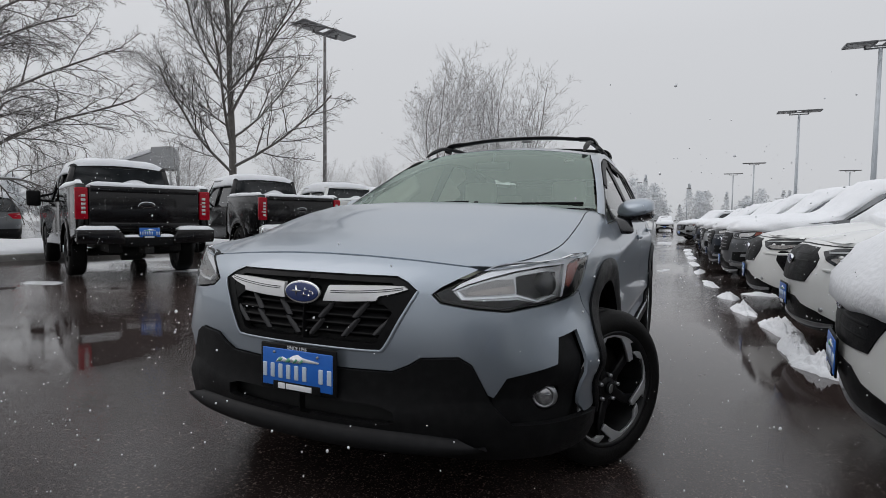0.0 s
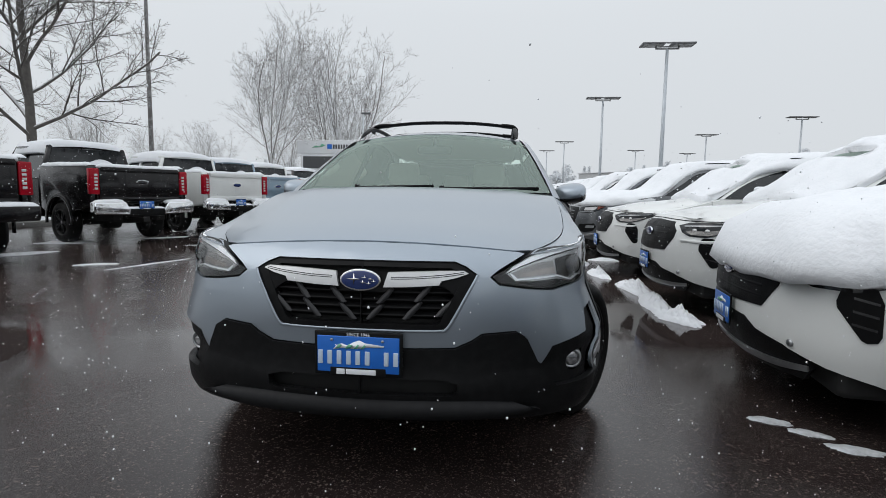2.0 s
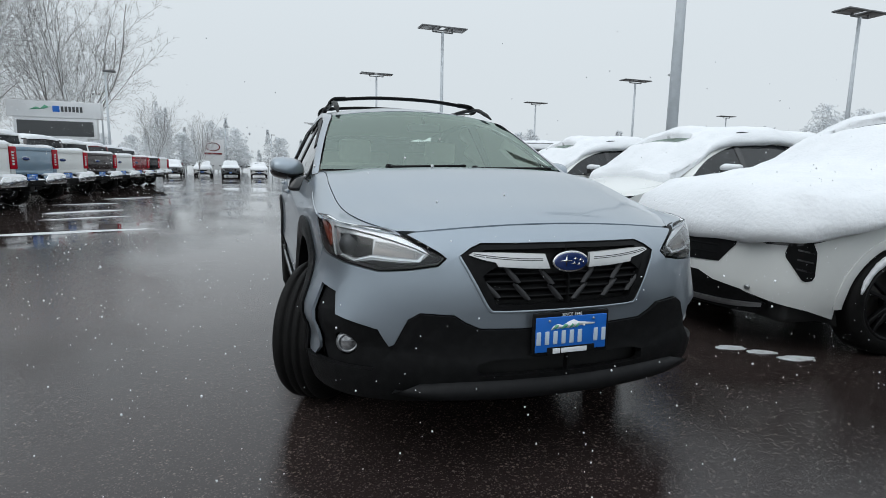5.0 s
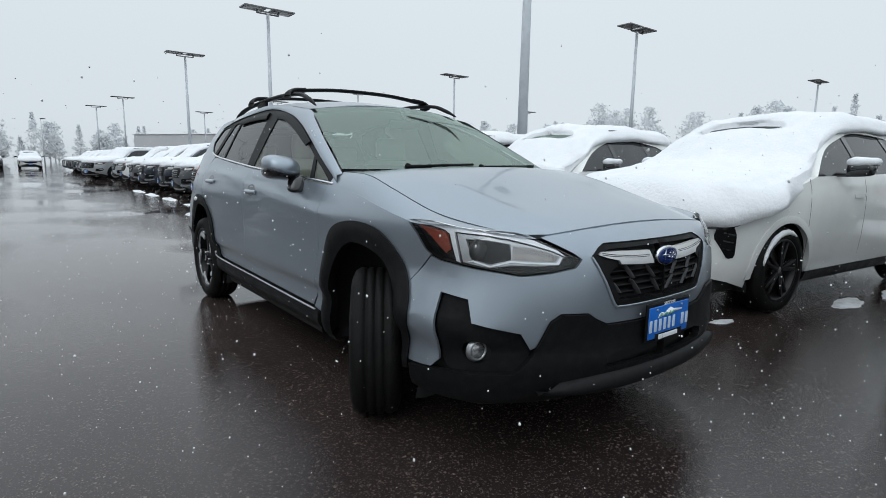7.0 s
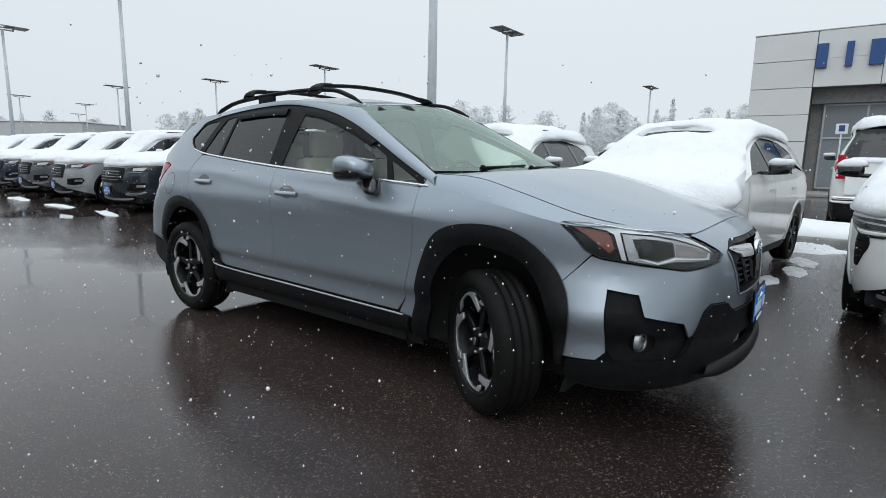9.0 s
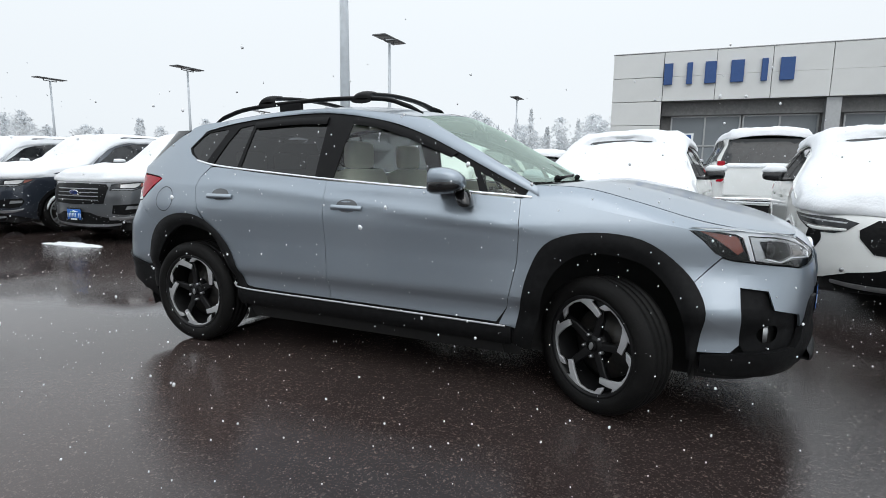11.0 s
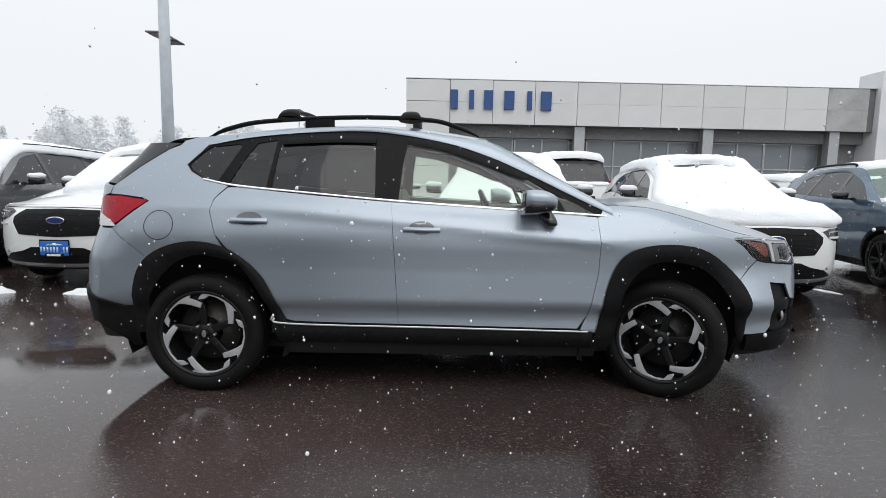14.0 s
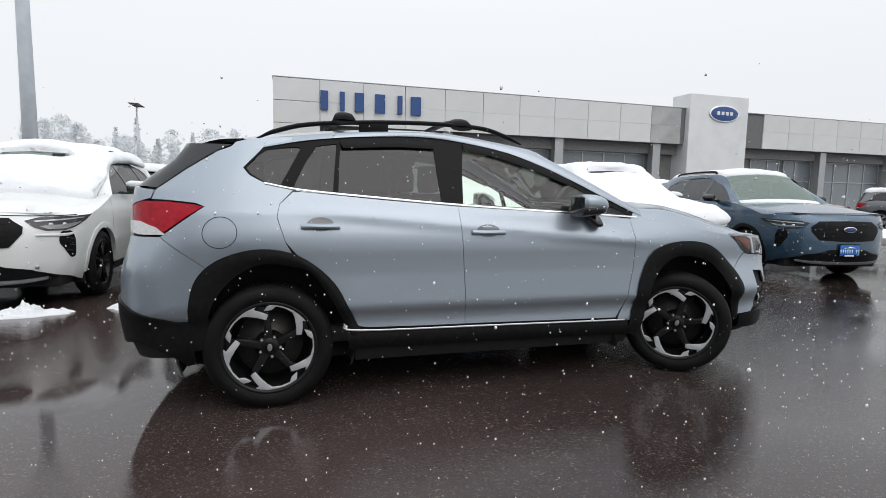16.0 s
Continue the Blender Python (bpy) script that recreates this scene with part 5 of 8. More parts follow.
for x0 in (-0.40, 0.0, 0.40):
    box(bm, (x0 - 0.12, 1.18, 1.16), (x0 + 0.12, 1.27, 1.31), 0.03)
part("rear_seat", bm, M_FABRIC, car)
bm = bmesh.new()
wm = pose(0.36, -0.42, 1.02, 68)
for k in range(28):
    a, b = 2 * math.pi * k / 28, 2 * math.pi * (k + 1) / 28
    cyl(bm, wm @ Vector((0.185 * math.cos(a), 0.185 * math.sin(a), 0)), wm @ Vector((0.185 * math.cos(b), 0.185 * math.sin(b), 0)), 0.016, None, 8, False)
cyl(bm, wm @ Vector((0, 0, -0.02)), wm @ Vector((0, 0, 0.02)), 0.07, 0.06, 16)
for a in (0, 180, 270):
    cyl(bm, wm @ Vector((0, 0, 0)), wm @ Vector((0.18 * math.cos(radians(a)), 0.18 * math.sin(radians(a)), 0)), 0.02, 0.014, 8)
part("steering_wheel", bm, M_DASH, car)
bm = bmesh.new()
box(bm, (-0.12, -0.44, 1.405), (0.12, -0.40, 1.465), 0.02)
cyl(bm, (0, -0.42, 1.46), (0, -0.38, 1.52), 0.012, None, 8)
part("rear_view_mirror", bm, M_DASH, car)

# roof bars
for y0 in (0.16, 0.90):
    bar = new("roof_bar")
    bar.parent = car
    bm = bmesh.new()
    c = spline([(-0.50, y0, 1.668), (-0.25, y0 - 0.01, 1.690), (0, y0 - 0.015, 1.695), (0.25, y0 - 0.01, 1.690), (0.50, y0, 1.668)], 20)
    net(bm, np.array([[p + np.array((0, 0.036 * math.cos(a), 0.013 * math.sin(a))) for a in np.linspace(0, 2 * math.pi, 13)] for p in c]))
    part("bar", bm, M_PLASTIC, bar)
    for sd in (-1, 1):
        bm = bmesh.new()
        foot_ = spline([(sd * 0.580, y0, 1.618), (sd * 0.572, y0, 1.643), (sd * 0.535, y0, 1.665), (sd * 0.455, y0, 1.673)], 10)
        net(bm, np.array([[p + np.array((0.008 * sd * abs(math.cos(a)), (0.074 - 0.0032 * k) * math.cos(a), 0.017 * math.sin(a))) for a in np.linspace(0, 2 * math.pi, 13)] for k, p in enumerate(foot_)]))
        part("bar_foot", bm, M_PLASTIC, bar)


# ---- the ground ----
bm = bmesh.new()
bmesh.ops.create_grid(bm, x_segments=40, y_segments=40, size=900)
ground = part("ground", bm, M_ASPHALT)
tagged(ground, "wet dark asphalt lot with shallow puddles", "ground", kind="structure")


# ---- parked cars ----
from mathutils.bvhtree import BVHTree


def suv_shell(length, width, nose, belt, boxy):
    """A tall wagon's skin: nose at -length / 2, tail at length / 2."""
    h, w = length / 2, width / 2
    return Shell(
        [(0, -h), (0.25 * w, -h + 0.01), (0.5 * w, -h + 0.06), (0.72 * w, -h + 0.16), (0.86 * w, -h + 0.30), (0.94 * w, -h + 0.50), (0.975 * w, -h + 0.75), (w, -h + 1.3), (w, -0.4), (w, 0.8), (0.985 * w, h - 0.7), (0.93 * w, h - 0.25), (0.78 * w, h - 0.07), (0.4 * w, h - 0.01), (0, h)],
        [(0.15, -0.14), (0.3, -0.04), (0.42, 0), (0.6, -0.005), (nose - 0.3, -0.008), (nose - 0.18, -0.03), (nose - 0.08, -0.08), (nose, -0.19), (nose + 0.3, -0.6)],
        [(0.15, -0.12), (0.28, -0.05), (0.42, -0.015), (0.6, 0), (0.8, 0.005), (belt - 0.12, 0.0), (belt, -0.03), (belt + 0.2, -0.12 - 0.02 * (1 - boxy)), (belt + 0.45, -0.24 - 0.05 * (1 - boxy)), (belt + 0.6, -0.34)],
        [(0.2, -0.12), (0.4, 0), (0.8, 0), (belt, -0.06), (belt + 0.3, -0.2 - 0.15 * (1 - boxy)), (belt + 0.5, -0.36 - 0.2 * (1 - boxy)), (belt + 0.7, -0.6)],
    )


def snow_sheet(name, p, depth, label, parent_pose, group="", rough=0.03, skirt=1.0, taper=0):
    """A blanket of snow over a net of points: thick in the middle, rounded off at the rim."""
    n, m = p.shape[:2]
    bm = bmesh.new()
    top, low = [], []
    du, dv = np.gradient(p, axis=0), np.gradient(p, axis=1)
    nrm = np.cross(dv, du)
    nrm *= np.where(nrm[:, :, 2:3] < 0, -1, 1) / np.maximum(np.linalg.norm(nrm, axis=2, keepdims=True), 1e-9)
    seed = random.random() * 50
    for i in range(n):
        a, b = [], []
        for j in range(m):
            e = min(i, n - 1 - i, j, m - 1 - j) / 2.2
            k = math.sqrt(max(0.0, 1 - (1 - min(1, e)) ** 2)) * 0.92 + 0.08
            if taper:
                k *= 0.4 + 0.6 * min(1, i / taper)
            c = Vector(p[i, j])
            wob = noise.noise(c * 2.1 + Vector((seed, 0, 0))) * rough + noise.noise(c * 7 + Vector((seed, 3, 0))) * rough * 0.5 + noise.noise(c * 19 + Vector((seed, 5, 0))) * rough * 0.3
            d = nrm[i, j] * 0.6 + np.array((0, 0, 0.5))
            rim = 1 if 0 < i < n - 1 and 0 < j < m - 1 else 0
            a.append(bm.verts.new(c + Vector(d) * (depth * k + wob * rim)))
            b.append(bm.verts.new(c - Vector(d) * 0.004 + Vector((0, 0, 0 if rim else -0.03 + 1.2 * wob * skirt))))
        top.append(a)
        low.append(b)
    for i in range(n - 1):
        for j in range(m - 1):
            bm.faces.new((top[i][j], top[i][j + 1], top[i + 1][j + 1], top[i + 1][j]))
            bm.faces.new((low[i][j], low[i + 1][j], low[i + 1][j + 1], low[i][j + 1]))
    rim = [(i, 0) for i in range(n)] + [(n - 1, j) for j in range(1, m)] + [(i, m - 1) for i in range(n - 2, -1, -1)] + [(0, j) for j in range(m - 2, 0, -1)]
    for (i, j), (k, q) in zip(rim, rim[1:] + rim[:1]):
        bm.faces.new((top[i][j], low[i][j], low[k][q], top[k][q]))
    ob = part(name, bm, M_SNOW)
    ob.matrix_world = parent_pose
    return tagged(ob, label, "snow", group)


def drape(ob, at, w, h, nose, roof_x, foot_y, head_y, tail_y, boxy, depth, words, bare=False, droop=0.25):
    """Snow that has settled on the bonnet, screen and roof of a car: the height of its skin, softened, the depth of snow on top, and a rim that clings to the skin below."""
    vs, fs = [], []
    for c in ob.children:
        if c.type == "MESH" and not c.name.startswith(("door_mirror", "roof_rail", "badge", "underbody")):
            k0 = len(vs)
            vs += [c.matrix_basis @ v.co for v in c.data.vertices]
            fs += [[k0 + q for q in p.vertices] for p in c.data.polygons]
    skin = BVHTree.FromPolygons(vs, fs)
    xs = np.arange(-w, w + 0.001, w / 14)
    ys = np.arange(-h - 0.02, tail_y + 0.06, 0.070)
    z = np.full((len(ys), len(xs)), np.nan)
    seed = Vector((random.random() * 50, 0, 0))
    for i, y in enumerate(ys):
        f = min(1, max(0, (y - foot_y + 0.12) / (head_y - foot_y)))
        half = (0.985 * w) * (1 - f) + (roof_x + 0.08) * f
        if bare:
            half = min(half, 0.86 * w)
            if y < foot_y - 0.22:
                continue
        for j, x in enumerate(xs):
            ragged = 0.02 * noise.noise(Vector((x * 4, y * 4, 2)) + seed)
            if boxy < 0.5 and abs(y - head_y + 0.10 + 0.06 * (1 - (x / roof_x) ** 2)) < 0.044 and -0.80 * roof_x < x < 0.60 * roof_x + 2 * ragged:
                continue
            if abs(x) > half + ragged:
                continue
            hit = skin.ray_cast(Vector((float(x), float(y), 3)), Vector((0, 0, -1)))[0]
            if hit is not None and hit.z > nose - 0.10:
                z[i, j] = hit.z
    for _ in range(3):
        pad = np.pad(z, 1, constant_values=np.nan)
        near = np.stack([pad[1 + a : 1 + a + z.shape[0], 1 + b : 1 + b + z.shape[1]] for a in (-1, 0, 1) for b in (-1, 0, 1)])
        got = ~np.isnan(near)
        mean = np.where(got, near, 0).sum(0) / np.maximum(got.sum(0), 1)
        z = np.where(np.isnan(z), np.nan, np.maximum(z, mean))
    solid = ~np.isnan(z)
    deep = np.zeros(z.shape)
    level = solid.copy()
    for _ in range(3):
        deep += level
        pad = np.pad(level, 1)
        level = level & pad[:-2, 1:-1] & pad[2:, 1:-1] & pad[1:-1, :-2] & pad[1:-1, 2:]
    rim = np.array((0, 0.42, 0.80, 1.0))[deep.astype(int)]
    bm = bmesh.new()
    top = {}
    for i, y in enumerate(ys):
        for j, x in enumerate(xs):
            if solid[i, j]:
                c = Vector((float(x), float(y), float(z[i, j])))
                wob = noise.noise(c * 2.1 + seed) * 0.035 + noise.noise(c * 7 + seed) * 0.018 + noise.noise(c * 17 + seed) * 0.010
                top[i, j] = bm.verts.new(c + Vector((0, 0, depth * 0.85 * rim[i, j] + wob * (0.35 + 0.65 * rim[i, j]) + 0.012)))
    for i, j in list(top):
        ring = [(i, j), (i, j + 1), (i + 1, j + 1), (i + 1, j)]
        if all(q in top for q in ring):
            bm.faces.new([top[q] for q in ring])
    bmesh.ops.delete(bm, geom=[v for v in bm.verts if not v.link_faces], context="VERTS")
    edges = [e for e in bm.edges if e.is_boundary]
    border = {v for e in edges for v in e.verts}
    beside = {v: [e.other_vert(v) for e in v.link_edges if e.is_boundary] for v in border}
    for _ in range(4):
        moved = {v: (v.co + sum((q.co for q in beside[v]), Vector())) / (1 + len(beside[v])) for v in border}
        for v, c in moved.items():
            v.co = c
    # the rim, row by row down the skin
    start = {v: v.co.z for v in border}
    now = {v: v for v in border}
    rows = ((0.40, 0.098), (0.72, 0.106), (0.92, 0.066), (1.0, 0.006))
    for share, thick in rows:
        nxt = {}
        for v in border:
            c = now[v].co
            y = c.y
            g = min(1, max(0, (y + h - 0.30) / 0.75))
            low = (nose - droop) * (1 - g) + (start[v] - 0.13) * g
            low += 0.028 * noise.noise(Vector((c.x * 5, c.y * 5, 1)) + seed) + 0.014 * noise.noise(Vector((c.x * 19, c.y * 19, 1)) + seed)
            if y > foot_y:
                low = start[v] - 0.10 + 0.03 * noise.noise(Vector((c.x * 5, c.y * 5, 1)) + seed)
            p = Vector((c.x, c.y, start[v] + (min(low, start[v] - 0.04) - start[v]) * share))
            q, nrm, _k, _d = skin.find_nearest(p)
            if nrm.dot(q - Vector((0, q.y * 0.8, 0.4))) < 0:
                nrm = -nrm
            t = thick * (0.35 + 2.6 * droop if droop < 0.25 else 1.0) * (1 + 0.5 * noise.noise(c * 8 + seed)) * (1.0 if y < foot_y else 0.7)
            if y < -h + 0.85 and abs(c.x) > 0.55 * w:
                t *= 1.4
            spot = q + nrm * t if (q - p).length < 0.12 else p
            nxt[v] = spot * 0.75 + p * 0.25
        for _ in range(2):
            nxt = {v: (nxt[v] * 2 + sum((nxt[q] for q in beside[v]), Vector())) / (2 + len(beside[v])) for v in border}
        made = {v: bm.verts.new(c) for v, c in nxt.items()}
        for e in edges:
            a, b = e.verts
            bm.faces.new((now[a], now[b], made[b], made[a]))
        now = made
    bmesh.ops.recalc_face_normals(bm, faces=bm.faces)
    cover = part("snow_cover", bm, M_SNOW)
    cover.matrix_world = at
    return tagged(cover, words, "snow", "snow on cars")


def mirror_snow(x, y, z, seed, at):
    """A loaf of snow on a door mirror."""
    bm = bmesh.new()
    for v in bmesh.ops.create_uvsphere(bm, u_segments=16, v_segments=9, radius=1)["verts"]:
        q = [math.copysign(abs(c) ** 0.7, c) for c in v.co]
        lump = 1 + 0.22 * noise.noise(Vector((q[0] * 1.6, q[1] * 1.3, q[2] + seed)))
        v.co = (x + 0.118 * q[0] * lump, y + 0.072 * q[1] * lump, z + (0.055 if q[2] > 0 else 0.022) * q[2] * lump)
    ob = part("mirror_snow", bm, M_SNOW)
    ob.matrix_world = at
    return tagged(ob, "cap of snow on a car's door mirror", "snow", "snow on mirrors")


def parked_suv(paint, words, at, length=4.60, width=1.88, roof=1.66, nose=1.02, belt=1.12, boxy=0.0, wheel_style="slim", look_="shield", snow="full", depth=0.13, droop=0.25, group="parked cars"):
    """A parked sport utility car, with its blanket of snow as a thing of its own. Returns both."""
    sh = suv_shell(length, width, nose, belt, boxy)
    h, w = length / 2, width / 2
    fw, rw, ax, rad = -h + 1.0, h - 0.98, 0.36, 0.36
    ob = thing("parked_suv", words, "car", group)
    mirrors = []
    nz = nose - (0.0 if snow == "bare_bonnet" else 0.075)
    Yc, Xc = sh.uy, sh.ux
    lip_y = sh.at(0, nose)[1]
    hx = 0.80 * w
    foot_y, head_y = -h + 1.42 + 0.12 * boxy, -h + 2.05 + 0.02 * boxy
    tail_y = h - 0.62 + 0.30 * boxy
    roof_x = w - 0.30
    frame_low = [(foot_y + 0.02, belt + 0.02), (foot_y + 0.9, belt + 0.035), (0.6, belt + 0.05), (h - 0.95 + 0.2 * boxy, belt + 0.09)]
    frame_top = [(foot_y + 0.02, belt + 0.02), (foot_y + 0.36, belt + 0.24), (head_y + 0.12, roof - 0.16), (0.3, roof - 0.09), (h - 1.25 + 0.2 * boxy, roof - 0.13), (h - 0.85 + 0.25 * boxy, roof - 0.24)]
    for sd in (-1, 1):
        bm = bmesh.new()
        side = [(Yc(-h + 0.42), nose - 0.24), (Yc(-h + 0.40), 0.30)] + [(Yc(a), b) for a, b in arc(fw, ax, 0.43, 196, -8, 18)] + [(Yc(a), b) for a, b in ((fw + 0.5, 0.27), (rw - 0.5, 0.27))] + [(Yc(a), b) for a, b in arc(rw, ax, 0.43, 188, -14, 18)] + [(Yc(h - 0.40), 0.34), (sh.u[-1], 0.36), (sh.u[-1], belt), (Yc(h - 0.3), belt + 0.02)] + [(Yc(a), b) for a, b in spline(frame_low, 12).tolist()[::-1]] + [(Yc(-h + 0.95), nose + 0.035), (Yc(-h + 0.62), nose - 0.05)]
        sh.patch(bm, side, side=sd, du=0.12, dz=0.09, gap=0, flange=0.03)
        part("body_side", bm, paint, ob)
        # nose skin with openings filled by lamp, grille and intake
        bm = bmesh.new()
        sh.patch(bm, [(0, nose), (0, 0.40), (Xc(0.62 * w), 0.40), (Xc(0.80 * w), 0.34), (Yc(-h + 0.40), 0.30), (Yc(-h + 0.42), nose - 0.24), (Yc(-h + 0.62), nose - 0.05), (Yc(-h + 0.45), nose - 0.042), (Xc(0.82 * w), nose - 0.030), (Xc(0.72 * w), nose - 0.02), (Xc(0.4 * w), nose - 0.005)], side=sd, du=0.08, dz=0.07, gap=0, flange=0.02)
        part("front_bumper", bm, paint, ob)
        bm = bmesh.new()
        if look_ == "shield":
            gr = [(0, nz - 0.040), (Xc(0.46 * w), nz - 0.052), (Xc(0.575 * w), nz - 0.135), (Xc(0.565 * w), nz - 0.20), (Xc(0.46 * w), nz - 0.325), (0, nz - 0.345)]
        else:
            gr = [(0, nose - 0.10), (Xc(0.56 * w), nose - 0.11), (Xc(0.60 * w), nose - 0.16), (Xc(0.53 * w), nose - 0.40), (0, nose - 0.42)]
        sh.patch(bm, gr, off=0.006, side=sd, gap=0, flange=0.02)
        grl = part("grille", bm, M_PLASTIC, ob)
        for k in range(4):
            z0 = nz - 0.115 - 0.055 * k
            bm = bmesh.new()
            sh.band(bm, [(0, z0), (Xc(0.45 * w), z0)], [(0, z0 + 0.016), (Xc(0.45 * w), z0 + 0.016)], 0.005, sd, 8, 2, 0.006, 0.003)
            part("grille_bar", bm, M_SATIN if look_ == "shield" else M_GREYALLOY, grl)
        bm = bmesh.new()
        if look_ == "shield":
            sh.patch(bm, [(Xc(0.585 * w), nz - 0.080), (Xc(0.66 * w), nz - 0.145), (Xc(0.74 * w), nz - 0.175), (Xc(0.86 * w), nz - 0.176), (Yc(-h + 0.40), nz - 0.150), (Yc(-h + 0.55), nz - 0.095), (Yc(-h + 0.70), nz - 0.030), (Yc(-h + 0.60), nz - 0.036), (Yc(-h + 0.45), nz - 0.040), (Xc(0.82 * w), nz - 0.042), (Xc(0.70 * w), nz - 0.050)], off=0.005, side=sd, gap=0, flange=0.015, du=0.06)
            hd = part("headlamp", bm, M_DARKGLASS, ob, "clear headlamp over a dark housing")
            bm = bmesh.new()
            sh.patch(bm, [(Xc(0.70 * w), nz - 0.135), (Xc(0.76 * w), nz - 0.160), (Xc(0.87 * w), nz - 0.160), (Yc(-h + 0.40), nz - 0.136), (Yc(-h + 0.50), nz - 0.098), (Yc(-h + 0.40), nz - 0.105), (Xc(0.86 * w), nz - 0.120), (Xc(0.74 * w), nz - 0.122)], off=0.008, side=sd, gap=0, flange=0.0, du=0.06)
            part("lamp_lens", bm, M_LAMPCLEAR, hd, "grey ribbed lamp lens")
            bm = bmesh.new()
            sh.patch(bm, [(Xc(0.66 * w), nz - 0.078), (Xc(0.84 * w), nz - 0.066), (Yc(-h + 0.56), nz - 0.052), (Yc(-h + 0.52), nz - 0.064), (Xc(0.86 * w), nz - 0.078), (Xc(0.67 * w), nz - 0.090)], off=0.009, side=sd, gap=0, flange=0.0, du=0.06)
            part("lamp_blade", bm, M_GREYALLOY, hd)
            for x0 in (0.78, 0.86) if snow != "full" else ():
                bm = bmesh.new()
                oval(bm, look(sh.at(Xc(x0 * w), nz - 0.118, 0.004, sd), sh.at(Xc(x0 * w), nz - 0.118, 0.2, sd)) @ pose(0, 0, -0.004), 0.022, 0.018, 0.006, 14, 0.002)
                part("lamp_bowl", bm, M_CLEARLENS, hd)
            # dark shut line under the bonnet's lip
            bm = bmesh.new()
            sh.band(bm, [(0, nose - 0.030), (Xc(0.46 * w), nose - 0.036), (Xc(0.72 * w), nose - 0.040), (Yc(-h + 0.45), nose - 0.034)], [(0, nose - 0.022), (Xc(0.46 * w), nose - 0.028), (Xc(0.72 * w), nose - 0.032), (Yc(-h + 0.45), nose - 0.026)], 0.002, sd, 20, 1, 0.0)
            part("bonnet_gap", bm, M_DARK, ob)
            # crease of the bumper under the lamp
            bm = bmesh.new()
            sh.band(bm, [(Xc(0.66 * w), nose - 0.225), (Xc(0.86 * w), nose - 0.232), (Yc(-h + 0.38), nose - 0.215)], [(Xc(0.66 * w), nose - 0.205), (Xc(0.86 * w), nose - 0.205), (Yc(-h + 0.38), nose - 0.195)], 0.010, sd, 14, 2, 0.012, 0.006)
            part("bumper_crease", bm, paint, ob)
        else:
            sh.patch(bm, [(Xc(0.62 * w), nose - 0.205), (Xc(0.86 * w), nose - 0.205), (Yc(-h + 0.42), nose - 0.170), (Yc(-h + 0.56), nose - 0.085), (Yc(-h + 0.40), nose - 0.075), (Xc(0.86 * w), nose - 0.085), (Xc(0.64 * w), nose - 0.110)], off=0.005, side=sd, gap=0, flange=0.015, du=0.06)
            hd = part("headlamp", bm, M_DARKGLASS, ob, "clear headlamp over a dark housing")
            for nm, pts, mm in (("lamp_lens", [(Xc(0.76 * w), nose - 0.165), (Xc(0.88 * w), nose - 0.160), (Yc(-h + 0.38), nose - 0.135), (Yc(-h + 0.42), nose - 0.090), (Xc(0.86 * w), nose - 0.100), (Xc(0.76 * w), nose - 0.115)], M_CLEARLENS), ("indicator", [(Yc(-h + 0.405), nose - 0.145), (Yc(-h + 0.435), nose - 0.135), (Yc(-h + 0.53), nose - 0.088), (Yc(-h + 0.42), nose - 0.088)], M_AMBER), ("lamp_blade", [(Xc(0.65 * w), nose - 0.195), (Xc(0.86 * w), nose - 0.195), (Yc(-h + 0.38), nose - 0.165), (Xc(0.87 * w), nose - 0.180), (Xc(0.66 * w), nose - 0.180)], M_GREYALLOY)):
                bm = bmesh.new()
                sh.patch(bm, pts, off=0.009, side=sd, gap=0, flange=0.0, du=0.06)
                part(nm, bm, mm, hd)
            bm = bmesh.new()
            sh.patch(bm, [(Xc(0.66 * w), 0.60), (Xc(0.84 * w), 0.615), (Yc(-h + 0.36), 0.625), (Yc(-h + 0.40), 0.565), (Yc(-h + 0.34), 0.48), (Xc(0.80 * w), 0.455), (Xc(0.64 * w), 0.47)], off=0.004, side=sd, gap=0, flange=0.015, du=0.06)
            part("bumper_recess", bm, M_PLASTIC, ob)
            bm = bmesh.new()
            sh.band(bm, [(Xc(0.60 * w), 0.375), (Xc(0.82 * w), 0.385), (Yc(-h + 0.36), 0.425)], [(Xc(0.60 * w), 0.42), (Xc(0.82 * w), 0.43), (Yc(-h + 0.38), 0.455)], 0.008, sd, 12, 2, 0.015, 0.006)
            part("bumper_strip", bm, M_GREYALLOY, ob, "silver strip round the bumper corner")
        bm = bmesh.new()
        vent = [(0.22, 0.535), (0.36, 0.545), (0.37, 0.585), (0.24, 0.585)] if look_ == "bars" else [(0.25, 0.645), (0.247, 0.675), (0.262, 0.745), (0.28, 0.762), (0.345, 0.762), (0.372, 0.745), (0.398, 0.68), (0.402, 0.53), (0.39, 0.502), (0.355, 0.495), (0.335, 0.505)]
        sh.patch(bm, [(Yc(-h + b), c) for b, c in vent], off=0.009 if look_ == "bars" else 0.005, side=sd, gap=0, flange=0.02, du=0.05)
        vt = part("side_vent" if look_ != "bars" else "fog_lamp", bm, M_SATIN if look_ != "bars" else M_GREYALLOY, ob)
        if look_ != "bars":
            for zc in (0.57, 0.63, 0.69):
                bm = bmesh.new()
                sh.band(bm, [(Yc(-h + 0.30), zc), (Yc(-h + 0.385), zc - 0.02)], [(Yc(-h + 0.30), zc + 0.012), (Yc(-h + 0.385), zc - 0.008)], 0.008, sd, 6, 1, 0.004, 0.0)
                part("vent_bar", bm, M_GLOSSBLACK, vt)
        bm = bmesh.new()
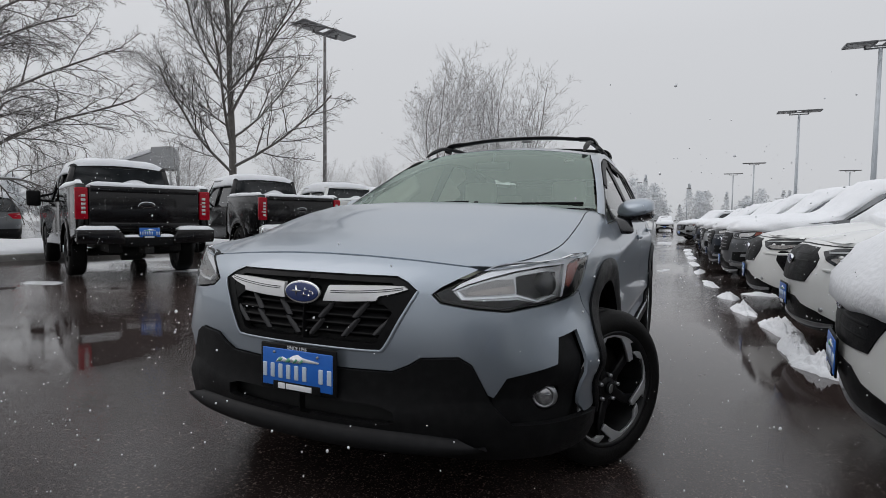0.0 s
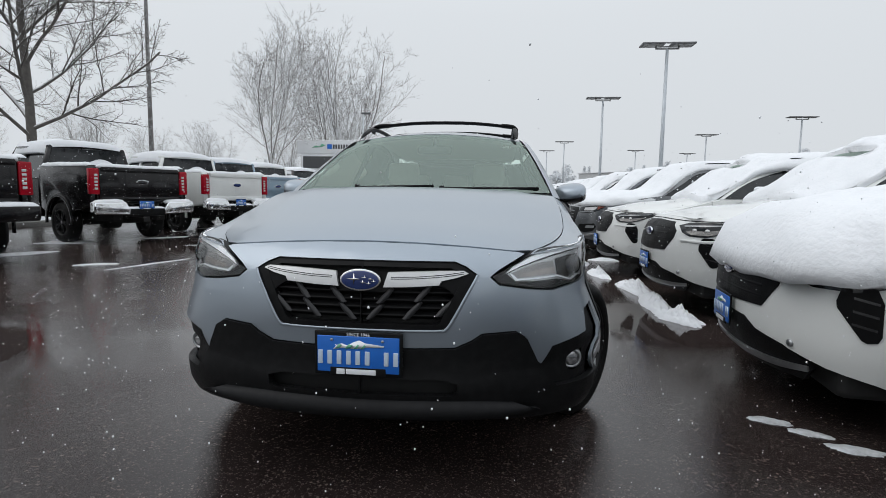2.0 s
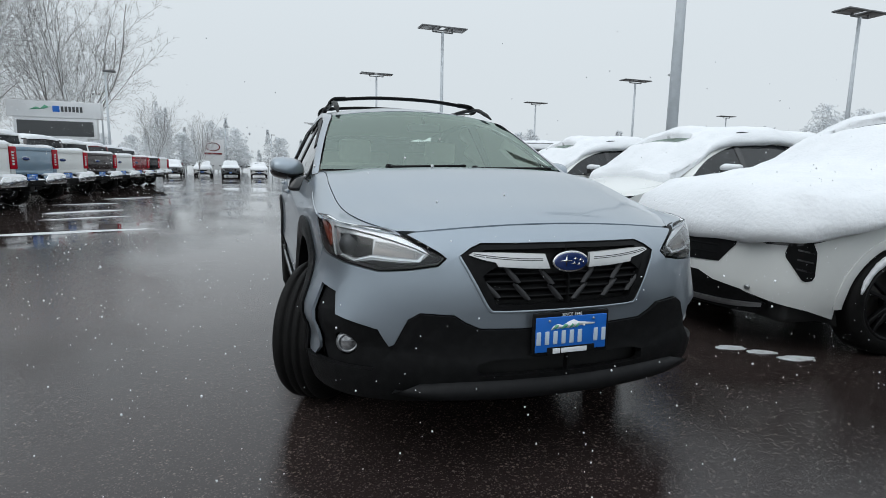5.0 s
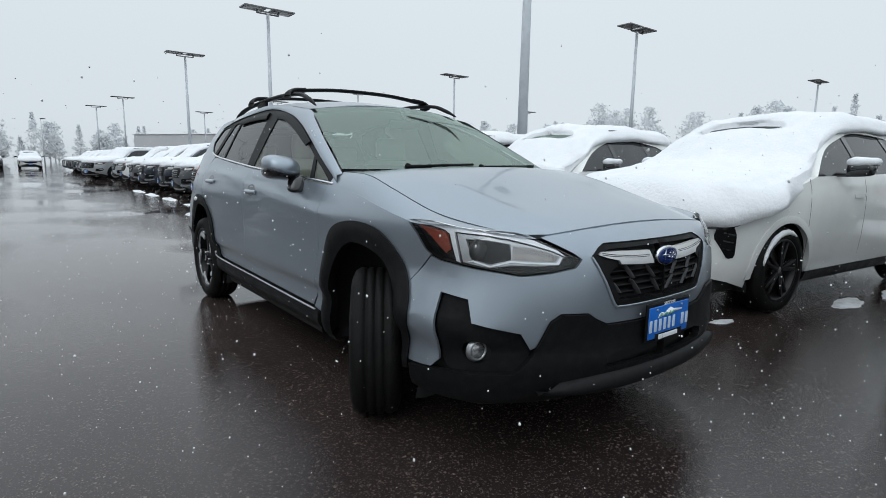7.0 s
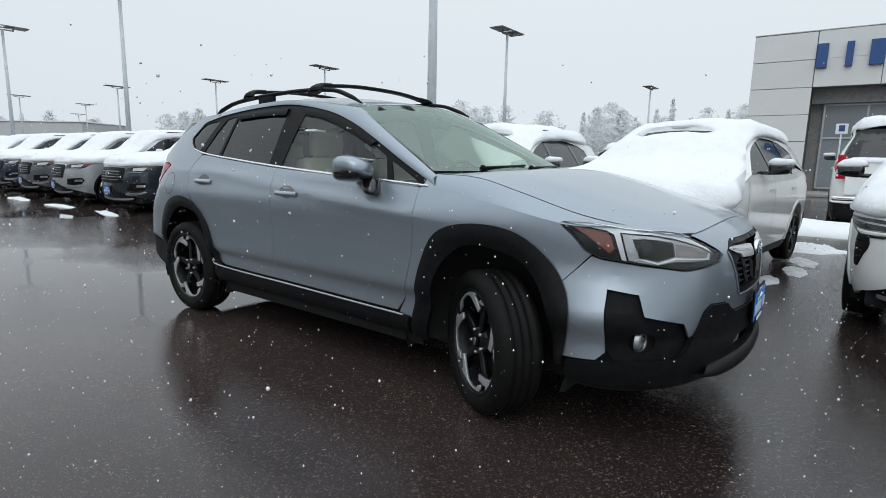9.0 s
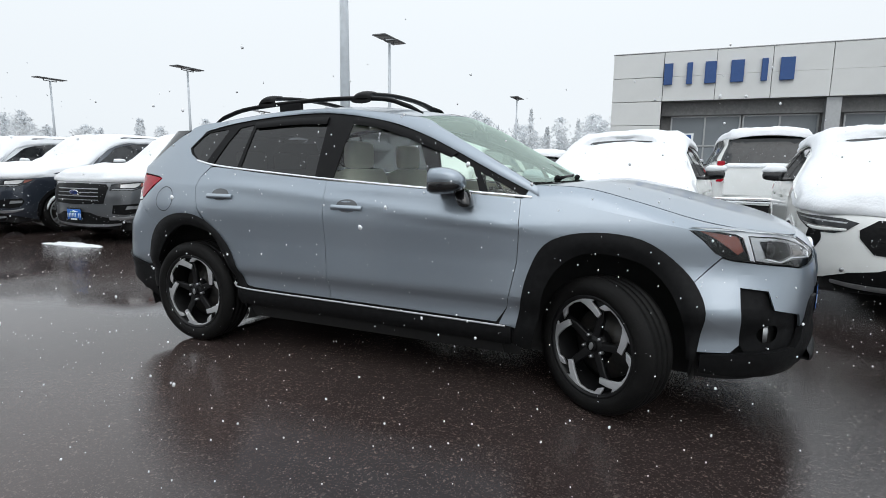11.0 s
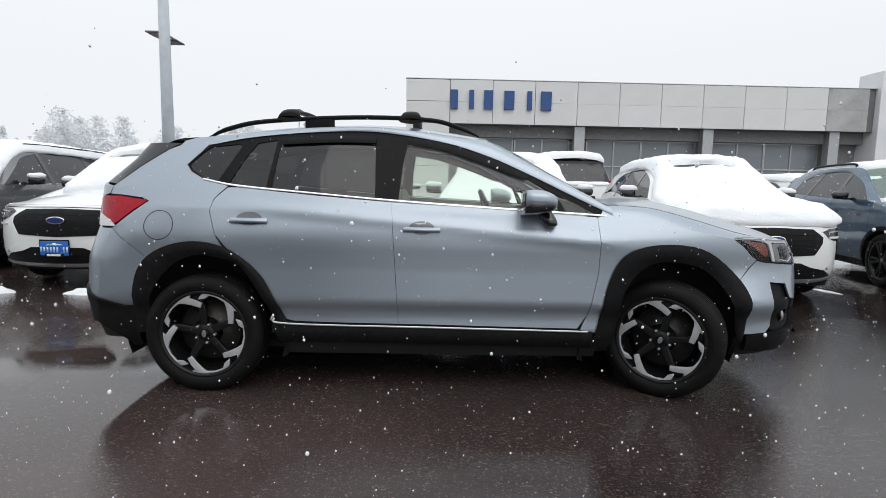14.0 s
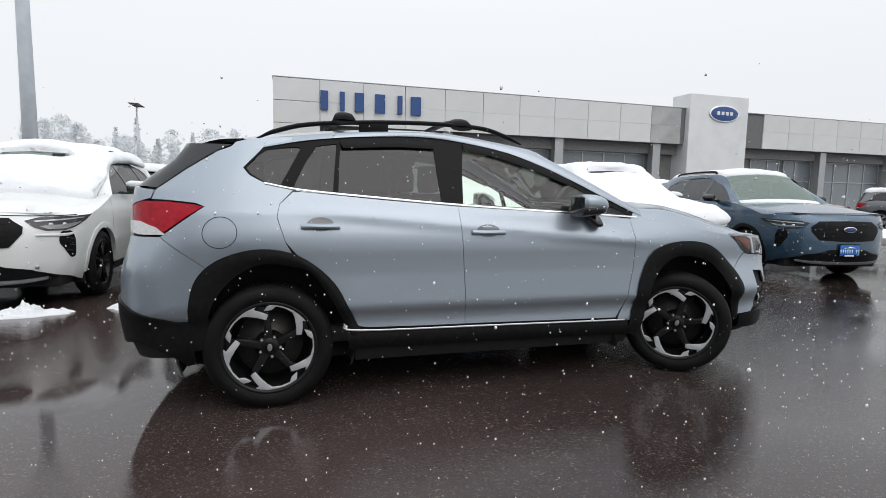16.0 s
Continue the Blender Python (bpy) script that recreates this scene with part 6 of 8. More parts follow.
        sh.patch(bm, [(0, 0.49), (Xc(0.30 * w), 0.485), (Xc(0.42 * w), 0.44), (Xc(0.62 * w), 0.405), (Xc(0.76 * w), 0.325), (Xc(0.70 * w), 0.245), (0, 0.24)], off=0.004, side=sd, gap=0, flange=0.03, du=0.08)
        part("lower_intake", bm, M_PLASTIC, ob)
        bm = bmesh.new()
        sh.band(bm, [(0, 0.26), (Xc(0.5 * w), 0.27), (Xc(0.74 * w), 0.30)], [(0, 0.30), (Xc(0.5 * w), 0.31), (Xc(0.74 * w), 0.33)], 0.014, sd, 14, 2, 0.02, 0.006)
        part("bumper_lip", bm, M_GREYALLOY, ob)
        bm = bmesh.new()
        oval(bm, look(sh.at(Xc(0.66 * w), 0.425, -0.004, sd), sh.at(Xc(0.66 * w), 0.425, 0.2, sd)) @ pose(0, 0, -0.008), 0.018, 0.018, 0.010, 14, 0.002)
        part("parking_sensor", bm, M_GREYALLOY, ob)
        # arches, sill
        for cy in (fw, rw):
            bm = bmesh.new()
            sh.band(bm, [(Yc(a), b) for a, b in arc(cy, ax, 0.39, -6, 186, 14)], [(Yc(a), b) for a, b in arc(cy, ax, 0.45, -6, 186, 14)], 0.008, sd, 26, 2, 0.05, 0.006)
            part("arch_trim", bm, M_PLASTIC if look_ != "shield" or paint != M_WHITE else paint, ob)
            bm = bmesh.new()
            lathe(bm, [(0.10, -0.02), (0.42, 0.0), (0.42, 0.22)], 24, pose(sd * (w - 0.30), cy, ax, 0, 90 * sd, 0))
            bmesh.ops.bisect_plane(bm, geom=bm.verts[:] + bm.edges[:] + bm.faces[:], plane_co=(0, 0, 0.2), plane_no=(0, 0, -1), clear_outer=True)
            part("wheel_liner", bm, M_DARK, ob)
        bm = bmesh.new()
        sh.band(bm, [(Yc(fw + 0.42), 0.21), (Yc(rw - 0.42), 0.22)], [(Yc(fw + 0.42), 0.31), (Yc(rw - 0.42), 0.32)], 0.006, sd, 12, 2, 0.04, 0.006)
        part("sill_trim", bm, M_PLASTIC, ob)
        # windows as one dark band with pillars over it
        bm = bmesh.new()
        sh.patch(bm, [(Yc(a), b) for a, b in spline(frame_low, 14).tolist() + [(h - 0.80 + 0.22 * boxy, belt + 0.16)] + spline(frame_top, 22).tolist()[::-1][:-1]], off=-0.004, side=sd, gap=0.004, flange=0.0, du=0.12)
        part("side_window", bm, M_DARKGLASS, ob)
        for y0, lean in ((0.02, -0.03), (rw - 0.38, -0.12)):
            bm = bmesh.new()
            sh.band(bm, [(Yc(y0 - 0.04), belt + 0.02), (Yc(y0 - 0.04 + lean), roof - 0.08)], [(Yc(y0 + 0.04), belt + 0.02), (Yc(y0 + 0.04 + lean), roof - 0.08)], 0.002, sd, 8, 2, 0.01)
            part("pillar", bm, M_GLOSSBLACK, ob)
        for k, y0 in enumerate((0.02, -h + 1.30, rw - 0.20)):
            bm = bmesh.new()
            sh.band(bm, [(Yc(y0 - 0.003), 0.40), (Yc(y0 - 0.003), belt)], [(Yc(y0 + 0.003), 0.40), (Yc(y0 + 0.003), belt)], 0.0015, sd, 8, 1, 0.0)
            if k < 2:
                part("door_gap", bm, M_DARK, ob)
            else:
                bm.free()
        for y0 in (-0.12, rw - 0.42):
            bm = bmesh.new()
            p = np.array([[sh.at(Yc(y0 - 0.10 + 0.2 * k / 8), belt - 0.15 + 0.03 * (j / 3 - 0.5), 0.004 + 0.03 * math.sin(math.pi * (k + 0.6) / 9.2), sd) for j in range(4)] for k in range(9)])
            net(bm, p, 0.01)
            part("door_handle", bm, paint, ob)
        # wing top, roof side
        line = spline([(hx * 0.92, lip_y + 0.05, nose - 0.012), (hx, -h + 0.62, nose + 0.02), (hx, -h + 1.0, nose + 0.055), (hx * 0.985, foot_y, belt + 0.005)], 16)
        crown = spline([(Xc(0.72 * w), nose - 0.02), (Yc(-h + 0.62), nose - 0.05), (Yc(-h + 0.95), nose + 0.035), (Yc(foot_y + 0.02), belt + 0.02)], 16)
        bm = bmesh.new()
        net(bm, np.array([[a, a * 0.5 + b * 0.5 + np.array((0.012, 0, 0.014)), b] for a, b in zip((sh.at(*c) for c in crown), line)]) * np.array((sd, 1, 1)))
        edge = spline([(hx * 0.985, foot_y, belt + 0.005), (0.5 * hx + 0.5 * roof_x, (foot_y + head_y) / 2, (belt + roof - 0.05) / 2), (roof_x, head_y, roof - 0.075), (roof_x - 0.01, 0.2, roof - 0.03), (roof_x - 0.02, tail_y - 0.3, roof - 0.05), (roof_x - 0.05, tail_y, roof - 0.09)], 30)
        frm = np.array([sh.at(Yc(a), b, 0.004) for a, b in spline(frame_top + [(h - 0.62 + 0.3 * boxy, roof - 0.16)], 30)])
        net(bm, np.array([[a, a * 0.5 + b * 0.5 + np.array((0.012, 0, 0.014)), b] for a, b in zip(frm, edge)]) * np.array((sd, 1, 1)))
        part("roof_side", bm, paint, ob)
        bm = bmesh.new()
        sh.patch(bm, [(Yc(h - 0.85 + 0.22 * boxy), belt + 0.14), (Yc(h - 0.3), belt + 0.02), (Yc(h - 0.2), belt + 0.02), (Yc(h - 0.34), roof - 0.16), (Yc(h - 0.75 + 0.3 * boxy), roof - 0.14), (Yc(h - 0.88 + 0.25 * boxy), roof - 0.22)], side=sd, gap=0, flange=0.01, du=0.1, dz=0.1)
        part("rear_pillar", bm, paint, ob)
        bm = bmesh.new()
        sh.patch(bm, [(Yc(h - 0.5), belt - 0.05), (Yc(h - 0.25), belt - 0.22), (sh.uxr(0.7 * w), belt - 0.22), (sh.uxr(0.55 * w), belt - 0.06), (Yc(h - 0.2), belt - 0.01)], off=0.006, side=sd, gap=0, flange=0.02, du=0.06)
        part("rear_lamp", bm, M_RED, ob)
        bm = bmesh.new()
        sh.patch(bm, [(sh.u[-1], belt + 0.02), (sh.uxr(0.7 * w), belt + 0.03), (Yc(h - 0.24), belt + 0.05), (Yc(h - 0.36), roof - 0.18), (sh.uxr(0.55 * w), roof - 0.13), (sh.u[-1], roof - 0.12)], off=-0.002, side=sd, gap=0, flange=0.01, du=0.1, dz=0.1)
        part("rear_screen", bm, M_DARKGLASS, ob)
        bm = bmesh.new()
        sh.patch(bm, [(Yc(h - 0.42), 0.60), (sh.u[-1], 0.56), (sh.u[-1], 0.30), (Yc(h - 0.42), 0.30)], off=0.008, side=sd, gap=0, flange=0.02, du=0.1, dz=0.1)
        part("rear_lower_bumper", bm, M_PLASTIC, ob)
        # mirror: a dark housing on a short foot
        bm = bmesh.new()
        for v in bmesh.ops.create_uvsphere(bm, u_segments=14, v_segments=8, radius=1)["verts"]:
            q = [math.copysign(abs(c) ** 0.55, c) for c in v.co]
            v.co = (sd * (w + 0.125 + 0.105 * q[0]), foot_y + 0.42 + 0.055 * q[1] - 0.02 * q[0] ** 2, belt + 0.085 + (0.062 - 0.010 * q[0]) * q[2])
        box(bm, (min(sd * (w - 0.06), sd * (w + 0.06)), foot_y + 0.37, belt + 0.02), (max(sd * (w - 0.06), sd * (w + 0.06)), foot_y + 0.45, belt + 0.06), 0.015)
        part("door_mirror", bm, M_GLOSSBLACK, ob)
        if snow != "roof":
            mirrors.append(mirror_snow(sd * (w + 0.12), foot_y + 0.42, belt + 0.135, len(words) + sd, at))
        # rails
        bm = bmesh.new()
        rl = spline([(sd * (roof_x - 0.02), head_y + 0.25, roof - 0.03), (sd * (roof_x - 0.02), head_y + 0.4, roof + 0.025), (sd * (roof_x - 0.03), tail_y - 0.5, roof + 0.01), (sd * (roof_x - 0.04), tail_y - 0.3, roof - 0.05)], 14)
        for a, b in zip(rl, rl[1:]):
            cyl(bm, a, b, 0.018, None, 8, False)
        part("roof_rail", bm, M_PLASTIC, ob)
        for nm, cy in (("front_wheel", fw), ("rear_wheel", rw)):
            wheel(nm, ob, pose(sd * (w - 0.125), cy, rad, 0, 90 * sd, 0) @ pose(0, 0, 0, 0, 0, 25), rad, 0.25, 0.225, wheel_style)
    line = spline([(hx * 0.92, lip_y + 0.05, nose - 0.012), (hx, -h + 0.62, nose + 0.02), (hx, -h + 1.0, nose + 0.055), (hx * 0.985, foot_y, belt + 0.005)], 14)
    mir = np.array((-1, 1, 1))
    n1 = 17
    ss = np.linspace(-1, 1, n1)
    lip_c = np.array([(hx * 0.92 * s, lip_y + 0.05 * s * s, nose - 0.012 * s * s) for s in ss])
    foot_c = np.array([(hx * 0.985 * s, foot_y - 0.16 * (1 - s * s), belt + 0.005 + 0.03 * (1 - s * s)) for s in ss])
    head_c = np.array([(roof_x * s, head_y - 0.12 * (1 - s * s), roof - 0.075 + 0.05 * (1 - s * s)) for s in ss])
    tail_c = np.array([((roof_x - 0.05) * s, tail_y + 0.06 * (1 - s * s), roof - 0.09 + 0.045 * (1 - s * s)) for s in ss])
    hood_net = coons(lip_c, foot_c, line * mir, line, lambda s, t: np.array((0, 0, 0.05 * math.sin(math.pi * t) * (1 - abs(2 * s - 1) ** 2.4))))
    we = spline([(hx * 0.985, foot_y, belt + 0.005), (0.5 * hx + 0.5 * roof_x, (foot_y + head_y) / 2, (belt + roof - 0.05) / 2), (roof_x, head_y, roof - 0.075)], 10)
    screen_net = coons(foot_c, head_c, we * mir, we)
    re_ = spline([(roof_x, head_y, roof - 0.075), (roof_x - 0.01, 0.2, roof - 0.03), (roof_x - 0.02, tail_y - 0.3, roof - 0.05), (roof_x - 0.05, tail_y, roof - 0.09)], 16)
    roof_net = coons(head_c, tail_c, re_ * mir, re_)
    bm = bmesh.new()
    net(bm, hood_net, 0.02)
    part("bonnet", bm, paint, ob)
    bm = bmesh.new()
    net(bm, screen_net)
    part("windscreen", bm, M_DARKGLASS if snow == "full" else M_WINDSHIELD, ob)
    bm = bmesh.new()
    net(bm, roof_net, 0.015)
    part("roof", bm, paint, ob)
    bm = bmesh.new()
    box(bm, (-w * 0.8, -h + 0.3, 0.20), (w * 0.8, h - 0.3, 0.42), 0.04)
    box(bm, (-w * 0.86, foot_y - 0.1, 0.40), (w * 0.86, h - 0.35, belt - 0.06), 0.04)
    part("underbody", bm, M_DARK, ob)
    bz = nz - 0.165
    bm = bmesh.new()
    oval(bm, pose(0, sh.at(0, bz)[1] - 0.002, bz, 90), 0.10, 0.042, 0.024)
    bd = part("badge", bm, M_CHROME, ob, "oval badge with a bright rim")
    bm = bmesh.new()
    oval(bm, pose(0, sh.at(0, bz)[1] - 0.004, bz, 90), 0.09, 0.034, 0.026)
    part("badge_field", bm, M_BADGE, bd)
    pz = 0.48 if look_ == "shield" else 0.45
    plate(ob, pose(0, sh.at(0, pz)[1] - 0.014, pz))
    ob.matrix_world = at
    # snow
    things = [ob] + mirrors
    words2 = "thick fresh snow lying over a parked car"
    if snow == "full":
        things.append(drape(ob, at, w, h, nose, roof_x, foot_y, head_y, tail_y, boxy, depth, words2, False, droop))
    elif snow == "roof":
        roof_only = roof_net.copy()
        things.append(snow_sheet("snow_cover", roof_only, 0.07, "thin snow lying on a car roof", at, "snow on cars", 0.02))
        part_net = screen_net[:2] * 1.0
        things.append(snow_sheet("snow_ridge", part_net, 0.02, "ridge of snow at the foot of a windscreen", at, "snow on cars", 0.02))
    elif snow == "bare_bonnet":
        things.append(drape(ob, at, w, h, nose, roof_x, foot_y, head_y, tail_y, boxy, depth, words2, True))
    return things


def tyre_snow(at, r, a0, a1, seed):
    """A crescent of snow packed on the upper face of a tyre; at: the wheel's pose, its outer face along +z."""
    rng_ = random.Random(seed)
    bm = bmesh.new()
    n = 22
    rings = []
    for k in range(n + 1):
        a = radians(a0 + (a1 - a0) * k / n)
        fat = math.sin(math.pi * (k + 0.4) / (n + 0.8)) ** 0.5 * rng_.uniform(0.75, 1.1)
        c = Vector((r * math.cos(a), r * math.sin(a), 0.112))
        out = Vector((math.cos(a), math.sin(a), 0))
        rings.append([bm.verts.new(c + out * 0.030 * fat * math.cos(q) + Vector((0, 0, 0.018 * fat * math.sin(q)))) for q in np.linspace(0, 2 * math.pi, 8, False)])
    for a, b in zip(rings, rings[1:]):
        for k in range(8):
            bm.faces.new((a[k], a[(k + 1) % 8], b[(k + 1) % 8], b[k]))
    bm.faces.new(rings[0])
    bm.faces.new(rings[-1][::-1])
    ob = part("tyre_snow", bm, M_SNOW)
    ob.matrix_world = at
    return tagged(ob, "crescent of snow stuck on a tyre", "snow", "snow on tyres")


def row_pose(x_nose, y0, length, turn=0.0):
    """A car that faces -x with its nose at x_nose."""
    return Matrix.Translation((x_nose + length / 2, y0, 0)) @ Matrix.Rotation(radians(-90 + turn), 4, "Z")


NOSE = 1.90
W1 = parked_suv(M_WHITE, "white sport utility car under thick snow on wet asphalt", row_pose(1.87, -1.12, 4.6, -7), roof=1.62, nose=0.97, belt=1.10, depth=0.13)
W2 = parked_suv(M_WHITE, "white sport utility car with snow on its glass and roof", row_pose(NOSE + 0.16, 1.62, 4.6), roof=1.63, nose=0.945, belt=1.085, snow="bare_bonnet", depth=0.12)
EXS = parked_suv(M_SILVERGREY, "silver grey sport utility car under thick snow", row_pose(1.72, 11.75, 5.0, -7), length=5.0, width=2.0, roof=1.70, nose=1.02, belt=1.12, boxy=0.9, wheel_style="grey", look_="bars", depth=0.10, droop=0.07)
EX = parked_suv(M_GREYPAINT, "dark grey sport utility car under thick snow", row_pose(1.86, 6.66, 5.0, 0), length=5.0, width=2.0, roof=1.70, nose=1.02, belt=1.12, boxy=0.9, wheel_style="grey", look_="bars", depth=0.10, droop=0.07)
EXD = parked_suv(M_INKPAINT, "blue black sport utility car under thick snow", row_pose(1.76, 9.12, 5.0, -3), length=5.0, width=2.0, roof=1.70, nose=1.02, belt=1.12, boxy=0.9, wheel_style="grey", look_="bars", depth=0.10, droop=0.07)
BL = parked_suv(M_BLUEPAINT, "blue sport utility car with snow on its roof", row_pose(NOSE - 0.1, -7.08, 4.6, -11), snow="roof")


# snow on the tyres of the two nearest white cars and the first grey one, on the side that shows
for k, (base, ln, wd) in enumerate(((W1, 4.6, 1.88), (W2, 4.6, 1.88), (EX, 5.0, 2.0), (EXD, 5.0, 2.0), (EXS, 5.0, 2.0))):
    for sd in (-1, 1):
        hubs = base[0].matrix_world @ pose(sd * (wd / 2 - 0.125), -ln / 2 + 1.0, 0.36, 0, 90 * sd, 0)
        tyre_snow(hubs, 0.315, -80, 30, 3 + k) if sd < 0 else tyre_snow(hubs, 0.315, 150, 258, 9 + k)


def repeat(things, m, words=""):
    for ob in things:
        c = copy_thing(ob, m)
        if words and ob is things[0]:
            c["label"] = words


W0 = parked_suv(M_WHITE, "white sport utility car with snow on its bonnet, glass and roof", row_pose(1.61, -3.80, 4.6, -5), roof=1.62, nose=0.97, belt=1.10, depth=0.13, droop=0.09)
repeat(W2, row_pose(1.99, 4.04, 4.6, -1.5))
y0 = 14.25
for k in range(18):
    src, ln = ((EX, 5.0), (EXD, 5.0), (EXD, 5.0), (EX, 5.0), (W2, 4.6), (EXS, 5.0))[k % 6]
    if not 29.5 < y0 < 34.0:
        repeat(src, row_pose(random.uniform(1.65, 1.90), y0, ln, random.uniform(-7, -2)))
    y0 += 2.58
# a silver one that stands askew, its nose out in the lane
repeat(EXS, row_pose(0.95, 32.3, 5.0, 24), "silver sport utility car parked askew under snow")
# second row beyond the island, tails towards the lane
y0 = -13.0
for k in range(18):
    src, ln = ((W1, 4.6), (W1, 4.6), (EX, 5.0), (W2, 4.6))[(k * 3 + 1) % 4]
    if not -6.0 < y0 < 0.5:
        m = Matrix.Translation((9.5 + ln / 2, y0, 0)) @ Matrix.Rotation(radians(90 + random.uniform(-1, 1)), 4, "Z")
        repeat(src, m)
    y0 += 2.9
# a full size white one behind the gap between the nearest cars, its upright tail towards the lane
FS = parked_suv(M_WHITE, "full size white sport utility car with snow on its roof", Matrix.Translation((11.55, -3.45, 0)) @ Matrix.Rotation(radians(90), 4, "Z"), length=5.3, width=2.04, roof=2.02, nose=1.22, belt=1.36, boxy=1.0, look_="bars", depth=0.14, droop=0.07)
for sd in (-1, 1):
    for z0, z1, mm in ((1.02, 1.12, M_RED), (1.13, 1.19, M_CLEARLENS), (1.20, 1.44, M_RED)):
        bm = bmesh.new()
        box(bm, (min(sd * 0.80, sd * 0.94), 2.52, z0), (max(sd * 0.80, sd * 0.94), 2.645, z1), 0.015)
        part("tail_lamp", bm, mm, FS[0])
bm = bmesh.new()
box(bm, (-0.96, 2.50, 0.60), (0.96, 2.72, 0.72), 0.03)
part("chrome_step", bm, M_CHROME, FS[0])
bm = bmesh.new()
box(bm, (-0.80, 2.60, 0.75), (0.80, 2.66, 1.33), 0.02)
tail = part("tailgate", bm, M_WHITE, FS[0])
bm = bmesh.new()
box(bm, (-0.40, 2.655, 0.98), (-0.16, 2.685, 1.01), 0.01)
part("handle", bm, M_CHROME, tail)
st = np.array([[(x, y_, 1.345) for x in np.linspace(-0.84, 0.84, 16)] for y_ in np.linspace(2.50, 2.68, 5)])
snow_sheet("snow_strip", st, 0.06, "snow strip along a tailgate's top edge", FS[0].matrix_world, "snow on cars", 0.015, 0.3)
# cars at the far end of the lane, facing the camera
for k, x0 in enumerate((-9.5, -6.4, -3.5, -0.4)):
    repeat((EX, W1, EX, W1)[k], Matrix.Translation((x0, 64, 0)) @ Matrix.Rotation(radians(random.uniform(-3, 3)), 4, "Z"))
repeat(EX, Matrix.Translation((12.5, -26.0, 0)) @ Matrix.Rotation(radians(-60), 4, "Z"))
parked_suv(M_REDPAINT, "dark red car with snow on its roof", Matrix.Translation((15.5, -22.0, 0)) @ Matrix.Rotation(radians(-90), 4, "Z"), roof=1.5, belt=1.0, nose=0.92, snow="roof")


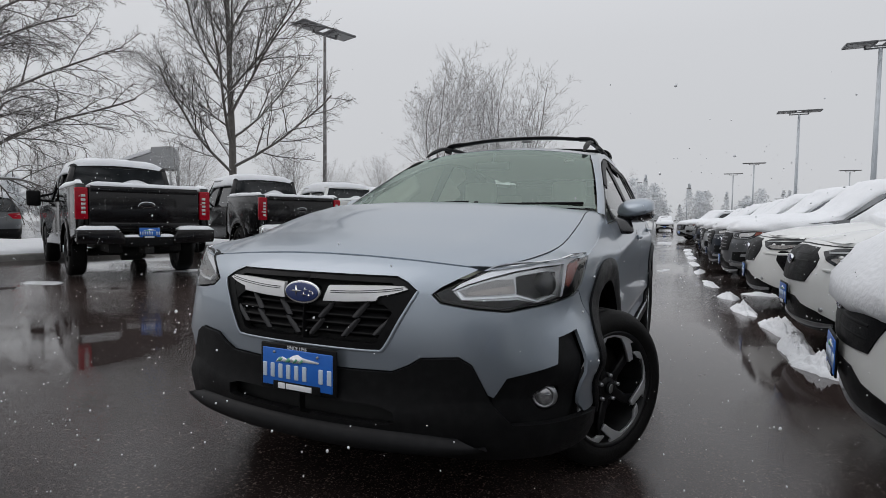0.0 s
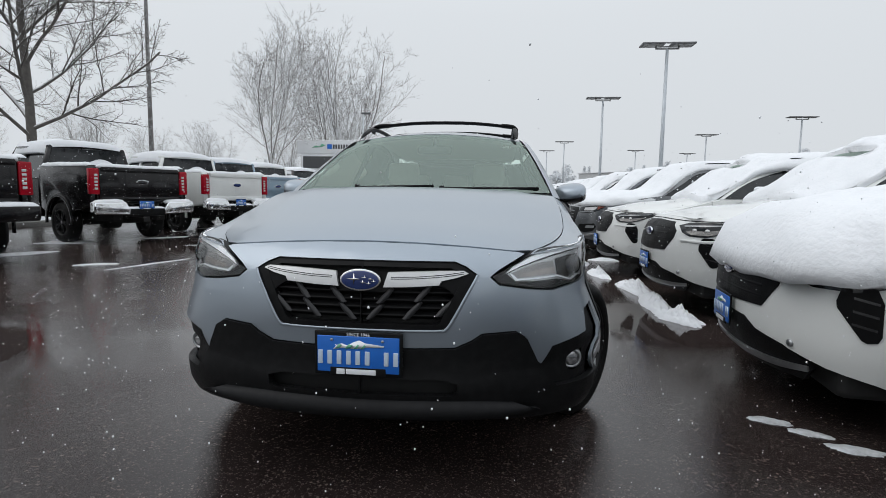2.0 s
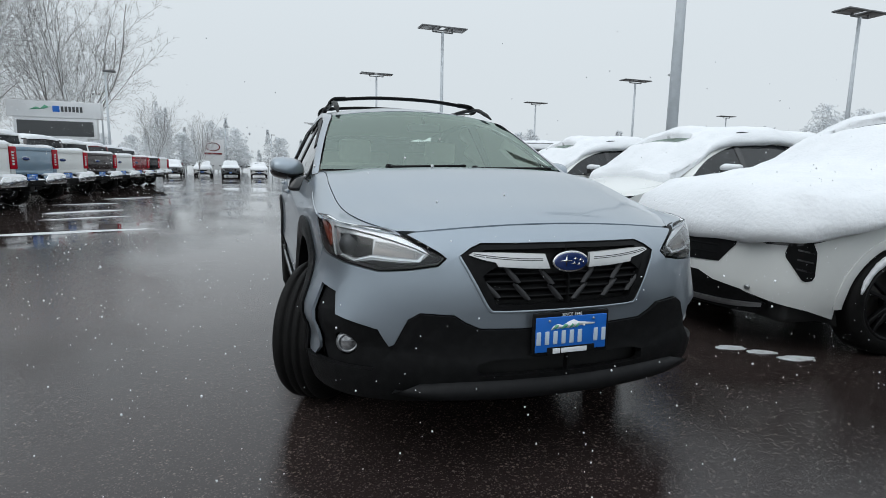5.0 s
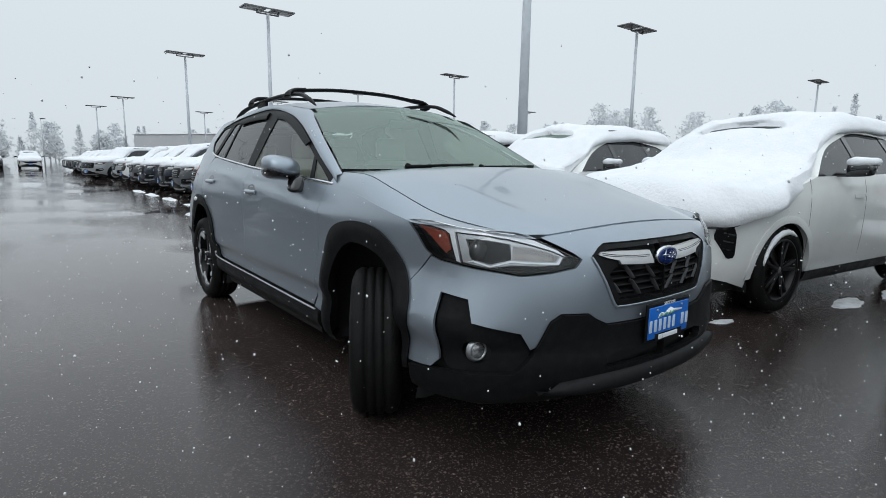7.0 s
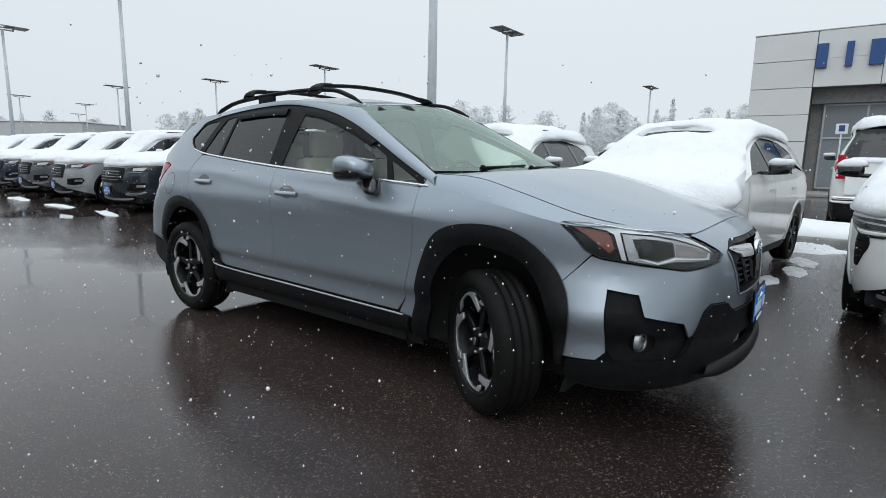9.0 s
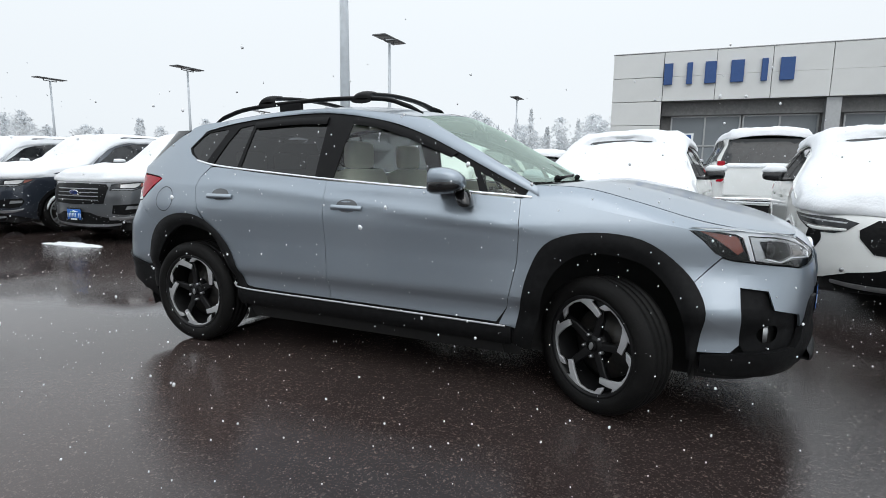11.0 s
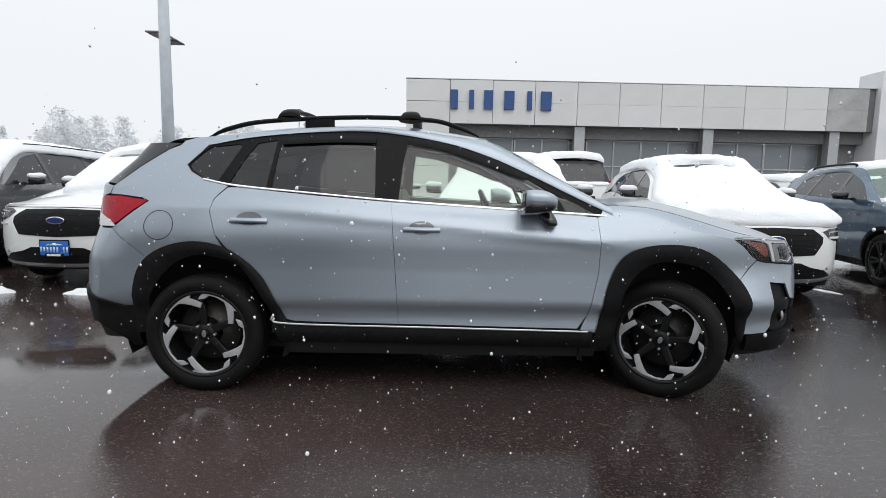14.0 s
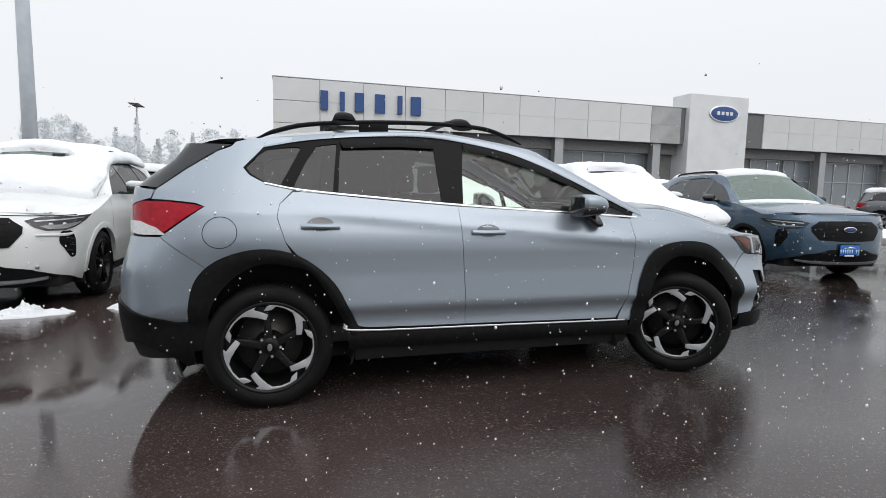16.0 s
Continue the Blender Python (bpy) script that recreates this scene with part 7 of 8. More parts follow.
# ---- pick-up trucks ----
def pickup(paint, words, at, bumper, wheel_style="slim"):
    """A crew-cab pick-up; the origin is on the ground under the tailgate, forward is -y."""
    ob = thing("pickup_truck", words, "truck", "parked trucks")
    w, tg, bed_z = 1.0, 1.54, 0.80
    for sd in (-1, 1):
        bm = bmesh.new()
        o = [(-0.02, bed_z - 0.05), (-0.02, tg + 0.02), (-2.02, tg + 0.02), (-2.02, bed_z - 0.12)] + arc(-1.25, 0.44, 0.50, 180, 0, 14)[1:-1] + [(-0.60, bed_z - 0.12)]
        m = Matrix(((0, 0, sd, sd * (w - 0.13)), (1, 0, 0, 0), (0, 1, 0, 0), (0, 0, 0, 1)))
        slab(bm, o, 0.13, m, 0.035)
        part("bed_side", bm, paint, ob)
        bm = bmesh.new()
        o = arc(-1.25, 0.44, 0.56, 186, -6, 14) + arc(-1.25, 0.44, 0.49, -6, 186, 14)
        slab(bm, o, 0.035, Matrix(((0, 0, sd, sd * (w - 0.005)), (1, 0, 0, 0), (0, 1, 0, 0), (0, 0, 0, 1))), 0.01)
        part("arch_lip", bm, paint if paint != M_WHITE else M_WHITE, ob)
        # cab and bonnet side
        bm = bmesh.new()
        o = [(-2.06, 0.50), (-2.06, 1.32), (-4.05, 1.30), (-5.55, 1.27), (-5.72, 1.15), (-5.72, 0.62)] + arc(-4.85, 0.44, 0.50, 180, 0, 14) + [(-4.2, 0.46)]
        slab(bm, o, 0.13, m, 0.03)
        part("cab_side", bm, paint, ob)
        bm = bmesh.new()
        pts = [(-2.10, 1.30, 0.93), (-2.10, 1.95, 0.76), (-3.55, 1.97, 0.76), (-4.10, 1.30, 0.93)]
        vs = [bm.verts.new((sd * x, y_, z)) for y_, z, x in pts]
        bm.faces.new(vs)
        part("cab_window", bm, M_DARKGLASS, ob)
        for a, b, rr in (((sd * 0.93, -2.08, 1.30), (sd * 0.76, -2.08, 1.96), 0.055), ((sd * 0.935, -3.05, 1.30), (sd * 0.77, -3.0, 1.96), 0.045), ((sd * 0.93, -4.12, 1.30), (sd * 0.755, -3.52, 1.98), 0.05), ((sd * 0.755, -2.06, 1.975), (sd * 0.755, -3.55, 1.985), 0.05)):
            bm = bmesh.new()
            cyl(bm, a, b, rr, None, 8)
            part("pillar", bm, paint, ob)
        # rear lamp
        bm = bmesh.new()
        box(bm, (min(sd * 0.835, sd * 1.008), -0.10, 1.00), (max(sd * 0.835, sd * 1.008), 0.025, 1.50), 0.02)
        lamp_ = part("rear_lamp", bm, M_RED, ob)
        bm = bmesh.new()
        for k in range(5):
            box(bm, (min(sd * 0.87, sd * 0.93), 0.02, 1.09 + 0.065 * k), (max(sd * 0.87, sd * 0.93), 0.032, 1.13 + 0.065 * k), 0.004)
        part("clear_lens", bm, M_CLEARLENS, lamp_)
        # mirror
        bm = bmesh.new()
        box(bm, (min(sd * 1.12, sd * 1.36), -3.98, 1.24), (max(sd * 1.12, sd * 1.36), -3.88, 1.56), 0.04)
        cyl(bm, (sd * 0.92, -3.95, 1.34), (sd * 1.14, -3.94, 1.36), 0.025, None, 8)
        cyl(bm, (sd * 0.92, -3.95, 1.50), (sd * 1.14, -3.94, 1.44), 0.025, None, 8)
        part("towing_mirror", bm, M_PLASTIC, ob)
        # bumper end
        bm = bmesh.new()
        slab(bm, [(0.36, 0), (1.0, 0.02), (1.02, 0.06), (1.02, 0.24), (0.44, 0.24), (0.36, 0.12)], 0.20, Matrix(((sd, 0, 0, 0), (0, 0, 1, 0.01), (0, 1, 0, 0.60), (0, 0, 0, 1))), 0.02)
        part("rear_bumper_end", bm, bumper, ob)
        for cy in (-1.25, -4.85):
            wheel("rear_wheel" if cy > -2 else "front_wheel", ob, pose(sd * 0.87, cy, 0.41, 0, 90 * sd, 0) @ pose(0, 0, 0, 0, 0, 12), 0.41, 0.26, 0.27, wheel_style)
    bm = bmesh.new()
    box(bm, (-0.83, -0.07, 0.84), (0.83, 0.005, tg), 0.02)
    tail = part("tailgate", bm, paint, ob)
    bm = bmesh.new()
    box(bm, (-0.80, 0.0, tg - 0.10), (0.80, 0.022, tg - 0.005), 0.012)
    box(bm, (-0.80, 0.0, 0.86), (0.80, 0.012, 0.95), 0.006)
    part("tailgate_rib", bm, paint, tail)
    bm = bmesh.new()
    oval(bm, Matrix(((-1, 0, 0, 0), (0, 0, 1, 0.004), (0, 1, 0, 1.25), (0, 0, 0, 1))), 0.12, 0.05, 0.022)
    bd = part("badge", bm, M_CHROME, tail, "oval badge with a bright rim")
    bm = bmesh.new()
    oval(bm, Matrix(((-1, 0, 0, 0), (0, 0, 1, 0.006), (0, 1, 0, 1.25), (0, 0, 0, 1))), 0.108, 0.041, 0.024)
    part("badge_field", bm, M_BADGE if paint != M_BLACKPAINT else M_GLOSSBLACK, bd)
    bm = bmesh.new()
    box(bm, (-0.42, 0.02, 0.56), (0.42, 0.17, 0.72), 0.02)
    part("rear_step", bm, M_PLASTIC, ob)
    plate(ob, Matrix.Translation((0, 0.15, 0.79)) @ Matrix.Rotation(math.pi, 4, "Z"))
    bm = bmesh.new()
    box(bm, (-0.9, -2.0, 0.80), (0.9, -0.06, 0.86), 0.01)
    box(bm, (-0.9, -2.05, 0.80), (0.9, -1.98, 1.44), 0.01)
    part("bed_floor", bm, M_DARK, ob)
    bm = bmesh.new()
    for a, b in (((-0.55, -5.5, 0.45), (-0.35, -0.1, 0.62)), ((0.35, -5.5, 0.45), (0.55, -0.1, 0.62))):
        box(bm, a, b, 0.02)
    cyl(bm, (-0.85, -1.25, 0.41), (0.85, -1.25, 0.41), 0.07, None, 12)
    cyl(bm, (-0.16, -1.25, 0.41), (0.16, -1.25, 0.41), 0.17, None, 14)
    box(bm, (-0.07, -0.3, 0.44), (0.07, 0.14, 0.56), 0.01)
    part("chassis", bm, M_DARK, ob)
    # cab roof, rear glass, bonnet
    bm = bmesh.new()
    net(bm, np.array([[(x, y_, z + 0.055 * (1 - (x / 0.8) ** 2)) for x in np.linspace(-0.78, 0.78, 9)] for y_, z in ((-2.05, 1.965), (-2.3, 2.00), (-2.9, 2.01), (-3.4, 1.995), (-3.62, 1.96))]), 0.04)
    part("cab_roof", bm, paint, ob)
    bm = bmesh.new()
    net(bm, np.array([[(x * (0.86 - 0.13 * t), -2.06 + 0.02 * t, 1.30 + 0.67 * t) for x in np.linspace(-1, 1, 7)] for t in np.linspace(0, 1, 5)]))
    part("rear_screen", bm, M_DARKGLASS, ob)
    bm = bmesh.new()
    net(bm, np.array([[(x * (0.88 - 0.14 * t), -4.12 + 0.55 * t - 0.08 * (1 - x * x), 1.30 + 0.68 * t) for x in np.linspace(-1, 1, 7)] for t in np.linspace(0, 1, 5)]))
    part("windscreen", bm, M_DARKGLASS, ob)
    bm = bmesh.new()
    net(bm, np.array([[(x, y_, z + 0.05 * (1 - (x / 0.95) ** 2)) for x in np.linspace(-0.95, 0.95, 9)] for y_, z in ((-4.02, 1.31), (-4.6, 1.31), (-5.4, 1.29), (-5.72, 1.16))]), 0.05)
    part("bonnet", bm, paint, ob)
    bm = bmesh.new()
    box(bm, (-0.95, -5.80, 0.55), (0.95, -5.66, 1.16), 0.04)
    part("grille", bm, M_GLOSSBLACK, ob)
    ob.matrix_world = at
    out = [ob]
    xs = np.linspace(-0.80, 0.80, 15)
    cab = np.array([[(x * 1.06, y_, z + 0.045 * (1 - (x / 0.8) ** 2) - 0.13 * abs(x / 0.8) ** 7) for x in xs] for y_, z in ((-2.07, 1.945), (-2.12, 1.975), (-2.25, 1.995), (-2.6, 2.005), (-3.1, 2.005), (-3.5, 1.98), (-3.75, 1.80), (-4.0, 1.46), (-4.12, 1.34), (-4.6, 1.33), (-5.2, 1.31), (-5.6, 1.24))])
    out.append(snow_sheet("snow_cover", cab, 0.13, "snow heaped over a pick-up's cab and bonnet", at, "snow on trucks", 0.03))
    rail_net = np.array([[(x, y_, tg + 0.002) for x in np.linspace(-0.84, 0.84, 24)] for y_ in np.linspace(-0.065, 0.012, 5)])
    out.append(snow_sheet("snow_strip", rail_net, 0.05, "snow strip along a tailgate's top edge", at, "snow on trucks", 0.012, 0.3))
    for sd in (-1, 1):
        en = np.array([[(sd * x, y_, 0.845) for x in np.linspace(0.44, 1.0, 12)] for y_ in np.linspace(0.0, 0.20, 5)])
        out.append(snow_sheet("snow_strip", en, 0.05, "snow strip on a truck's rear bumper", at, "snow on trucks", 0.012, 0.3))
        sn = np.array([[(sd * x, y_, tg + 0.025) for x in np.linspace(0.87, 0.995, 5)] for y_ in np.linspace(-2.0, -0.10, 20)])
        out.append(snow_sheet("snow_strip", sn, 0.06, "snow strip along a truck bed's side", at, "snow on trucks", 0.015, 0.3))
    pile = np.array([[(x, -2.035 + 0.10 * k / 4, tg - 0.03 + (0.20 * math.exp(-(((x + 0.25) / 0.34) ** 2)) + 0.06) * (1 - k / 4)) for x in np.linspace(-0.78, 0.62, 16)] for k in range(5)])
    out.append(snow_sheet("snow_ridge", pile, 0.05, "ridge of snow against a truck's rear glass", at, "snow on trucks", 0.02, 0.3))
    st = np.array([[(x, y_, 0.722) for x in np.linspace(-0.40, 0.40, 14)] for y_ in np.linspace(0.035, 0.165, 5)])
    out.append(snow_sheet("snow_strip", st, 0.035, "snow strip on a truck's rear step", at, "snow on trucks", 0.01, 0.3))
    return out


def truck_pose(x0, y0, turn=-15):
    return Matrix.Translation((x0, y0, 0)) @ Matrix.Rotation(radians(-90 + turn), 4, "Z")


TB = pickup(M_BLACKPAINT, "black pick-up truck with snow on its cab and bumper", truck_pose(-7.0, 2.4, -25), M_BLACKPAINT)
TC = pickup(M_BLACKPAINT, "black pick-up truck with a chrome bumper and snow", truck_pose(-6.87, 6.27, -25), M_CHROME)
TW = pickup(M_WHITE, "white pick-up truck with snow on its cab", truck_pose(-6.47, 9.56, -25), M_CHROME)
TS = pickup(M_SKYPAINT, "pale blue pick-up truck with snow on its cab", truck_pose(-6.45, 12.2, -25), M_CHROME)
TN = pickup(M_BROWNPAINT, "dark brown pick-up truck with snow on its cab", truck_pose(-6.45, 18.9, -25), M_CHROME)
TR = pickup(M_REDPAINT, "red pick-up truck with snow on its cab", truck_pose(-6.45, 25.9, -25), M_CHROME)
repeat(TW, truck_pose(-6.45, 15.0, -25))
repeat(TW, truck_pose(-6.45, 22.4, -25))
repeat(TC, truck_pose(-6.45, 29.3, -25))
repeat(TW, truck_pose(-6.45, 32.7, -25))
repeat(EX, Matrix.Translation((-21.0, 6.6, 0)) @ Matrix.Rotation(radians(-110), 4, "Z"), "dark sport utility car under snow beyond the trucks")


# ---- street lamps ----
def lot_lamp(at, height=8.2, pole_mat=M_POLE, r0=0.11):
    ob = thing("lot_lamp", "tall grey lot lamp with two flat panel heads", "lamp post", "lot lamps")
    bm = bmesh.new()
    lathe(bm, [(0.0, 0.0), (0.30, 0.0), (0.30, 0.72), (0.27, 0.78), (0.0, 0.78)], 20)
    part("footing", bm, M_CONCRETE, ob)
    bm = bmesh.new()
    cyl(bm, (0, 0, 0.7), (0, 0, height - 0.10), r0, r0 * 0.62, 14)
    part("pole", bm, pole_mat, ob)
    bm = bmesh.new()
    box(bm, (-0.55, -0.035, height - 0.12), (0.55, 0.035, height - 0.06), 0.01)
    for sd in (-1, 1):
        box(bm, (sd * 0.52 - 0.03, -0.03, height - 0.12), (sd * 0.52 + 0.03, 0.03, height + 0.08), 0.008)
    for y_ in (-0.38, 0.32):
        box(bm, (-0.14, y_, height + 0.065), (0.14, y_ + 0.06, height + 0.125), 0.008)
    part("bracket", bm, M_LAMPHEAD, ob)
    for sd in (-1, 1):
        bm = bmesh.new()
        box(bm, (min(sd * 0.13, sd * 1.22), -0.40, height + 0.06), (max(sd * 0.16, sd * 1.22), 0.40, height + 0.13), 0.015)
        hd = part("lamp_head", bm, M_LAMPHEAD, ob)
        bm = bmesh.new()
        box(bm, (min(sd * 0.30, sd * 1.12), -0.33, height + 0.048), (max(sd * 0.30, sd * 1.12), 0.33, height + 0.064), 0.004)
        part("led_panel", bm, M_LED, hd)
    ob.matrix_world = at
    return ob


LAMP = lot_lamp(pose(8.28, 23.13, 0))
for x0, y0, rz in ((8.01, 37.6, 0), (24.2, 13.3, 0), (27.2, 31.8, 0), (27.1, 47.4, 0), (50.4, 13.0, 0), (54.0, 48.3, 0), (31.7, 90.6, 0), (9.2, 71.5, 0), (8.2, 87.0, 0), (22.0, 85.2, 0), (24.3, 62.0, 0), (39.8, 116.0, 0)):
    copy_thing(LAMP, pose(x0, y0, 0, 0, 0, rz))
lot_lamp(pose(7.37, 5.39, 0), r0=0.125)
lot_lamp(pose(-11.65, 13.7, 0, 0, 0, 72), pole_mat=M_WOODPOLE, r0=0.085)


def street_lamp(at, height):
    ob = thing("street_lamp", "slim grey street lamp with a small head", "lamp post", "street lamps")
    bm = bmesh.new()
    cyl(bm, (0, 0, 0), (0, 0, height), 0.09, 0.05, 10)
    part("pole", bm, M_POLE, ob)
    bm = bmesh.new()
    box(bm, (-0.1, -0.16, height), (0.55, 0.16, height + 0.12), 0.03)
    part("lamp_head", bm, M_LAMPHEAD, ob)
    ob.matrix_world = at
    return ob


SL = street_lamp(pose(-9.1, 33.4, 0), 6.5)
copy_thing(SL, pose(-12.2, 46.0, 0, 0, 0, 180))
copy_thing(SL, pose(2.1, 93.5, 0))
copy_thing(SL, pose(-4.5, 78, 0))


# ---- the dealership building ----
FX = 26.5
hall = thing("showroom", "long pale grey showroom with a flat panelled front", "building")
PITCH, TOWER_A, TOWER_B, END = 2.36, -25.0, -29.9, -66.0
bm = bmesh.new()
box(bm, (FX + 0.08, TOWER_A + 0.0, 4.72), (FX + 0.9, 1.40, 7.08))
box(bm, (FX + 0.08, END, 4.72), (FX + 0.9, TOWER_B, 7.08))
box(bm, (FX + 0.08, -0.98, 0), (FX + 16, 1.40, 7.08))
box(bm, (FX + 0.9, END, 4.72), (FX + 16, 1.40, 6.9))
part("wall", bm, M_JOINT, hall, "", False)
bm = bmesh.new()
box(bm, (FX + 1.2, END, 0), (FX + 1.5, -1.0, 4.72))
part("recessed_wall", bm, M_BRICK, hall, "", False)
pbm = bmesh.new()
box(pbm, (0, -PITCH / 2 + 0.012, -0.588), (0.08, PITCH / 2 - 0.012, 0.588), 0.012)
pan = part("panel", pbm, M_PANEL, hall, "", False)
pan.matrix_basis = pose(FX, -1.0 - PITCH / 2, 5.31)
k = 0
while True:
    yc = -1.0 - PITCH / 2 - PITCH * k
    if yc < END:
        break
    for zc in (5.31, 6.49):
        if (k, zc) != (0, 5.31) and not TOWER_B - 1.8 < yc < TOWER_A + 0.4:
            slot = again("panel", pan, pose(FX + random.uniform(-0.004, 0.004), yc, zc), hall)
            # panels next to the tower take a darker, mottled grey
            if TOWER_A < yc < TOWER_A + PITCH + 0.4:
                slot.data = slot.data.copy()
                slot.data.materials[0] = M_PANELDARK
                slot["label"] = "darker mottled panel next to the tower"
    k += 1
pbm = bmesh.new()
box(pbm, (0, -1.2, -0.578), (0.08, 1.2, 0.578), 0.012)
pe = part("end_panel", pbm, M_PANEL, hall, "", False)
pe.matrix_basis = pose(FX, 0.22, 6.49)
for zc in (5.31, 4.13, 2.95, 1.77, 0.59):
    again("end_panel", pe, pose(FX + random.uniform(-0.004, 0.004), 0.22, zc), hall)
cbm = bmesh.new()
box(cbm, (0, -0.30, 0), (0.5, 0.30, 4.72), 0.02)
col = part("column", cbm, M_ALUFRAME, hall, "", False)
col.matrix_basis = pose(FX + 0.25, -8.35, 0)
for yc in (-15.7, -23.0, -37.9, -45.2, -52.5):
    again("column", col, pose(FX + 0.25, yc, 0), hall)
gbm = bmesh.new()
box(gbm, (0, -1.55, 0.30), (0.04, 1.55, 3.98))
gl = part("window", gbm, M_SHOPGLASS, hall, "dark shopfront glazing", False)
fbm = bmesh.new()
for yq in (-1.58, 0.0, 1.58):
    box(fbm, (-0.06, yq - 0.04, 0.25), (0.05, yq + 0.04, 4.05), 0.008)
for zq in (0.28, 2.55, 4.02):
    box(fbm, (-0.06, -1.62, zq - 0.04), (0.05, 1.62, zq + 0.04), 0.008)
fr = part("window_frame", fbm, M_ALUFRAME, gl, "", False)
gl.matrix_basis = pose(FX + 1.14, -3.1, 0)
for yc in (-6.4, -10.6, -13.8, -17.9, -21.1, -33.5, -36.2, -40.2, -43.4, -47.6, -50.8):
    g2 = again("window", gl, pose(FX + 1.14, yc, 0), hall, "dark shopfront glazing")
    again("window_frame", fr, Matrix(), g2)
bm = bmesh.new()
box(bm, (FX + 0.70, END, 4.06), (FX + 1.22, -1.0, 4.715), 0.02)
part("lintel", bm, M_BRICK, hall, "speckled grey block lintel", False)
bm = bmesh.new()
box(bm, (FX - 0.30, TOWER_B, 0), (FX + 1.4, TOWER_A, 8.05), 0.03)
tow = part("entrance_tower", bm, M_PANELWHITE, hall, "", False)
bm = bmesh.new()
oval(bm, pose(FX - 0.28, -27.8, 6.85, 90, 0, -90), 1.22, 0.56, 0.10, 40, 0.02)
ov = part("oval_sign", bm, M_CHROME, tow, "blue oval sign with a bright rim")
bm = bmesh.new()
oval(bm, pose(FX - 0.30, -27.8, 6.85, 90, 0, -90), 1.12, 0.48, 0.12, 40, 0.02)
part("oval_field", bm, M_SIGNBLUE, ov)
for k2 in range(4):
    bm = bmesh.new()
    box(bm, (FX - 0.44, -28.45 + 0.36 * k2, 6.75), (FX - 0.41, -28.22 + 0.36 * k2, 6.98), 0.01)
    part("oval_mark", bm, M_PLATEWHITE, ov)
for ya, yb in ((-1.02, -1.42), (-2.05, -2.31), (-2.86, -3.36), (-3.98, -4.54), (-5.26, -5.52), (-6.02, -6.60)):
    bm = bmesh.new()
    box(bm, (FX - 0.16, yb, 5.50), (FX - 0.02, ya, 6.52), 0.015)
    part("sign_bar", bm, M_SIGNBLUE, hall, "blue raised sign bar", False)
bm = bmesh.new()
box(bm, (FX - 0.02, END, 7.08), (FX + 0.95, 1.44, 7.14), 0.02)
part("coping", bm, M_ALUFRAME, hall, "", False)
bm = bmesh.new()
box(bm, (FX - 2.2, END, 0.0), (FX + 1.2, 1.4, 0.14), 0.03)
walk_way = part("pavement", bm, M_CONCRETE, None, "", False)
tagged(walk_way, "wet concrete walk in front of the showroom", "pavement", kind="structure")
bm = bmesh.new()
box(bm, (0, 0, 0), (0.03, 0.4, 0.4), 0.01)
sgn = part("accessible_sign", bm, M_PLATEWHITE, None, "", False)
cyl(bm2 := bmesh.new(), (0.05, 0.2, -2.55), (0.05, 0.2, 0.4), 0.03, None, 8)
part("sign_post", bm2, M_POLE, sgn)
bm = bmesh.new()
box(bm, (-0.006, 0.10, 0.10), (-0.002, 0.30, 0.34), 0.001)
part("sign_mark", bm, M_SIGNBLUE, sgn)
sgn.matrix_world = pose(FX - 2.6, -2.5, 2.55)
tagged(sgn, "small white parking sign on a post", "sign")


# ---- roadside sign, other buildings ----
brd = thing("roadside_sign", "white roadside sign with a dark message screen", "sign", at=pose(-13.0, 38.0, 0))
bm = bmesh.new()
box(bm, (-2.6, -0.3, 4.05), (2.6, 0.3, 5.1), 0.05)
cab_ = part("cabinet", bm, M_PANELWHITE, brd)
bm = bmesh.new()
box(bm, (-2.3, -0.25, 2.75), (2.3, 0.25, 4.05), 0.03)
part("screen_case", bm, M_PANELWHITE, brd)
bm = bmesh.new()
box(bm, (-2.1, -0.30, 2.9), (2.1, -0.22, 3.85), 0.02)
part("screen", bm, M_SIGNDARK, brd)
bm = bmesh.new()
box(bm, (-1.7, -0.25, 0), (1.7, 0.25, 2.78), 0.03)
part("base", bm, M_PANELWHITE, brd)
bm = bmesh.new()
box(bm, (-0.10, -0.33, 4.42), (0.28, -0.29, 4.80), 0.01)
part("blue_mark", bm, M_PLATEBLUE, cab_)
bm = bmesh.new()
for k2 in range(6):
    box(bm, (0.36 + 0.21 * k2, -0.33, 4.44), (0.50 + 0.21 * k2, -0.29, 4.78), 0.01)
part("dark_bar", bm, M_SIGNDARK, cab_)
bm = bmesh.new()
slab(bm, [(-1.35, 4.52), (-1.0, 4.70), (-0.75, 4.62), (-0.5, 4.84), (-0.3, 4.72), (-0.15, 4.76), (-0.5, 4.60), (-0.9, 4.55)], 0.03, pose(0, -0.30, 0, 90))
part("ridge_mark", bm, M_PLATEGREEN, cab_)

can = thing("canopy", "small grey canopy with a sloping snowy roof on posts", "canopy", at=pose(-30.5, 14.8, 0, 0, 0, 38))
for px, py in ((6.05, -0.9), (3.7, -0.9), (6.05, 0.9), (3.7, 0.9)):
    bm = bmesh.new()
    cyl(bm, (px, py, 0), (px, py, 3.75), 0.05, None, 10)
    part("post", bm, M_GREYWALL, can)
bm = bmesh.new()
slab(bm, [(3.4, 3.70), (5.1, 3.70), (6.1, 3.70), (6.1, 4.95), (5.1, 4.85), (5.1, 4.55), (3.4, 3.85)], 2.0, pose(0, 1.0, 0, 90))
part("roof", bm, M_GREYWALL, can, "", False)
bm = bmesh.new()
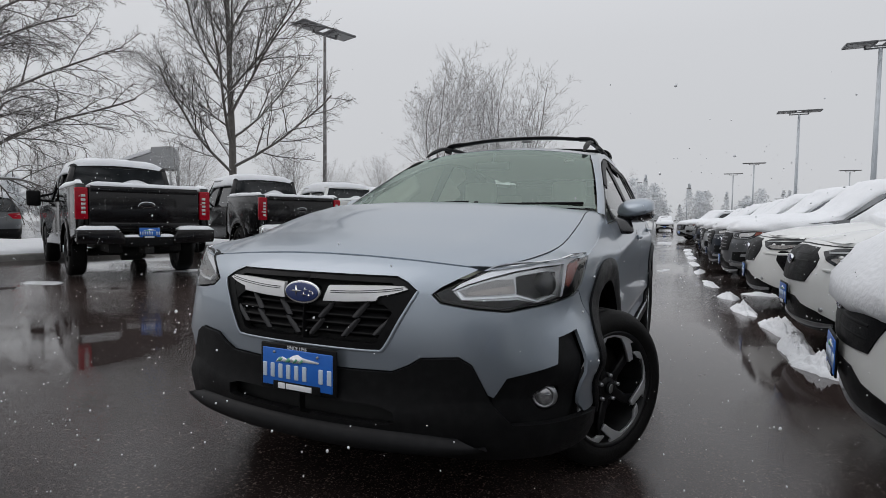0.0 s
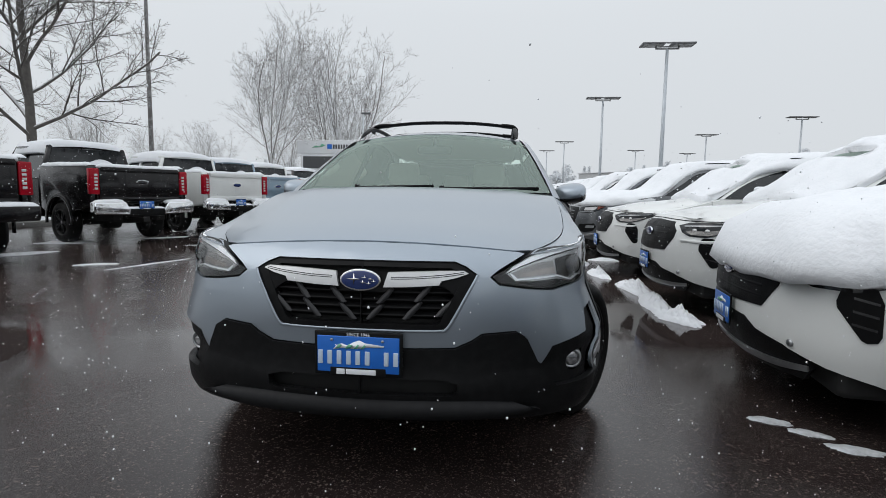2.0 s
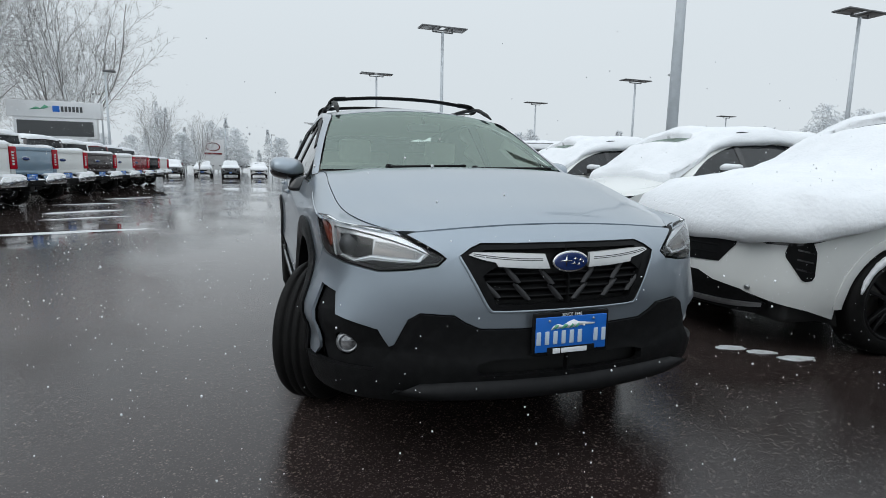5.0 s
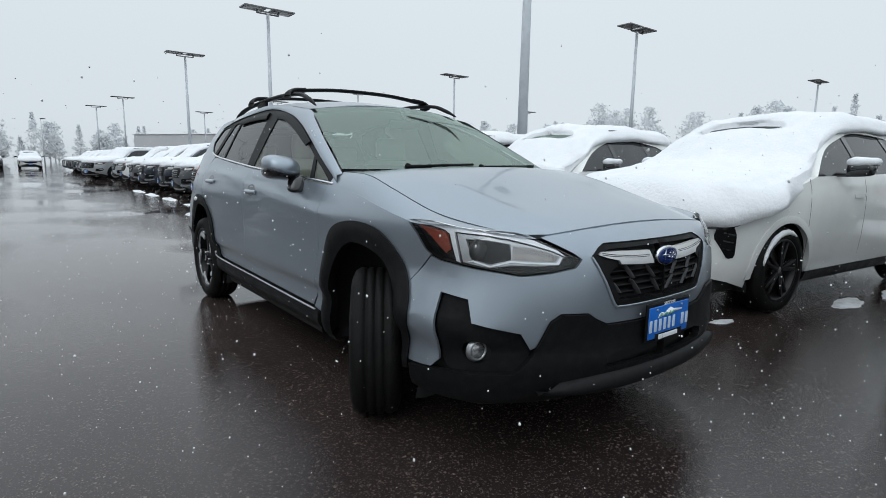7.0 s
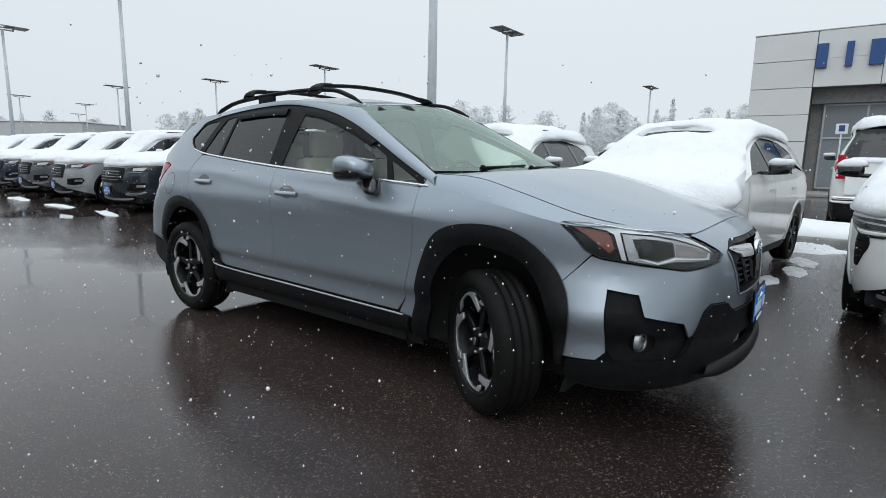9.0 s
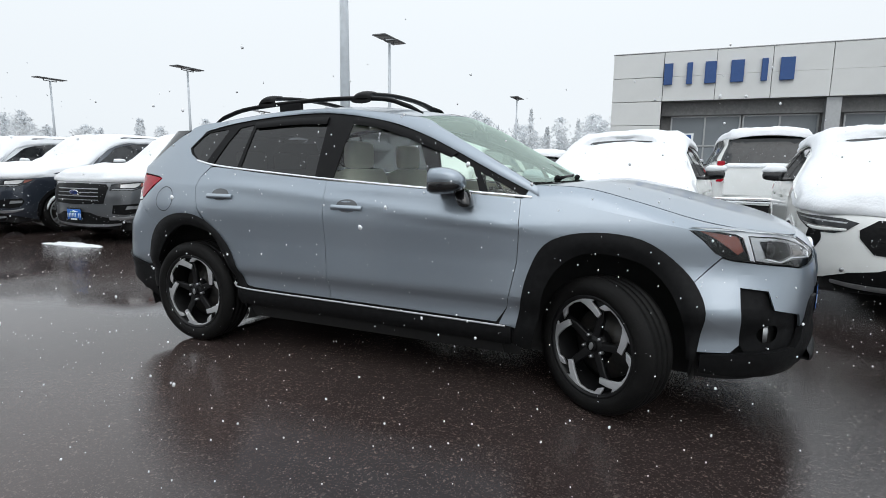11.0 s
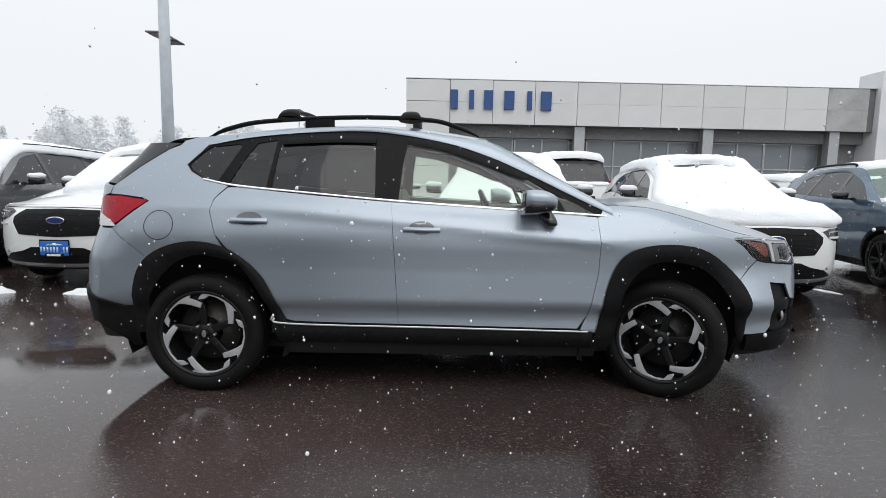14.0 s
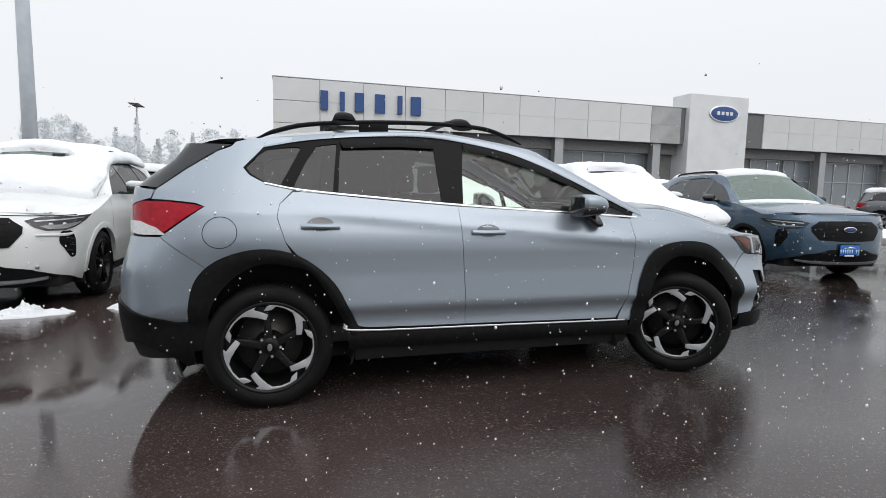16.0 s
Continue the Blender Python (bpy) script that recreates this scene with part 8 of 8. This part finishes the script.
slab(bm, [(3.3, 3.86), (5.08, 4.56), (5.08, 4.74), (3.3, 4.04)], 2.1, pose(0, 1.05, 0, 90))
part("roof_snow", bm, M_SNOW, can, "", False)
far_b = thing("warehouse", "long low grey warehouse in the distance, coloured pale for haze", "building", at=pose(34.0, 125, 0, 0, 0, -58))
bm = bmesh.new()
box(bm, (-16, -6, 0), (16, 6, 6.4), 0.05)
part("wall", bm, M_HAZEWALL, far_b, "", False)
bm = bmesh.new()
box(bm, (-16.2, -6.2, 6.4), (16.2, 6.2, 6.6), 0.05)
part("roof", bm, M_SNOW, far_b, "", False)


pyl = thing("pylon_sign", "distant white dealer sign with a dull red oval", "sign", at=pose(-7.0, 91.2, 0, 0, 0, 3))
bm = bmesh.new()
cyl(bm, (-2.1, 0, 0), (-2.1, 0, 8.2), 0.14, 0.12, 10)
part("pole", bm, M_PANELWHITE, pyl)
bm = bmesh.new()
box(bm, (-1.6, -0.2, 0.6), (1.6, 0.2, 5.3), 0.03)
part("panel", bm, M_PANELWHITE, pyl)
bm = bmesh.new()
for k in range(28):
    a, b = 2 * math.pi * k / 28, 2 * math.pi * (k + 1) / 28
    cyl(bm, (1.0 * math.cos(a), -0.24, 4.2 + 0.62 * math.sin(a)), (1.0 * math.cos(b), -0.24, 4.2 + 0.62 * math.sin(b)), 0.09, None, 6, False)
part("oval_ring", bm, M_REDPAINT, pyl)
bm = bmesh.new()
box(bm, (-1.3, -0.26, 3.0), (1.3, -0.20, 3.28), 0.01)
part("bar", bm, M_REDPAINT, pyl)


# ---- islands and snow on the ground ----
def island(name, x0, y0, x1, y1, label):
    ob = thing(name, label, "kerb", kind="structure")
    bm = bmesh.new()
    box(bm, (x0, y0, -0.05), (x1, y1, 0.15), 0.03)
    part("kerb", bm, M_CONCRETE, ob)
    nx, ny = 7, max(8, int((y1 - y0) / 0.45))
    p = np.array([[(x0 + 0.10 + (x1 - x0 - 0.2) * i / nx, y0 + 0.1 + (y1 - y0 - 0.2) * j / ny, 0.148) for i in range(nx + 1)] for j in range(ny + 1)])
    s = snow_sheet("snow_bank", p, 0.14, "snow bank on a kerbed island", Matrix(), "", 0.05, 0)
    return ob


island("island_1", 7.0, -30, 9.0, 60, "snow covered kerbed island between parked rows")
island("island_2", -18.5, -12, -12.6, 60, "snow covered kerbed verge beyond the trucks")


def snow_patch(x0, y0, rx, ry, height, turn=0.0, wet=False, lumpy=0.6):
    """An uneven low heap of snow or slush on the ground."""
    bm = bmesh.new()
    n, m = 72, 18
    seed = Vector((random.random() * 40, random.random() * 40, 0))
    rings = []
    for j in range(m + 1):
        ring = []
        for i in range(n):
            a = 2 * math.pi * i / n
            q = j / m
            edge = 1 + 0.38 * noise.noise(Vector((math.cos(a) * 1.6, math.sin(a) * 1.6, 0)) + seed) + 0.16 * noise.noise(Vector((math.cos(a) * 5, math.sin(a) * 5, 0)) + seed)
            x, y = rx * edge * q * math.cos(a), ry * edge * q * math.sin(a)
            lump = 1 + lumpy * noise.noise(Vector((x * 6, y * 6, 0)) + seed) + 0.7 * lumpy * noise.noise(Vector((x * 19, y * 19, 0)) + seed) + 0.7 * lumpy * noise.noise(Vector((x * 47, y * 47, 0)) + seed)
            z = max(0.003, height * max(0, 1 - q) ** 0.8 * max(0.12, lump)) if j < m else -0.004
            ring.append(bm.verts.new((x, y, z)))
        rings.append(ring)
    for a, b in zip(rings, rings[1:]):
        for i in range(n):
            bm.faces.new((a[i], a[(i + 1) % n], b[(i + 1) % n], b[i]))
    bmesh.ops.remove_doubles(bm, verts=bm.verts, dist=1e-4)
    ob = part("slush_patch" if wet else "snow_heap", bm, M_SLUSH if wet else M_SNOW)
    ob.matrix_world = pose(x0, y0, 0, 0, 0, turn)
    tagged(ob, "flat grey slush melting on wet asphalt" if wet else "low crumbled snow heap on wet asphalt", "snow", "slush patches" if wet else "snow heaps")
    return ob


for x0, y0, rx, ry, hh, tt in ((1.86, 4.78, 0.13, 0.24, 0.10, 10), (1.93, 3.55, 0.11, 0.40, 0.10, 8), (2.16, 2.40, 0.14, 0.58, 0.13, 5), (2.13, 1.45, 0.14, 0.55, 0.13, -4), (2.20, 0.86, 0.15, 0.28, 0.11, 20), (2.35, 5.35, 0.26, 0.14, 0.06, 0), (1.70, 6.5, 0.10, 0.55, 0.05, 4), (1.62, 9.0, 0.11, 0.60, 0.05, -5), (1.56, 11.3, 0.12, 0.70, 0.05, 3), (1.54, 13.9, 0.14, 0.8, 0.05, 0), (1.5, 16.2, 0.14, 0.7, 0.05, 0), (1.5, 18.6, 0.16, 0.9, 0.05, 0), (6.6, -2.3, 0.45, 0.5, 0.10, 0), (-10.5, -0.4, 0.9, 0.5, 0.07, 0)):
    snow_patch(x0, y0, rx, ry, hh, tt)
for x0, y0, rx, ry, tt in ((1.90, -1.43, 0.10, 0.045, -20), (2.02, -1.56, 0.10, 0.04, -25), (2.14, -1.72, 0.12, 0.05, -15), (4.5, -2.3, 0.36, 0.13, 5), (5.3, -2.35, 0.42, 0.15, 10), (3.7, -2.12, 0.30, 0.10, 0), (2.65, -4.95, 0.22, 0.06, 15), (-4.3, 6.45, 1.45, 0.17, 18), (-5.0, 11.1, 0.9, 0.24, 40), (-4.5, 9.3, 0.8, 0.10, 30), (-4.7, 3.3, 0.75, 0.04, 75), (-5.4, 3.1, 0.3, 0.12, 30), (-7.9, 1.25, 0.35, 0.2, 10), (-7.6, 3.8, 0.7, 0.25, 60), (-8.3, 5.9, 0.5, 0.35, 20), (-7.2, 7.4, 0.6, 0.2, 50), (-7.5, 10.6, 0.7, 0.3, 20), (-5.6, 14.0, 0.8, 0.12, 30), (-5.2, 17, 0.8, 0.12, 40), (0.9, 9.0, 0.4, 0.1, 80), (2.9, 0.35, 0.35, 0.16, 0)):
    snow_patch(x0, y0, rx, ry, 0.012, tt, True, 0.3)


# ---- trees ----
def grow(height, spread, seed, leaders=6, trunk=0.30, tip=0.008, twigs=(13, 9, 5), droop=0.0, lean=0.0, girth=0.0115):
    """Tapered limbs of a bare tree that forks low into rising leaders: a list per level of (start, end, radius, radius)."""
    rng = random.Random(seed)
    out = [[] for _ in range(5)]

    def limb(p, d, length, r, level):
        n = (5, 10, 6, 4, 2)[level]
        wob = (0.05, 0.11, 0.16, 0.22, 0.28)[level]
        up = (0.02, 0.05, 0.04, 0.03, 0.0)[level] - droop * (0, 0.10, 0.12, 0.10, 0.06)[level]
        pts = [(p.copy(), r)]
        for i in range(n):
            d = (d + Vector((rng.uniform(-wob, wob), rng.uniform(-wob, wob), rng.uniform(-wob, wob) * 0.7 + up))).normalized()
            q = p + d * (length / n)
            r2 = max(tip * 0.7, r * (1 - ((0.35 if trunk < 0.5 else 0.75) if level == 0 else 0.80) / n))
            out[level].append((p.copy(), q.copy(), r, r2))
            p, r = q, r2
            pts.append((p.copy(), r))
        if level == 4:
            return
        kids = leaders if level == 0 else twigs[level - 1]
        first = (0.55 if trunk < 0.5 else 0.25) if level == 0 else 0.18
        turn = rng.uniform(0, 6.28)
        for k in range(kids):
            f = min(0.999, first + (1 - first) * (k + rng.random() * 0.7) / kids)
            i = min(int(f * n), n - 1)
            a, ra = pts[i]
            b, rb = pts[i + 1]
            at = a.lerp(b, f * n - i)
            axis = (b - a).normalized()
            turn += 2.4 + rng.uniform(-0.4, 0.4)
            side = Matrix.Rotation(turn, 3, axis) @ axis.orthogonal().normalized()
            if level == 0:
                g = (f - first) / (1 - first)
                ang = radians(rng.uniform(22, 52) * spread * (1.25 - 0.75 * g))
                ln = height * rng.uniform(0.52, 0.74)
                rr = ra * 0.46
                if trunk > 0.5:
                    ang = radians(rng.uniform(42, 66) * spread * (1.42 - 1.0 * g))
                    ln = height * rng.uniform(0.32, 0.44) * (1.0 - 0.28 * g)
            else:
                ang = radians(rng.uniform(26, 56))
                ln = length * rng.uniform(0.36, 0.56) * (1.12 - 0.62 * f)
                rr = ra * 0.60
            limb(at, (axis * math.cos(ang) + side * math.sin(ang)).normalized(), ln, max(tip, rr), level + 1)

    limb(Vector((0, 0, 0)), Vector((lean, 0.02, 1)).normalized(), height * trunk, height * girth, 0)
    k = height / max(b.z for lv in out for _a, b, _r, _q in lv)
    return [[(a * k, b * k, r, q) for a, b, r, q in lv] for lv in out]


def tubes(name, segs, sides, material, parent, thin=1.0):
    vs, fs = [], []
    for a, b, r0, r1 in segs:
        d = (b - a).normalized()
        u = d.orthogonal().normalized()
        v = d.cross(u)
        k0 = len(vs)
        for c, r in ((a, r0 * thin), (b, r1 * thin)):
            for k in range(sides):
                t = 2 * math.pi * k / sides
                vs.append(c + (u * math.cos(t) + v * math.sin(t)) * r)
        for k in range(sides):
            fs.append((k0 + k, k0 + (k + 1) % sides, k0 + sides + (k + 1) % sides, k0 + sides + k))
    me = bpy.data.meshes.new(name)
    me.from_pydata(vs, [], fs)
    return part(name, me, material, parent)


def tree(at, height, spread, seed, material, label, **kw):
    ob = thing("bare_tree", label, "tree", "trees")
    g = grow(height, spread, seed, **kw)
    bark = M_TRUNK if material == M_BARK else material
    tubes("trunk", g[0], 9, bark, ob)
    tubes("branch_frame", g[1], 6, bark, ob)
    tubes("crown", [s for lv in g[2:] for s in lv], 3, material, ob)
    ob.matrix_world = at
    return ob


NEARWORDS = "tall bare deciduous tree dusted with snow"
tree(pose(-13.3, 10.6, 0, 0, 0, 40), 13.0, 0.80, 11, M_BARK, NEARWORDS, leaders=20, trunk=0.72, tip=0.0055, twigs=(13, 9, 6), girth=0.0125)
tree(pose(-15.3, 3.5, 0, 0, 0, 62), 10.5, 0.95, 33, M_BARK, NEARWORDS, leaders=22, trunk=0.68, tip=0.0055, twigs=(13, 9, 6), droop=0.85, lean=0.06, girth=0.0145)
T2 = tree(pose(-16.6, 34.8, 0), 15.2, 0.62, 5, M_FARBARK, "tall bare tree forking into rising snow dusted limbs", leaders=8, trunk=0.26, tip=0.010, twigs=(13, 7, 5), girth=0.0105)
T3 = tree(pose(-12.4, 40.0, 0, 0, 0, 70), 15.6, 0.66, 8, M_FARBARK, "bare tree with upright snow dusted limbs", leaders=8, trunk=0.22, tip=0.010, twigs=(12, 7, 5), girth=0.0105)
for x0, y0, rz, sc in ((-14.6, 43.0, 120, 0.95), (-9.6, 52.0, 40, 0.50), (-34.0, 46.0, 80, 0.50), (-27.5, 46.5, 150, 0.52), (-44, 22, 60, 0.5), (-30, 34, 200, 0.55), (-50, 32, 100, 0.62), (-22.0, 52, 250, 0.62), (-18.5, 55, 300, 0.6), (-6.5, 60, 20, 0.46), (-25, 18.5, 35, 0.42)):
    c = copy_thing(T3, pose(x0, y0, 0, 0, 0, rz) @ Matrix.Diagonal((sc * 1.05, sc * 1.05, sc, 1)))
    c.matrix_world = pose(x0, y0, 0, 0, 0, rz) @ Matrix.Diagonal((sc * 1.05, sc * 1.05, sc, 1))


def far_woods(name, spots, seed):
    """Distant snowy trees, their colour paled for haze, as uneven clouds of small leaf clumps on trunks."""
    rng = random.Random(seed)
    vs, fs = [], []

    def tri(c, s):
        k = len(vs)
        for _ in range(3):
            vs.append((c[0] + rng.uniform(-s, s), c[1] + rng.uniform(-s, s), c[2] + rng.uniform(-s, s) * 0.9))
        fs.append((k, k + 1, k + 2))

    for x0, y0, h, w, pine in spots:
        k = len(vs)
        for z in (0, h * 0.8):
            for q in range(4):
                vs.append((x0 + 0.16 * math.cos(q * math.pi / 2) * (1 - z / h), y0 + 0.16 * math.sin(q * math.pi / 2) * (1 - z / h), z))
        for q in range(4):
            fs.append((k + q, k + (q + 1) % 4, k + 4 + (q + 1) % 4, k + 4 + q))
        for _ in range(int(800 if not pine else 600)):
            f = rng.random()
            a = rng.uniform(0, 2 * math.pi)
            if pine:
                r = w * 0.5 * (1 - f) * math.sqrt(rng.random()) * (0.75 + 0.25 * math.sin(f * 26))
                c = (x0 + r * math.cos(a), y0 + r * math.sin(a), h * (0.12 + 0.88 * f))
            else:
                r = w * 0.5 * math.sin(math.pi * (0.12 + 0.84 * f)) ** 0.7 * math.sqrt(rng.random()) * (0.75 + 0.35 * math.sin(a * 3 + f * 9 + x0))
                c = (x0 + r * math.cos(a), y0 + r * math.sin(a), h * (0.14 + 0.84 * f))
            tri(c, 0.42 if pine else 0.5)
    me = bpy.data.meshes.new(name)
    me.from_pydata(vs, [], fs)
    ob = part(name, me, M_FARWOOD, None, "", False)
    return tagged(ob, "distant snow covered trees along the horizon, coloured pale for haze", "trees", kind="stuff")


rng = random.Random(4)
spots = []
for az0, az1, rad, hgt, num in ((4, 36, 120, 12.5, 62), (34, 64, 135, 10.5, 44), (62, 92, 150, 10.5, 30), (14, 26, 105, 12.5, 10), (92, 118, 150, 9.0, 26), (91, 100, 140, 14.5, 12), (118, 165, 110, 8.0, 30), (-30, 4, 150, 9, 14)):
    for _ in range(num):
        az = radians(rng.uniform(az0, az1))
        rr = rad * rng.uniform(0.9, 1.2)
        spots.append((rr * math.cos(az), rr * math.sin(az), hgt * rng.uniform(0.6, 1.1), rng.uniform(4.5, 8.5), rng.random() < 0.3))
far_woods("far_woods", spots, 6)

# ---- falling snow ----
rng = random.Random(12)
vs, fs = [], []
gold = (1 + 5 ** 0.5) / 2
ICO = [Vector(c).normalized() for c in ((-1, gold, 0), (1, gold, 0), (-1, -gold, 0), (1, -gold, 0), (0, -1, gold), (0, 1, gold), (0, -1, -gold), (0, 1, -gold), (gold, 0, -1), (gold, 0, 1), (-gold, 0, -1), (-gold, 0, 1))]
ICOF = ((0, 11, 5), (0, 5, 1), (0, 1, 7), (0, 7, 10), (0, 10, 11), (1, 5, 9), (5, 11, 4), (11, 10, 2), (10, 7, 6), (7, 1, 8), (3, 9, 4), (3, 4, 2), (3, 2, 6), (3, 6, 8), (3, 8, 9), (4, 9, 5), (2, 4, 11), (6, 2, 10), (8, 6, 7), (9, 8, 1))
OCTA = [Vector(c) for c in ((1, 0, 0), (-1, 0, 0), (0, 1, 0), (0, -1, 0), (0, 0, 1), (0, 0, -1))]
OCTAF = ((0, 2, 4), (2, 1, 4), (1, 3, 4), (3, 0, 4), (2, 0, 5), (1, 2, 5), (3, 1, 5), (0, 3, 5))
for _ in range(19000):
    x, y, z = rng.uniform(-5.5, 5), rng.uniform(-6, 6.5), rng.uniform(0.03, 1.45)
    if abs(x) < 1.0 and abs(y) < 2.5 and z < 1.75:
        continue
    if 3.2 < math.hypot(x, y) < 5.4 and x - y < 6:
        continue
    r = rng.choice((0.0012, 0.0014, 0.0017, 0.0020, 0.0022, 0.0026, 0.0033))
    k = len(vs)
    small = r < 0.0024
    for d in OCTA if small else ICO:
        q = r * rng.uniform(0.75, 1.2)
        vs.append((x + d.x * q, y + d.y * q, z + d.z * q * 1.3))
    fs += [(k + a, k + b, k + c) for a, b, c in (OCTAF if small else ICOF)]
me = bpy.data.meshes.new("falling_snow")
me.from_pydata(vs, [], fs)
tagged(part("falling_snow", me, M_SNOW), "small white snowflakes falling through the air", "snow", kind="stuff")
